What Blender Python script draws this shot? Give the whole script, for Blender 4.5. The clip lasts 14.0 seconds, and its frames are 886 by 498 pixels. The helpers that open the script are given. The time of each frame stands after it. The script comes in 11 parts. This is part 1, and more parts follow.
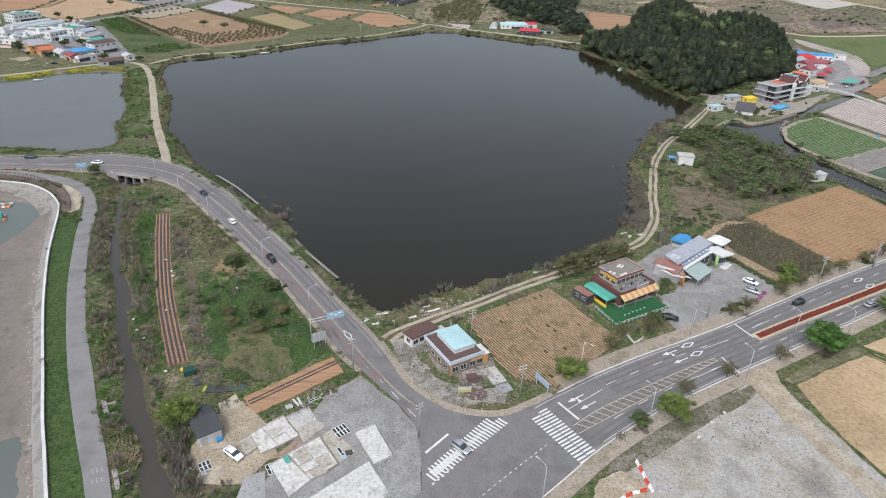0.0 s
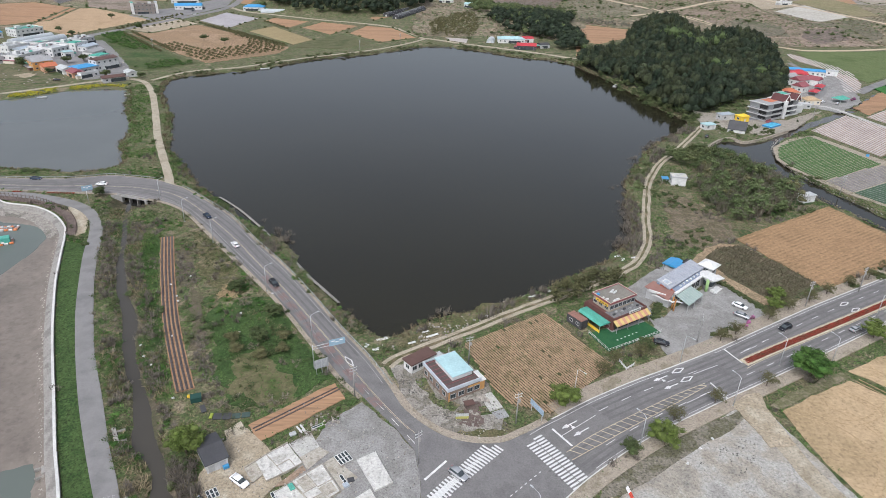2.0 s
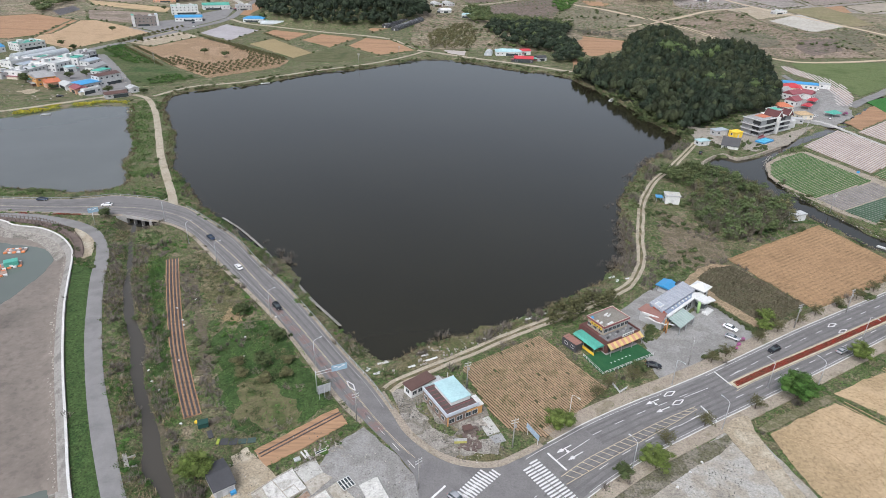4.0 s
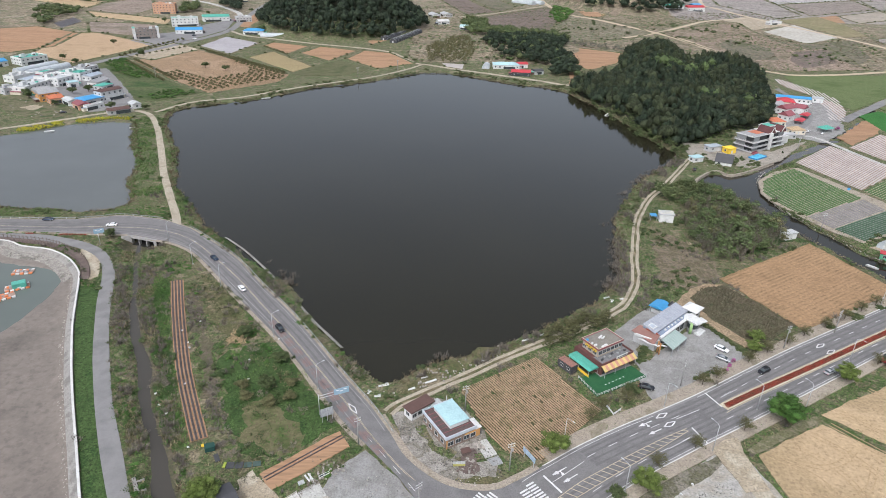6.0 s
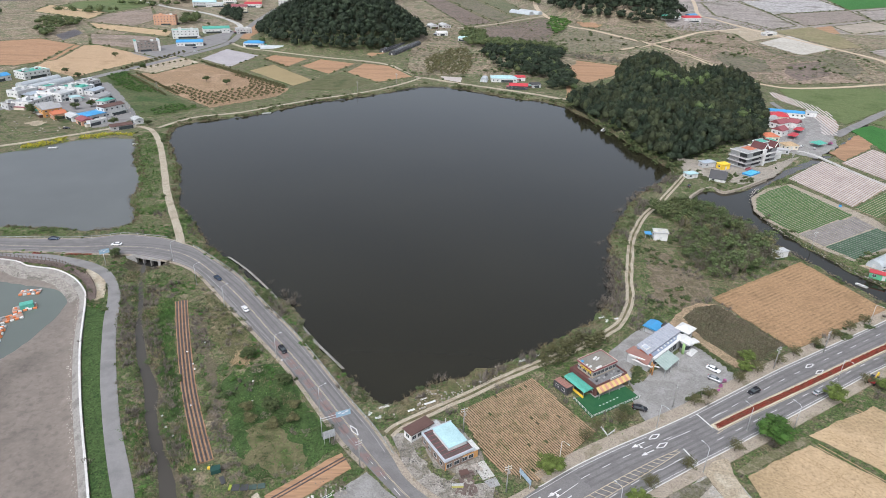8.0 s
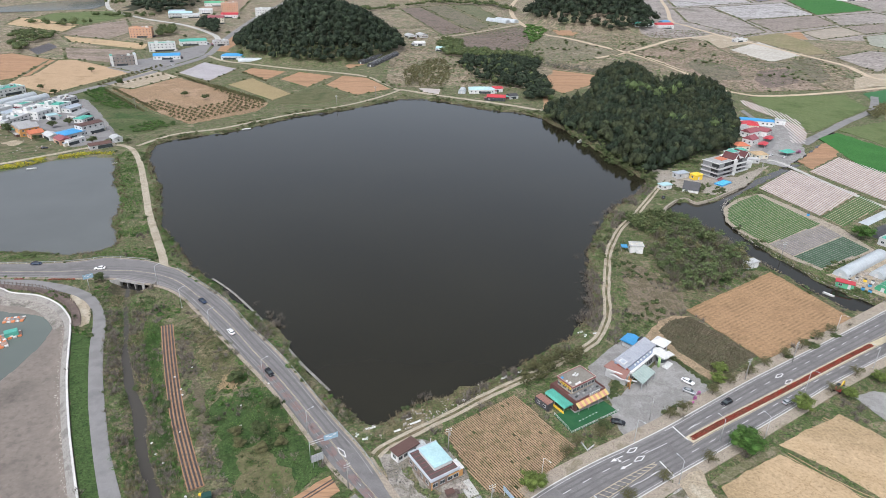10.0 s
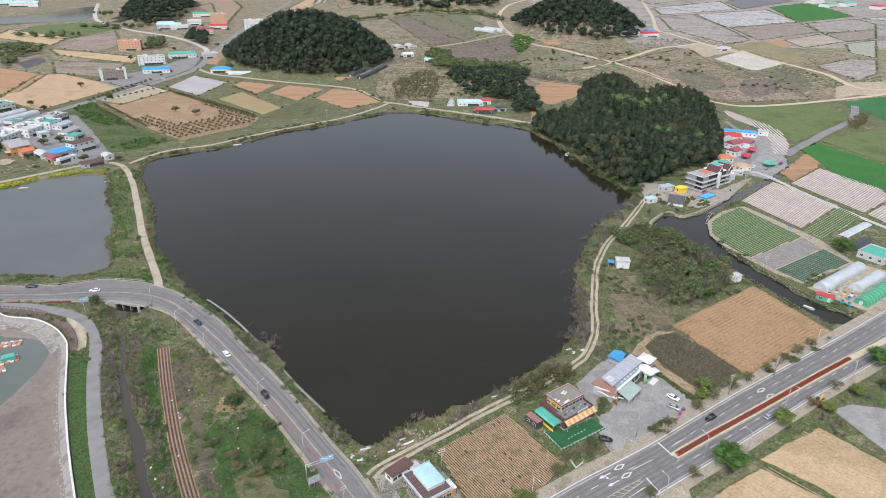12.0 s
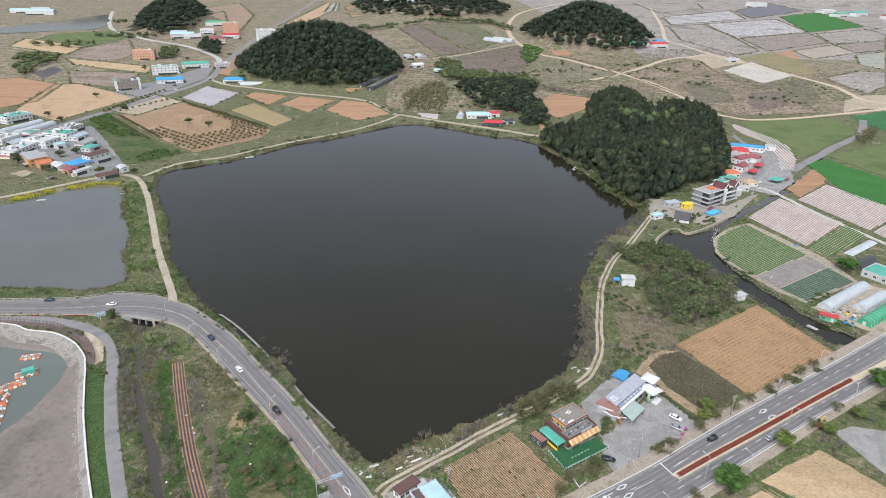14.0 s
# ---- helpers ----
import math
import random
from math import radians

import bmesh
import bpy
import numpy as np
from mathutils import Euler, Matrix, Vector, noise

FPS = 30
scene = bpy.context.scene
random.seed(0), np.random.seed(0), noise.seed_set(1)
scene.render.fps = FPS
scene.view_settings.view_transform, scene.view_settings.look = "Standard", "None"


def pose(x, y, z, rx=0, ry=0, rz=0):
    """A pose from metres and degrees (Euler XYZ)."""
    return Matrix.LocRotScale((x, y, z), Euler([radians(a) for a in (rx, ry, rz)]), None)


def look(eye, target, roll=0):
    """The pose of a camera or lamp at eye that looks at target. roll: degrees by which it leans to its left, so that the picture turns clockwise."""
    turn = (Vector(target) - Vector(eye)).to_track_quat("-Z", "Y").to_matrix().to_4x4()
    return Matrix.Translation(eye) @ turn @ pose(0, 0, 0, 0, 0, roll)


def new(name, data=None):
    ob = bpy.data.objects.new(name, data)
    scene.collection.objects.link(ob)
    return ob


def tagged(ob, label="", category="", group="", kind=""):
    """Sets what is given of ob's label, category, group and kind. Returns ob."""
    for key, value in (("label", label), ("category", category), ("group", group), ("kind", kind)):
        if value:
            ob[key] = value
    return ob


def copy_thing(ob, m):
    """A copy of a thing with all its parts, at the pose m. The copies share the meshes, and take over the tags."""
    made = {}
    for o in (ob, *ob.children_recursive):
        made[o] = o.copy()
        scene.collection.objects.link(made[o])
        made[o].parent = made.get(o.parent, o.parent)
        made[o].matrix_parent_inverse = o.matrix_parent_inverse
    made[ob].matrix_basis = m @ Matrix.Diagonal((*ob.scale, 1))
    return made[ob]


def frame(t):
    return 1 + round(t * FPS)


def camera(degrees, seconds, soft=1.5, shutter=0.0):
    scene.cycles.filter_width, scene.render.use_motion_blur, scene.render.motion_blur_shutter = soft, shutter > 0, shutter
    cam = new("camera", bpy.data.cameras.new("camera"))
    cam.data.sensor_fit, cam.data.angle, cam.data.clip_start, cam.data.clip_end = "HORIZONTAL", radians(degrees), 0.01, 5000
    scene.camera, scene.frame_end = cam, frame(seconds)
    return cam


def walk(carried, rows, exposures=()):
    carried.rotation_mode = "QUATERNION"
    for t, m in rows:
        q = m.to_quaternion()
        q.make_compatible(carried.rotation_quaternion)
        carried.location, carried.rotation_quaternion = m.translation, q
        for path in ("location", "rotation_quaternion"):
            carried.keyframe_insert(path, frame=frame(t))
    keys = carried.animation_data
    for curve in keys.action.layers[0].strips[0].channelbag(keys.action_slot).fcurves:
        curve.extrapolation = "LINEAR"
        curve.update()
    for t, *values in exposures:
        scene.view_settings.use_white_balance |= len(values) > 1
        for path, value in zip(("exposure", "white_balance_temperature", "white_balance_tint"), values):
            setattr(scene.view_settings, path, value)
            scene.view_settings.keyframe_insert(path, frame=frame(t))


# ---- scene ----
cam = camera(70.0, 14.0, 0.7)
PATH = [
    (0, (-2.929, 1.361, 95.141), (-2.905, 3.126, 94.201), 1.6),
    (0.5, (-3.042, 0.929, 96.989), (-3.016, 2.696, 96.053), 1.7),
    (1, (-3.099, 0.484, 99.155), (-3.071, 2.253, 98.222), 1.6),
    (1.5, (-3.161, -0.015, 100.914), (-3.132, 1.756, 99.986), 1.6),
    (2, (-3.259, -0.483, 102.976), (-3.228, 1.289, 102.051), 1.7),
    (2.5, (-3.389, -0.912, 104.962), (-3.357, 0.862, 104.039), 1.6),
    (3, (-3.353, -1.381, 107.149), (-3.32, 0.394, 106.228), 1.6),
    (5.5, (-3.768, -3.901, 116.836), (-3.729, -2.118, 115.932), 1.6),
    (6, (-3.821, -4.448, 118.903), (-3.781, -2.663, 118.002), 1.6),
    (6.5, (-3.924, -4.914, 120.79), (-3.884, -3.127, 119.893), 1.6),
    (7, (-3.917, -5.576, 122.857), (-3.877, -3.788, 121.962), 1.6),
    (7.5, (-3.935, -6.067, 124.638), (-3.893, -4.277, 123.748), 1.6),
    (8, (-4.042, -6.658, 126.636), (-3.998, -4.866, 125.75), 1.6),
    (10.5, (-4.47, -9.613, 136.482), (-4.355, -7.815, 135.612), 1.2),
    (11, (-4.597, -10.209, 138.518), (-4.475, -8.41, 137.652), 1.1),
    (11.5, (-4.611, -10.8, 140.455), (-4.483, -9.0, 139.591), 1.1),
    (12, (-4.672, -11.478, 142.507), (-4.54, -9.677, 141.648), 1.1),
    (12.5, (-4.842, -12.038, 144.208), (-4.706, -10.235, 143.353), 1.1),
    (13, (-4.904, -12.735, 146.288), (-4.766, -10.931, 145.435), 1.1),
    (13.5, (-5.024, -13.358, 148.095), (-4.888, -11.552, 147.247), 1.1),
    (14, (-5.021, -14.1, 150.046), (-4.914, -12.29, 149.201), 1.2),
]
walk(cam, [(t, look(eye, target, roll)) for t, eye, target, roll in PATH], [(0, -0.03, 6050, 10), (7, 0.11, 6050, 10), (14, 0.18, 6050, 10)])

# ---- light: a bright overcast sky ----
SUN_AZ, SUN_EL = radians(205), radians(52)
world = bpy.data.worlds.new("overcast_sky")
scene.world = world
world.use_nodes = True
wn, wl = world.node_tree.nodes, world.node_tree.links
wn.clear()
sky = wn.new("ShaderNodeTexSky")
sky.sky_type, sky.sun_disc = "NISHITA", False
sky.sun_elevation, sky.sun_rotation = SUN_EL, SUN_AZ
sky.air_density, sky.dust_density, sky.ozone_density = 1.0, 6.0, 1.0
grey = wn.new("ShaderNodeHueSaturation")
grey.inputs["Saturation"].default_value = 0.4
bg = wn.new("ShaderNodeBackground")
bg.inputs["Strength"].default_value = 0.2
wo = wn.new("ShaderNodeOutputWorld")
wl.new(sky.outputs[0], grey.inputs["Color"])
wl.new(grey.outputs[0], bg.inputs["Color"])
wl.new(bg.outputs[0], wo.inputs["Surface"])
sun_data = bpy.data.lights.new("sun", "SUN")
sun_data.energy, sun_data.angle, sun_data.color = 0.9, radians(14), (1.0, 0.98, 0.95)
sun = new("sun", sun_data)
sun.rotation_euler = (radians(90) - SUN_EL, 0, math.pi - SUN_AZ)
scene.view_settings.exposure = 0.0

# ---- tools ----
LAND = 1.0
MATS = {}


def mat(name, cols, scale=0.15, fine=2.0, rough=0.9, bump=0.3, contrast=0.35, spec=0.25, metal=0.0, island=0.0, stretch=None, grain=0.0, each=0.0, specks=None):
    """A procedural surface: a ramp of colours over wide noise, mottled by fine noise, with relief; island: spread between loose pieces; each: between objects; specks: (scale, amount) of small dark grit and pale chips."""
    if name in MATS:
        return MATS[name]
    m = bpy.data.materials.new(name)
    m.use_nodes = True
    n, l = m.node_tree.nodes, m.node_tree.links
    b = n["Principled BSDF"]
    b.inputs["Roughness"].default_value = rough
    b.inputs["Metallic"].default_value = metal
    b.inputs["Specular IOR Level"].default_value = spec
    co = n.new("ShaderNodeTexCoord")
    src = co.outputs["Object"]
    if stretch:
        mp = n.new("ShaderNodeMapping")
        mp.inputs["Rotation"].default_value = (0, 0, radians(stretch[0]))
        mp.inputs["Scale"].default_value = (stretch[1], stretch[2], 1)
        l.new(src, mp.inputs["Vector"])
        src = mp.outputs[0]

    def noise_at(s, detail, vec):
        t = n.new("ShaderNodeTexNoise")
        t.inputs["Scale"].default_value, t.inputs["Detail"].default_value, t.inputs["Roughness"].default_value = s, detail, 0.62
        l.new(vec, t.inputs["Vector"])
        return t.outputs["Fac"]

    wide = noise_at(scale, 5, src)
    ramp = n.new("ShaderNodeValToRGB")
    e = ramp.color_ramp.elements
    cols = list(cols) if len(cols) > 1 else list(cols) * 2
    lo, hi = 0.36, 0.64
    e[0].position, e[0].color = lo, (*cols[0], 1)
    e[1].position, e[1].color = hi, (*cols[-1], 1)
    for i in range(1, len(cols) - 1):
        k = e.new(lo + (hi - lo) * i / (len(cols) - 1))
        k.color = (*cols[i], 1)
    l.new(wide, ramp.inputs[0])
    small = noise_at(fine, 4, src)
    rng = n.new("ShaderNodeMapRange")
    rng.inputs["From Min"].default_value, rng.inputs["From Max"].default_value = 0.25, 0.75
    rng.inputs["To Min"].default_value, rng.inputs["To Max"].default_value = 1 - contrast, 1 + contrast
    l.new(small, rng.inputs["Value"])
    val = rng.outputs[0]
    if island or each:
        if island:
            g = n.new("ShaderNodeNewGeometry").outputs["Random Per Island"]
        else:
            g = n.new("ShaderNodeObjectInfo").outputs["Random"]
        amount = island or each
        r2 = n.new("ShaderNodeMapRange")
        r2.inputs["To Min"].default_value, r2.inputs["To Max"].default_value = 1 - amount, 1 + amount
        l.new(g, r2.inputs["Value"])
        mu = n.new("ShaderNodeMath")
        mu.operation = "MULTIPLY"
        l.new(val, mu.inputs[0])
        l.new(r2.outputs[0], mu.inputs[1])
        val = mu.outputs[0]
    if specks:
        grit = noise_at(specks[0], 2, src)
        r3 = n.new("ShaderNodeValToRGB")
        g3 = r3.color_ramp.elements
        g3[0].position, g3[0].color = 0.36, (1 - specks[1],) * 3 + (1,)
        g3[1].position, g3[1].color = 0.45, (1, 1, 1, 1)
        for at, k in ((0.6, 1.0), (0.68, 1 + specks[1] * 0.7)):
            g3.new(at).color = (k, k, k, 1)
        l.new(grit, r3.inputs[0])
        m3 = n.new("ShaderNodeMath")
        m3.operation = "MULTIPLY"
        l.new(val, m3.inputs[0])
        l.new(r3.outputs[0], m3.inputs[1])
        val = m3.outputs[0]
    mix = n.new("ShaderNodeVectorMath")
    mix.operation = "SCALE"
    l.new(ramp.outputs[0], mix.inputs[0])
    l.new(val, mix.inputs["Scale"])
    l.new(mix.outputs[0], b.inputs["Base Color"])
    if bump:
        bp = n.new("ShaderNodeBump")
        bp.inputs["Strength"].default_value, bp.inputs["Distance"].default_value = bump, 0.25
        l.new(small, bp.inputs["Height"])
        l.new(bp.outputs[0], b.inputs["Normal"])
    MATS[name] = m
    return m


def mesh_of(name, verts, faces, material=None, smooth=False):
    me = bpy.data.meshes.new(name)
    me.from_pydata([tuple(v) for v in verts], [], [tuple(f) for f in faces])
    for one in (material if isinstance(material, (list, tuple)) else [material]):
        if one:
            me.materials.append(one)
    if smooth:
        me.polygons.foreach_set("use_smooth", [True] * len(me.polygons))
    me.update()
    return me


def part(name, data, parent=None, label="", at=(0, 0, 0), turn=0.0):
    ob = new(name, data)
    ob.parent = parent
    ob.location = at
    ob.rotation_euler = (0, 0, radians(turn))
    return tagged(ob, label)


def thing(name, x, y, z, turn, label, category, group="", kind=""):
    ob = new(name)
    ob.location, ob.rotation_euler = (x, y, z), (0, 0, radians(turn))
    ob.empty_display_size = 0.3
    return tagged(ob, label, category, group, kind)


BOX_F = [(0, 3, 2, 1), (4, 5, 6, 7), (0, 1, 5, 4), (1, 2, 6, 5), (2, 3, 7, 6), (3, 0, 4, 7)]


def boxes(name, items, material, bevel=0.0):
    """Boxes given as centre and size, joined into one mesh."""
    v, f = [], []
    for cx, cy, cz, sx, sy, sz in items:
        o = len(v)
        for dz in (-0.5, 0.5):
            for dx, dy in ((-0.5, -0.5), (0.5, -0.5), (0.5, 0.5), (-0.5, 0.5)):
                v.append((cx + dx * sx, cy + dy * sy, cz + dz * sz))
        f += [tuple(o + i for i in q) for q in BOX_F]
    me = mesh_of(name, v, f, material)
    if bevel:
        bm = bmesh.new()
        bm.from_mesh(me)
        bmesh.ops.bevel(bm, geom=bm.edges[:], offset=bevel, segments=1, affect="EDGES")
        bm.to_mesh(me)
        bm.free()
    return me


def prism(name, outline, z0, z1, material):
    """An upright prism over an outline, with a top."""
    bm = bmesh.new()
    lo = [bm.verts.new((x, y, z0)) for x, y in outline]
    hi = [bm.verts.new((x, y, z1)) for x, y in outline]
    k = len(outline)
    for i in range(k):
        bm.faces.new((lo[i], lo[(i + 1) % k], hi[(i + 1) % k], hi[i]))
    top = bm.faces.new(hi)
    bmesh.ops.triangulate(bm, faces=[top])
    bmesh.ops.recalc_face_normals(bm, faces=bm.faces[:])
    me = bpy.data.meshes.new(name)
    bm.to_mesh(me)
    bm.free()
    me.materials.append(material)
    return me


def spline(pts, steps=6, closed=False):
    """A smooth line through the points."""
    p = [Vector((q[0], q[1])) for q in pts]
    k, out = len(p), []
    for i in range(k if closed else k - 1):
        a, b, c, d = (p[(i + j) % k] if closed else p[min(max(i + j, 0), k - 1)] for j in (-1, 0, 1, 2))
        for s in range(steps):
            t = s / steps
            out.append(0.5 * ((2 * b) + (c - a) * t + (2 * a - 5 * b + 4 * c - d) * t * t + (3 * b - a - 3 * c + d) * t ** 3))
    if not closed:
        out.append(p[-1])
    return [(q.x, q.y) for q in out]


def rough_edge(pts, amount, step=2.0, seed=0):
    """Cuts an outline finely and lets it wander a little."""
    out, k = [], len(pts)
    for i in range(k):
        a, b = Vector(pts[i]), Vector(pts[(i + 1) % k])
        for s in range(max(1, int((b - a).length / step))):
            q = a.lerp(b, s / max(1, int((b - a).length / step)))
            w = [noise.noise((q.x * 0.23, q.y * 0.23, seed + k)) + 0.5 * noise.noise((q.x * 0.8, q.y * 0.8, seed + k)) for k in (0, 9)]
            out.append((q.x + amount * w[0], q.y + amount * w[1]))
    return out


def patch(name, outline, lift, material, label, category="ground", edge=0.0, kind="structure", z=LAND):
    pts = rough_edge(outline, edge, 1.0 if edge < 2 else 1.4, len(name)) if edge else outline
    ob = new(name, prism(name, pts, z - 0.4, z + lift, material))
    return tagged(ob, label, category, "", kind)


def ribbon_mesh(name, line, width, z, material, depth=0.3, wobble=0.0):
    """A band of a given width along a line, with edges going down."""
    v, f, k = [], [], len(line)
    for i, (x, y) in enumerate(line):
        a, b = line[max(i - 1, 0)], line[min(i + 1, k - 1)]
        d = Vector((b[0] - a[0], b[1] - a[1])).normalized()
        w = (width[i] if isinstance(width, list) else width) / 2
        w1 = w * (1 + wobble * noise.noise((x * 0.15, y * 0.15, 3)))
        w2 = w * (1 + wobble * noise.noise((x * 0.15, y * 0.15, 7)))
        l, r = (x - d.y * w1, y + d.x * w1), (x + d.y * w2, y - d.x * w2)
        v += [(*l, z - depth), (*l, z), (*r, z), (*r, z - depth)]
        if i:
            o = 4 * i
            f += [(o - 4 + j, o + j, o + j + 1, o - 3 + j) for j in range(3)]
    return mesh_of(name, v, f, material)


def between_mesh(name, left, right, z, material, depth=0.3, steps=120):
    """A band between two lines, each cut into the same number of steps."""
    def cut(line):
        q = np.array(line, float)
        s = np.r_[0, np.cumsum(np.hypot(*np.diff(q, axis=0).T))]
        t = np.linspace(0, s[-1], steps + 1)
        return np.c_[np.interp(t, s, q[:, 0]), np.interp(t, s, q[:, 1])]
    a, b = cut(left), cut(right)
    v, f = [], []
    for i in range(steps + 1):
        v += [(*a[i], z - depth), (*a[i], z), (*b[i], z), (*b[i], z - depth)]
        if i:
            o = 4 * i
            f += [(o - 4 + j, o + j, o + j + 1, o - 3 + j) for j in range(3)]
    return mesh_of(name, v, f, material)


def along(line, step, start=0.0, end=None):
    """Places and directions at even steps along a line."""
    q = np.array(line, float)
    s = np.r_[0, np.cumsum(np.hypot(*np.diff(q, axis=0).T))]
    t = np.arange(start, s[-1] if end is None else min(end, s[-1]), step)
    x, y = np.interp(t, s, q[:, 0]), np.interp(t, s, q[:, 1])
    x2, y2 = np.interp(t + 0.5, s, q[:, 0]), np.interp(t + 0.5, s, q[:, 1])
    x1, y1 = np.interp(t - 0.5, s, q[:, 0]), np.interp(t - 0.5, s, q[:, 1])
    return [(a, b, math.atan2(d, c)) for a, b, c, d in zip(x, y, x2 - x1, y2 - y1)]


def offset(line, d):
    out, k = [], len(line)
    for i, (x, y) in enumerate(line):
        a, b = line[max(i - 1, 0)], line[min(i + 1, k - 1)]
        u = Vector((b[0] - a[0], b[1] - a[1])).normalized()
        out.append((x - u.y * d, y + u.x * d))
    return out


def inside(x, y, poly):
    """Which points lie in a polygon, and how far each is from its edge."""
    p = np.array(poly, float)
    q = np.roll(p, -1, axis=0)
    hit = np.zeros(x.shape, bool)
    dist = np.full(x.shape, 1e9)
    for (ax, ay), (bx, by) in zip(p, q):
        with np.errstate(divide="ignore", invalid="ignore"):
            hit ^= ((ay > y) != (by > y)) & (x < (bx - ax) * (y - ay) / (by - ay + 1e-12) + ax)
        dx, dy = bx - ax, by - ay
        t = np.clip(((x - ax) * dx + (y - ay) * dy) / (dx * dx + dy * dy + 1e-12), 0, 1)
        dist = np.minimum(dist, np.hypot(x - ax - t * dx, y - ay - t * dy))
    return hit, dist


def from_line(x, y, line):
    p = np.array(line, float)
    dist = np.full(x.shape, 1e9)
    for (ax, ay), (bx, by) in zip(p[:-1], p[1:]):
        dx, dy = bx - ax, by - ay
        t = np.clip(((x - ax) * dx + (y - ay) * dy) / (dx * dx + dy * dy + 1e-12), 0, 1)
        dist = np.minimum(dist, np.hypot(x - ax - t * dx, y - ay - t * dy))
    return dist


def grain(x, y, scale, seed=0):
    """Smooth noise from 0 to 1 over arrays."""
    gx, gy = x / scale + seed * 17.3, y / scale - seed * 9.1
    ix, iy = np.floor(gx), np.floor(gy)
    fx, fy = gx - ix, gy - iy
    fx, fy = fx * fx * (3 - 2 * fx), fy * fy * (3 - 2 * fy)

    def h(a, b):
        s = np.sin(a * 127.1 + b * 311.7 + seed * 74.7) * 43758.5453
        return s - np.floor(s)
    return (h(ix, iy) * (1 - fx) + h(ix + 1, iy) * fx) * (1 - fy) + (h(ix, iy + 1) * (1 - fx) + h(ix + 1, iy + 1) * fx) * fy


def rows_in(poly, angle, spacing):
    """Lines at even spacing across a polygon, clipped to it."""
    c, s = math.cos(radians(angle)), math.sin(radians(angle))
    p = [(x * c + y * s, -x * s + y * c) for x, y in poly]
    lo, hi = min(q[1] for q in p), max(q[1] for q in p)
    out, v = [], lo + spacing / 2
    while v < hi:
        cuts = []
        for (ax, ay), (bx, by) in zip(p, p[1:] + p[:1]):
            if (ay > v) != (by > v):
                cuts.append(ax + (v - ay) * (bx - ax) / (by - ay))
        cuts.sort()
        for a, b in zip(cuts[::2], cuts[1::2]):
            if b - a > 1:
                out.append(((a * c - v * s, a * s + v * c), (b * c - v * s, b * s + v * c)))
        v += spacing
    return out


def ridges(name, poly, angle, spacing, width, height, z, material, piece=0.0):
    """Raised beds: one ridge with sloping sides for each row, broken here and there."""
    v, f = [], []
    rnd = random.Random(len(name) + int(spacing * 10))
    for a, b in rows_in(poly, angle, spacing):
        a, b = Vector(a), Vector(b)
        d = (b - a).normalized()
        n = Vector((-d.y, d.x))
        length = (b - a).length
        k = max(1, int(length / (piece or 12)))
        for i in range(k):
            if piece and rnd.random() < 0.012:
                continue
            p, q = a.lerp(b, i / k) + n * rnd.uniform(-0.05, 0.05), a.lerp(b, (i + (0.93 if piece else 1.0)) / k) + n * rnd.uniform(-0.05, 0.05)
            h = height * rnd.uniform(0.75, 1.2)
            o = len(v)
            for m in (p, q):
                for off, up in ((-0.5, 0), (-0.28, 1), (0.28, 1), (0.5, 0)):
                    w = m + n * off * width
                    v.append((w.x, w.y, z + up * h))
            f += [(o, o + 4, o + 5, o + 1), (o + 1, o + 5, o + 6, o + 2), (o + 2, o + 6, o + 7, o + 3), (o, o + 1, o + 2, o + 3), (o + 7, o + 6, o + 5, o + 4)]
    return mesh_of(name, v, f, material)


def row_field(name, poly, angle, spacing, width, height, soil, bed, label, piece=0.0, edge=0.6, lift=0.05, bed_label=""):
    field = patch(name, poly, lift, soil, label, "field", edge)
    rows = part("planted_row", ridges("planted_row", poly, angle, spacing, width, height, LAND + lift - 0.02, bed, piece), field, bed_label)
    tagged(rows, kind="stuff")
    return field

# ---- materials ----
M_GROUND = mat("rough_grassland", [(0.055, 0.08, 0.028), (0.148, 0.128, 0.08), (0.066, 0.096, 0.032), (0.205, 0.17, 0.116)], 0.11, 1.4, bump=0.8, contrast=0.7, specks=(2.2, 0.5))
M_GRASS = mat("fresh_grass", [(0.033, 0.066, 0.018), (0.055, 0.09, 0.027), (0.03, 0.058, 0.016)], 0.2, 1.6, bump=0.7, contrast=0.55, specks=(2.4, 0.45))
M_DRY = mat("dry_grass", [(0.16, 0.13, 0.078), (0.08, 0.085, 0.035), (0.2, 0.162, 0.103)], 0.14, 1.8, bump=0.7, contrast=0.55, specks=(2.2, 0.45))
M_SCRUB = mat("brown_scrub", [(0.215, 0.172, 0.128), (0.14, 0.128, 0.08), (0.26, 0.206, 0.152), (0.115, 0.125, 0.064), (0.25, 0.21, 0.155)], 0.022, 0.3, bump=0.8, contrast=0.6, specks=(0.45, 0.5))
M_ASPHALT = mat("worn_asphalt", [(0.138, 0.132, 0.13), (0.178, 0.17, 0.168), (0.15, 0.143, 0.142)], 0.12, 3.5, rough=0.85, bump=0.12, contrast=0.16, specks=(3.0, 0.14))
M_ASPHALT_OLD = mat("pale_old_asphalt", [(0.18, 0.174, 0.171), (0.215, 0.208, 0.205), (0.165, 0.16, 0.158)], 0.09, 3.5, rough=0.88, bump=0.12, contrast=0.1)
M_CONCRETE = mat("weathered_concrete", [(0.36, 0.35, 0.33), (0.45, 0.44, 0.41), (0.3, 0.29, 0.27)], 0.15, 2.5, bump=0.15, contrast=0.2, specks=(1.6, 0.2))
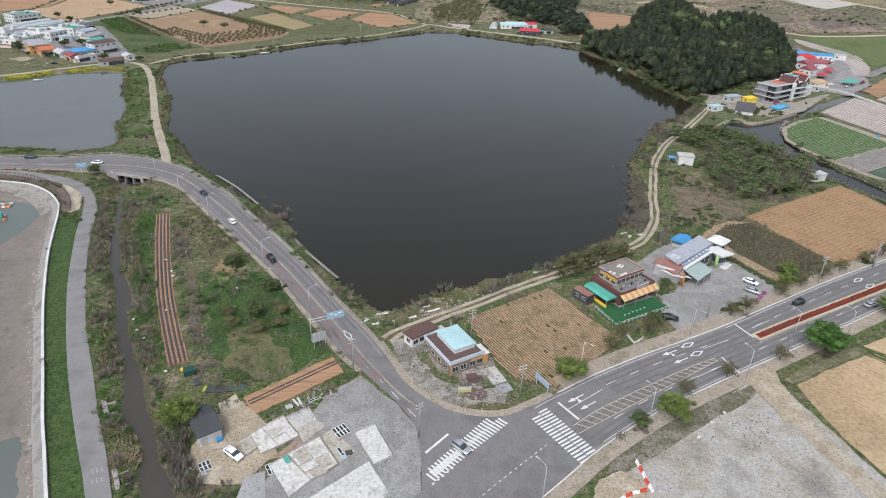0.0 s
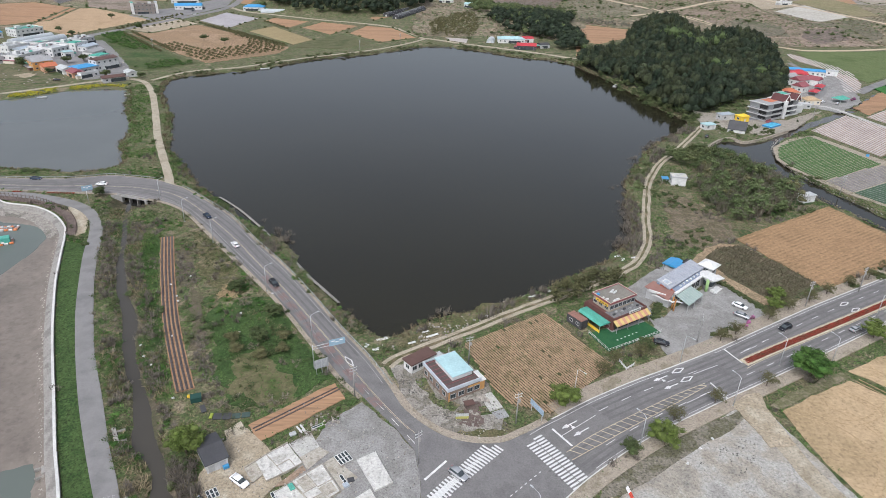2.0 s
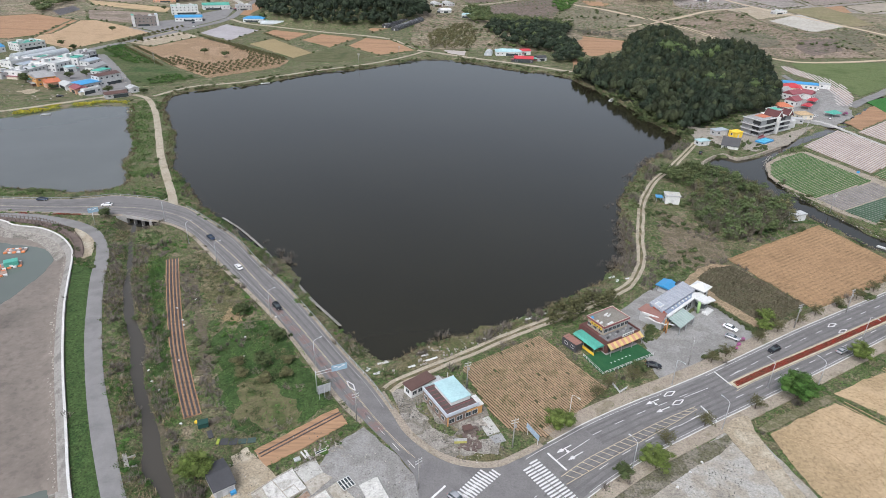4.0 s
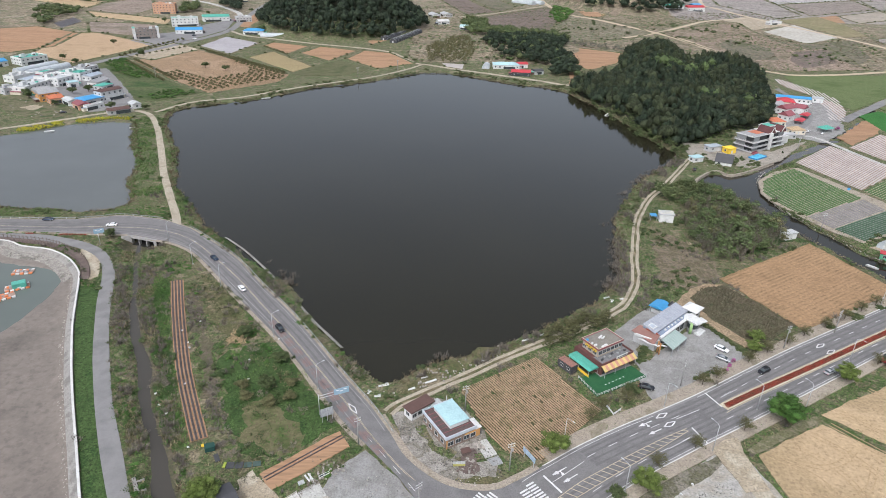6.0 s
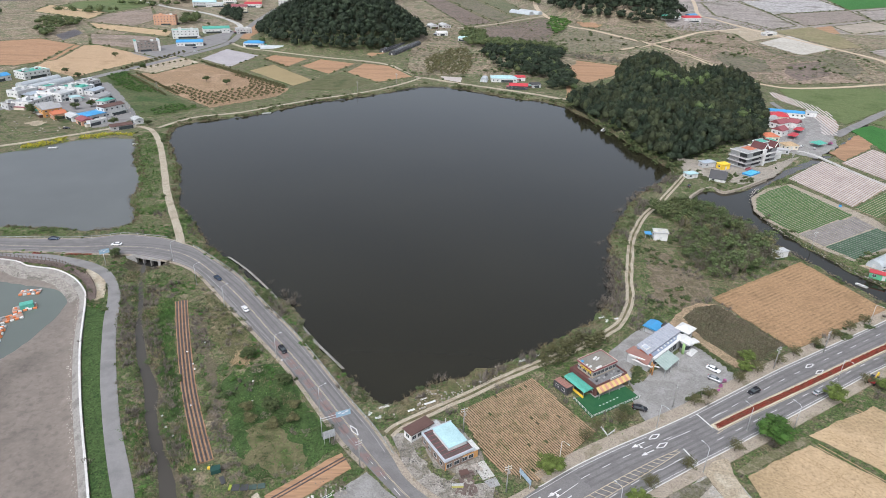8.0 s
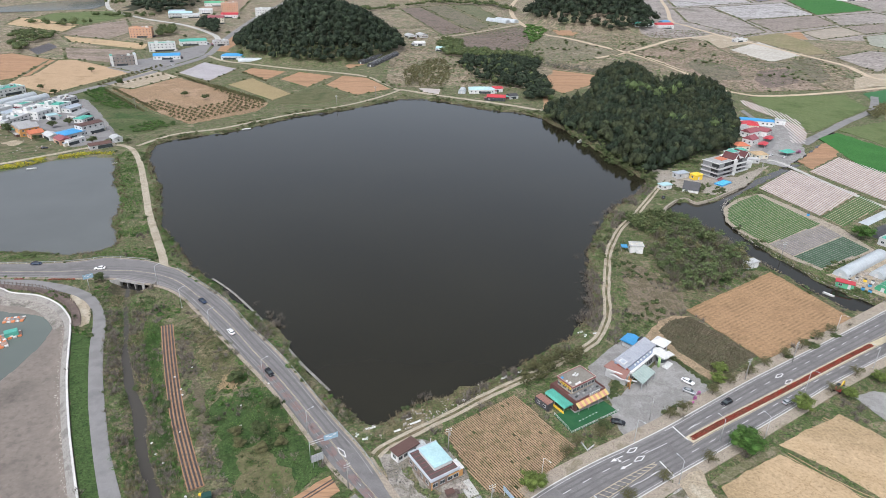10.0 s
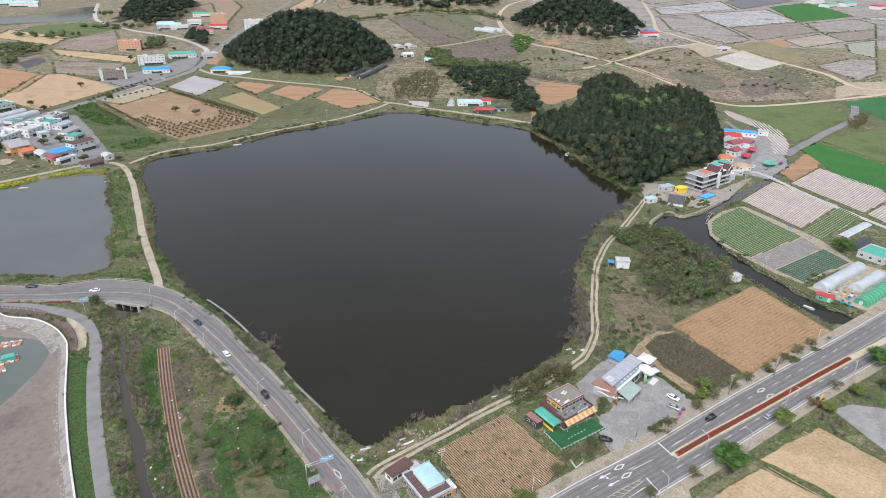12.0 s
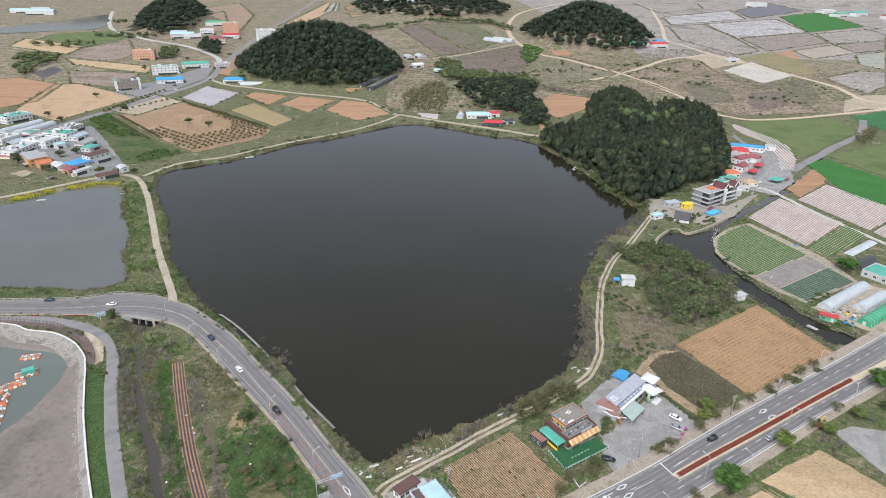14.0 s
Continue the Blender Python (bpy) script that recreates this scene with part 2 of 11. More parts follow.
M_TRACK = mat("pale_dirt_track", [(0.32, 0.275, 0.21), (0.375, 0.33, 0.26), (0.265, 0.225, 0.165)], 0.12, 2.0, bump=0.3, contrast=0.25, specks=(2.5, 0.25))
M_GRAVEL = mat("grey_gravel", [(0.235, 0.227, 0.218), (0.285, 0.277, 0.266), (0.215, 0.206, 0.195), (0.26, 0.253, 0.243)], 0.09, 3.2, bump=0.5, contrast=0.26, specks=(2.6, 0.24))
M_SAND = mat("sandy_earth", [(0.38, 0.32, 0.24), (0.3, 0.25, 0.18), (0.42, 0.37, 0.29)], 0.12, 1.8, bump=0.4, contrast=0.28, specks=(2.2, 0.3))
M_VERGE = mat("dusty_verge", [(0.27, 0.228, 0.18), (0.32, 0.275, 0.222), (0.215, 0.185, 0.135)], 0.2, 2.5, bump=0.4, contrast=0.28, specks=(2.2, 0.26))
M_FALLOW = mat("brown_fallow_soil", [(0.2, 0.158, 0.125), (0.25, 0.2, 0.165), (0.16, 0.135, 0.1)], 0.02, 0.25, bump=0.4, contrast=0.35, specks=(0.4, 0.3))
M_DUSTY = mat("dusty_brown_gravel", [(0.225, 0.205, 0.18), (0.3, 0.28, 0.25), (0.165, 0.148, 0.122), (0.26, 0.24, 0.21)], 0.16, 3.0, bump=0.6, contrast=0.4, specks=(2.4, 0.45))
M_ORANGE = mat("orange_ploughed_soil", [(0.29, 0.172, 0.1), (0.335, 0.205, 0.122), (0.255, 0.155, 0.09)], 0.05, 1.2, bump=0.6, contrast=0.2, stretch=(-32, 0.1, 1), specks=(1.0, 0.22))
M_TAN = mat("tan_tilled_soil", [(0.345, 0.242, 0.148), (0.39, 0.278, 0.175), (0.305, 0.215, 0.13)], 0.06, 1.0, bump=0.5, contrast=0.3, specks=(1.0, 0.2))
M_BROWN = mat("brown_soil", [(0.23, 0.165, 0.12), (0.29, 0.21, 0.155), (0.18, 0.135, 0.1)], 0.06, 1.2, bump=0.6, contrast=0.3, specks=(1.0, 0.3))
M_BED = mat("crumbly_bed_soil", [(0.28, 0.195, 0.128), (0.34, 0.24, 0.16), (0.22, 0.16, 0.1)], 0.2, 2.0, bump=0.6, contrast=0.2, island=0.12)
M_PADDY = mat("fallow_paddy", [(0.22, 0.195, 0.175), (0.28, 0.25, 0.23), (0.17, 0.155, 0.13)], 0.008, 0.1, bump=0.4, contrast=0.35, specks=(0.2, 0.35))
M_PALE = mat("pale_wet_paddy", [(0.29, 0.275, 0.268), (0.36, 0.345, 0.338), (0.2, 0.185, 0.172)], 0.014, 0.12, bump=0.3, contrast=0.35, specks=(0.12, 0.35))
M_CROP = mat("bright_green_crop", [(0.032, 0.12, 0.024), (0.042, 0.14, 0.03)], 0.05, 1.5, bump=0.5, contrast=0.22, specks=(0.7, 0.2))
M_OLIVE = mat("olive_pasture", [(0.09, 0.125, 0.045), (0.115, 0.14, 0.056), (0.075, 0.108, 0.035)], 0.03, 0.8, bump=0.4, contrast=0.25, specks=(0.6, 0.22))
M_STRAW = mat("straw_stubble", [(0.37, 0.27, 0.158), (0.42, 0.31, 0.19), (0.31, 0.23, 0.135)], 0.04, 1.0, bump=0.4, contrast=0.2, specks=(1.2, 0.2))
M_FILM = mat("white_mulch_film", [(0.36, 0.32, 0.3), (0.43, 0.385, 0.365)], 0.2, 3.0, rough=0.45, bump=0.3, contrast=0.12, island=0.1)
M_FILMGAP = mat("soil_between_film", [(0.28, 0.21, 0.17), (0.33, 0.25, 0.2)], 0.2, 2.0, bump=0.4)
M_BLACKFILM = mat("black_mulch_film", [(0.05, 0.042, 0.042), (0.085, 0.07, 0.066)], 0.3, 3.0, rough=0.4, bump=0.4, contrast=0.3)
M_NET = mat("grey_shade_net", [(0.165, 0.152, 0.15), (0.22, 0.205, 0.2)], 0.3, 3.0, bump=0.2, contrast=0.15)
M_ROWGREEN = mat("young_crop_rows", [(0.05, 0.105, 0.034), (0.075, 0.13, 0.046)], 0.2, 2.0, bump=0.6, contrast=0.3)
M_DARKROW = mat("dark_dry_stalks", [(0.075, 0.07, 0.045), (0.12, 0.1, 0.07), (0.06, 0.065, 0.035)], 0.25, 2.0, bump=0.8, contrast=0.5, island=0.3)
M_MUD = mat("tidal_mud", [(0.16, 0.137, 0.118), (0.19, 0.163, 0.14), (0.135, 0.117, 0.1)], 0.04, 0.6, rough=0.55, bump=0.2, contrast=0.14, specks=(0.5, 0.14))
M_PAINT = mat("white_road_paint", [(0.5, 0.5, 0.49), (0.66, 0.66, 0.65)], 0.6, 4.0, rough=0.6, bump=0.05, contrast=0.15)
M_YELLOW = mat("pale_yellow_road_paint", [(0.42, 0.36, 0.24), (0.5, 0.44, 0.31)], 0.6, 4.0, rough=0.6, bump=0.05, contrast=0.15)
M_REDPAINT = mat("faded_red_paving", [(0.165, 0.145, 0.142), (0.205, 0.142, 0.132), (0.16, 0.15, 0.148)], 0.3, 2.5, rough=0.8, bump=0.1, contrast=0.15)


def leaf_mat(name, a, b, island=0.35):
    m = mat(name, [a, b], 0.12, 1.5, rough=0.75, bump=0.0, contrast=0.25, spec=0.2, island=island)
    return m


M_PINE = leaf_mat("pine_needles", (0.01, 0.018, 0.01), (0.034, 0.046, 0.026), 0.45)
M_LEAF = leaf_mat("fresh_leaves", (0.04, 0.09, 0.018), (0.07, 0.124, 0.03), 0.45)
M_LIME = leaf_mat("lime_leaves", (0.085, 0.12, 0.026), (0.12, 0.15, 0.042))
M_BUSH = leaf_mat("dull_bush_leaves", (0.05, 0.074, 0.027), (0.088, 0.1, 0.043))
M_TWIG = leaf_mat("bare_twigs", (0.115, 0.1, 0.085), (0.165, 0.143, 0.12))
M_REED = leaf_mat("dry_reed", (0.16, 0.128, 0.08), (0.11, 0.09, 0.056))
M_OLIVEBUSH = leaf_mat("olive_brown_leaves", (0.088, 0.09, 0.04), (0.128, 0.118, 0.058))
M_BARK = mat("bark", [(0.1, 0.08, 0.06), (0.15, 0.12, 0.09)], 1.0, 8.0, bump=0.6)


def water_mat(name, colour, rough=0.06):
    m = bpy.data.materials.new(name)
    m.use_nodes = True
    n, l = m.node_tree.nodes, m.node_tree.links
    b = n["Principled BSDF"]
    b.inputs["Roughness"].default_value = rough
    b.inputs["IOR"].default_value = 1.333
    co = n.new("ShaderNodeTexCoord")
    t = n.new("ShaderNodeTexNoise")
    t.inputs["Scale"].default_value, t.inputs["Detail"].default_value = 0.012, 4
    l.new(co.outputs["Object"], t.inputs["Vector"])
    ramp = n.new("ShaderNodeValToRGB")
    e = ramp.color_ramp.elements
    e[0].position, e[0].color = 0.35, (*[c * 0.88 for c in colour], 1)
    e[1].position, e[1].color = 0.65, (*[c * 1.1 for c in colour], 1)
    l.new(t.outputs["Fac"], ramp.inputs[0])
    l.new(ramp.outputs[0], b.inputs["Base Color"])
    w = n.new("ShaderNodeTexNoise")
    w.inputs["Scale"].default_value, w.inputs["Detail"].default_value = 0.9, 3
    l.new(co.outputs["Object"], w.inputs["Vector"])
    bp = n.new("ShaderNodeBump")
    bp.inputs["Strength"].default_value, bp.inputs["Distance"].default_value = 0.15, 0.03
    l.new(w.outputs["Fac"], bp.inputs["Height"])
    l.new(bp.outputs[0], b.inputs["Normal"])
    return m


M_POND = water_mat("dark_pond_water", (0.0185, 0.0168, 0.0102))
M_LEFTPOND = water_mat("grey_shallow_pond_water", (0.1, 0.105, 0.1))
M_SEA = water_mat("shallow_sea_water", (0.125, 0.142, 0.128))
M_STREAM = water_mat("murky_stream_water", (0.062, 0.056, 0.047))

# ---- outlines of the water, in metres ----
POND = spline([(-88, 232.5), (-73, 216), (-57, 201), (-49, 187.5), (-42, 174), (-36, 164.5), (-29, 155.5), (-24, 148.5), (-19, 144.7), (-13.4, 144.5), (-4, 151), (9.6, 158), (24.4, 166), (38.4, 176), (52.7, 187.6),
               (59, 194), (65, 202), (70.5, 212.5), (73.5, 226), (78.5, 249), (83, 266.6), (88.5, 279), (99.5, 299), (111, 319), (125, 336), (144, 361), (143, 377), (135, 402), (132, 429), (122, 475), (109, 520)], 3) + spline(
              [(99, 535), (85, 544), (70, 548), (36, 573), (18, 586), (1, 590), (-18, 587), (-38, 567), (-76, 535), (-99, 522), (-118, 499), (-147, 469), (-165, 458), (-179, 448), (-185, 434), (-178, 406), (-166, 379),
               (-154, 355), (-143, 325), (-135, 302), (-127, 288.4), (-113, 266.4), (-105.4, 252), (-96, 241)], 3)
LEFT_POND = spline([(-198, 398), (-188, 374), (-177, 350), (-166, 329), (-161, 310), (-155, 292), (-147.5, 276), (-149, 267), (-162, 263), (-202, 265), (-253, 263), (-299, 272), (-328, 326), (-298, 349),
                    (-264, 374), (-241, 398), (-226, 407), (-205, 408)], 3, True)
CANAL = spline([(141, 315), (148, 327), (158, 329), (171, 328), (182, 331), (174, 314), (168.3, 299), (166.5, 278), (172, 256), (177, 239), (182, 224), (190, 212), (181.6, 207), (175, 217), (171.4, 229), (165, 248),
                (159, 265), (152.7, 278), (146, 292), (139, 303)], 2, True)
CANAL_HEAD = [(180, 331), (198, 349), (217, 364), (250, 390), (272, 408), (318, 455), (352, 500)]
STREAM_AT = [(-123.6, 230, 0.8), (-118.9, 215.3, 0.9), (-114, 203.4, 1.0), (-108.8, 190.4, 1.9), (-106.9, 184.3, 2.5), (-101.8, 173.2, 2.9), (-96.7, 163, 3.0), (-91, 153.8, 3.8), (-88, 148.1, 4.3), (-84.9, 140, 4.0), (-81.6, 132.6, 3.5), (-77.8, 125.7, 2.8), (-74.2, 120.4, 2.6),
             (-70.4, 113.5, 4.0), (-67.2, 106.2, 5.0), (-65.2, 101.9, 5.0), (-61.6, 98, 3.2), (-59.1, 94.2, 2.8), (-57, 89.8, 3.4), (-53.6, 84, 5.5), (-45, 66, 10), (-34, 50, 10)]
STREAM = spline([p[:2] for p in STREAM_AT], 3)
WALL = spline([(-240, 236), (-182.2, 230.1), (-167.9, 224.4), (-155.7, 221.8), (-144.6, 214.9), (-135.8, 205.2), (-131.7, 197.5), (-125.6, 183), (-119.3, 168.5), (-112.9, 155.4), (-105.6, 141.1), (-97.6, 126.4), (-90.6, 113.9), (-82.8, 99.7),
               (-77.4, 90.6), (-71.1, 79.8), (-55, 53), (-25, 5)], 4)
SHORE_AREA = WALL + [(-120, -60), (-700, -60), (-700, 236)]
SEA_DEEP = spline([(-190, 219), (-172, 216), (-162, 213.8), (-152, 211.8), (-145, 208), (-141.2, 203), (-139.6, 196), (-139.4, 188), (-140.3, 180.5), (-141.5, 172), (-146, 160)], 4) + [(-165, 138), (-420, 120), (-420, 222), (-190, 222)]
SEA_POOL = spline([(-90, 96.5), (-87.7, 98.9), (-84.6, 96.6), (-82.5, 92.9), (-82.2, 89), (-78, 80), (-95, 62), (-125, 80)], 3, True)
FAR_POND = [(-816, 1354), (-777, 1499), (-742, 1692), (-641, 1434), (-632, 1358), (-764, 1263), (-900, 1180), (-1000, 1300)]

HILL_WOOD = spline([(116, 545), (112, 520), (124, 475), (135, 430), (138, 402), (147, 378), (165, 383), (194, 404), (226, 426), (252, 466), (268, 506), (282, 545), (296, 580), (300, 620), (285, 645), (262, 644), (247, 624), (232, 644), (215, 668), (190, 668), (180, 632), (166, 596), (146, 576), (130, 558)], 3, True)
# hills: centre, half-widths, turn in degrees, height
HILLS = [(208.7, 613, 33, 128, -13, 19.3), (272, 630, 44, 92, 0, 8.6), (-128, 905, 115, 150, 0, 48), (345, 1285, 128, 190, 0, 55), (-556, 1600, 72, 365, 14, 34), (60, 1900, 240, 220, 0, 55), (178, 480, 55, 100, 0, 9),
         (800, 3300, 900, 700, 0, 140), (-900, 3000, 900, 700, 0, 160), (2300, 2900, 900, 800, 0, 150), (85, 760, 80, 90, 0, 6), (-2000, 2400, 900, 800, 0, 150), (100, 4200, 1500, 700, 0, 190)]


def height(x, y):
    x, y = np.asarray(x, float), np.asarray(y, float)
    z = np.full(x.shape, LAND)
    for cx, cy, rx, ry, turn, h in HILLS:
        c, s = math.cos(radians(turn)), math.sin(radians(turn))
        u, v = ((x - cx) * c + (y - cy) * s) / rx, (-(x - cx) * s + (y - cy) * c) / ry
        r2 = u * u + v * v
        z = z + h * np.where(r2 < 1, np.maximum(1 - r2, 0) ** 1.1, 0) * (0.9 + 0.2 * grain(x, y, rx * 0.4, 5))
    z = z - 0.12 * grain(x, y, 3.0, 1) - 0.1 * grain(x, y, 11.0, 2)
    wander = 2.6 * (grain(x, y, 7.0, 3) - 0.5) + 1.5 * (grain(x, y, 2.6, 4) - 0.5)
    for poly, deep, steep in ((POND, -2.5, 0.42), (LEFT_POND, -2.5, 0.42), (CANAL, -2.0, 0.7), (FAR_POND, -2.5, 0.2)):
        p = np.array(poly)
        near = (x > p[:, 0].min() - 12) & (x < p[:, 0].max() + 12) & (y > p[:, 1].min() - 12) & (y < p[:, 1].max() + 12)
        if near.any():
            hit, dist = inside(x[near], y[near], poly)
            d = np.where(hit, -dist, dist) + wander[near] * (0.3 if poly is CANAL else 1.0) - (0.8 if poly is CANAL else 0.0)
            z[near] = np.where(d < 6, np.minimum(z[near], np.maximum(d * steep, deep)), z[near])
    near = (x > -135) & (x < -20) & (y > 40) & (y < 235)
    d = from_line(x[near], y[near], STREAM) + 0.3 * wander[near]
    half = np.interp(-y[near], [-p[1] for p in STREAM_AT], [p[2] / 2 - 0.1 for p in STREAM_AT])
    z[near] = np.minimum(z[near], np.maximum(-0.7, (d - half) * 0.5 - 0.16))
    near = (x > -142) & (x < -102) & (y > 212) & (y < 250)
    r = np.hypot((x[near] + 123.6) / 8.6, (y[near] - 234.0) / 11.0)
    z[near] = np.minimum(z[near], -2.7 + 6.5 * np.maximum(0, r - 0.62))
    near = (x > 170) & (x < 370) & (y > 320) & (y < 520)
    d = from_line(x[near], y[near], CANAL_HEAD)
    z[near] = np.minimum(z[near], np.maximum(-0.9, (d - 3.0) * 0.7))
    near = (x < 0) & (y < 240)
    hit, dist = inside(x[near], y[near], SHORE_AREA)
    flat = np.maximum(-0.42 * dist, -2.1) - 0.006 * np.minimum(dist, 40) + 0.06 * grain(x[near], y[near], 9, 7)
    for pool in (SEA_DEEP, SEA_POOL):
        h2, d2 = inside(x[near], y[near], pool)
        flat = np.where(h2, flat - 0.25 - np.minimum(d2 * 0.3, 1.0), flat)
    z[near] = np.where(hit, LAND + np.minimum(flat, 0), z[near])
    return z


def cuts(fine, lo, hi, step, grow, far_lo, far_hi):
    mid = list(np.arange(lo, hi, step))
    up, s, v = [], step, hi
    while v < far_hi:
        up.append(v)
        s *= grow
        v += s
    down, s, v = [], step, lo - step
    while v > far_lo:
        down.append(v)
        s *= grow
        v -= s
    return np.array(down[::-1] + mid + up + [far_hi])


gx = cuts(0, -150, 80, 1.5, 1.055, -4800, 4800)
gy = cuts(0, 70, 262, 1.5, 1.028, -800, 4900)
X, Y = np.meshgrid(gx, gy)
Z = height(X, Y)
nx, ny = len(gx), len(gy)
idx = np.arange(nx * ny).reshape(ny, nx)
quads = np.stack([idx[:-1, :-1], idx[:-1, 1:], idx[1:, 1:], idx[1:, :-1]], -1).reshape(-1, 4)
# last slot: near-black wood floor, the shade under the crowns painted in
ground_mesh = mesh_of("ground", np.stack([X, Y, Z], -1).reshape(-1, 3).tolist(), quads.tolist(), [M_GROUND, M_MUD, M_SCRUB, M_PADDY, mat("damp_bank_earth", [(0.095, 0.078, 0.056), (0.06, 0.06, 0.032), (0.12, 0.096, 0.07)], 0.25, 1.5, contrast=0.45), mat("wood_floor_painted_shade", [(0.022, 0.028, 0.015), (0.04, 0.04, 0.024)], 0.1, 0.6)], True)
mx, my = X[:-1, :-1].ravel() + 1, Y[:-1, :-1].ravel() + 1
mud_hit, _ = inside(mx, my, SHORE_AREA)
kinds = np.zeros(len(mx), int)
kinds[(my > 640) & (mx > -30)] = 2
kinds[(my > 900) | (mx > 560) | (mx < -420)] = 2
kinds[(my > 1050) & (mx > 380)] = 3
kinds[(Z[:-1, :-1].ravel() < 0.25) & (mx < -40) & (my < 252) & (my > 60)] = 4
# slot 5 paints the dark gaps between the trees onto the ground
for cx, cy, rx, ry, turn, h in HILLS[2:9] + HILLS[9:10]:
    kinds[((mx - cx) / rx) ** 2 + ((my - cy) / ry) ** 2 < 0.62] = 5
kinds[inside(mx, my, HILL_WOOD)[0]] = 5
kinds[mud_hit] = 1
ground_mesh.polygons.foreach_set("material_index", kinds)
ground = tagged(new("ground", ground_mesh), "rough grassland, mudflats and wooded hills round the reservoir", "ground", "", "structure")


def water(name, outline, z, material, label):
    bm = bmesh.new()
    face = bm.faces.new([bm.verts.new((x, y, z)) for x, y in outline])
    bmesh.ops.triangulate(bm, faces=[face])
    bmesh.ops.recalc_face_normals(bm, faces=bm.faces[:])
    if bm.faces[:][0].normal.z < 0:
        bmesh.ops.reverse_faces(bm, faces=bm.faces[:])
    me = bpy.data.meshes.new(name)
    bm.to_mesh(me)
    bm.free()
    me.materials.append(material)
    return tagged(new(name, me), label, "water", "", "structure")


def grown(poly, d):
    c = offset(poly + poly[:1], d)
    return c[:-1]


def big_box(poly, m):
    xs, ys = [p[0] for p in poly], [p[1] for p in poly]
    return min(xs) - m, max(xs) + m, min(ys) - m, max(ys) + m


def outward(poly, d):
    area = sum(a[0] * b[1] - b[0] * a[1] for a, b in zip(poly, poly[1:] + poly[:1]))
    return grown(poly, -d if area > 0 else d)


water("reservoir_water", outward(POND, 2.2), 0.0, M_POND, "dark brown still water of the large reservoir")
water("pond_water", outward(LEFT_POND, 2.2), 0.0, M_LEFTPOND, "grey still water of the smaller pond beyond the causeway")
water("canal_water", outward(CANAL, 1.5), 0.005, M_POND, "dark water of a curved canal between fields")
water("far_lake_water", FAR_POND, 0.3, M_LEFTPOND, "far pale lake beyond the fields")
water("sea_water", SEA_DEEP, -1.48, M_SEA, "shallow grey-green sea water over mud")
water("tide_pool_water", outward(SEA_POOL, 0.5), -1.47, M_SEA, "blue-green tide pool at the foot of the sea wall")
tagged(new("stream_water", ribbon_mesh("stream_water", STREAM, [float(np.interp(-q[1], [-p[1] for p in STREAM_AT], [p[2] + 0.7 for p in STREAM_AT])) for q in STREAM], -0.12, M_STREAM, 0.02, 0.25)), "murky grey-brown water of a narrow overgrown stream", "water", "", "structure")
tagged(new("canal_head_water", ribbon_mesh("canal_head_water", CANAL_HEAD, 6.0, -0.01, M_STREAM, 0.02)), "dark water of a straight irrigation canal", "water", "", "structure")

# ---- roads ----
LEFT_UP = spline([(-420, 258), (-260, 251.5), (-185, 250.5), (-173.5, 250.8), (-161.7, 251.4), (-150.7, 253.8), (-143.5, 256.4), (-131.5, 254.8), (-124.3, 253.3), (-117.6, 250.4), (-112.4, 247.2), (-106.6, 243.6), (-95.6, 233.2), (-80.3, 217.6), (-66, 198), (-51.4, 179.2), (-39.1, 161.1),
                  (-28.6, 145), (-19.6, 132.1), (-13.1, 121)], 4)
LEFT_LO = spline([(-420, 248), (-260, 240.2), (-178, 238.6), (-166, 238.2), (-155, 237.7), (-143.2, 237.4), (-132, 237.4), (-124, 235.4), (-118, 233.2), (-111.4, 230.9), (-104, 226.6), (-97, 220.2), (-88, 209.3), (-73, 190), (-58.7, 172.3), (-46.2, 155.9), (-35.1, 139.1), (-25.7, 124.9), (-19.4, 117.6)], 4)
MAIN_UP = spline([(-92, -8), (-50, 38), (-22, 66), (-4, 83.5), (8, 96), (18.6, 106.3), (26.9, 112.1), (34.4, 117.2), (42.1, 121.8), (50.4, 126.4), (58.3, 130.4), (72.8, 138.2), (87.3, 146.9), (110.2, 160.6), (126.7, 169.8), (170.6, 194.1), (206.6, 214.8), (260, 245), (420, 335)], 4)
MAIN_LO = spline([(-80, -20), (-40, 26), (-10, 56), (10, 75), (17.6, 82), (23.8, 87.7), (29.2, 92.8), (36.2, 98.4), (43.7, 103.8), (51.3, 108.7), (59.2, 113.3), (71.4, 120.2), (80, 124.9), (99.8, 136), (127.2, 151.6), (143.4, 160.8), (180.9, 180.5), (215, 199), (270, 229), (430, 318)], 4)
JUNCTION = [(-13.1, 121), (-8.7, 113), (-3.5, 107.5), (1.4, 104.5), (7.3, 102.9), (13.4, 103.6), (18.6, 106.3), (30, 100), (2, 78), (-4.3, 81.6), (-4.9, 92.8), (-6.3, 100.5), (-10.9, 107.3), (-19.4, 117.6)]
SIDE_R = spline([(-420, 246), (-260, 238.5), (-185.5, 236.6), (-170.6, 236.2), (-161.2, 234.8), (-145.4, 229.6), (-134, 222.1), (-126.8, 212.9), (-120.9, 202.3), (-114.4, 185), (-108.3, 170), (-100.7, 153.6), (-92.6, 137.1), (-87.4, 127.5), (-79.9, 114.8), (-71.8, 100.5), (-66, 91.3), (-60.7, 81.9), (-45, 54), (-18, 8)], 4)
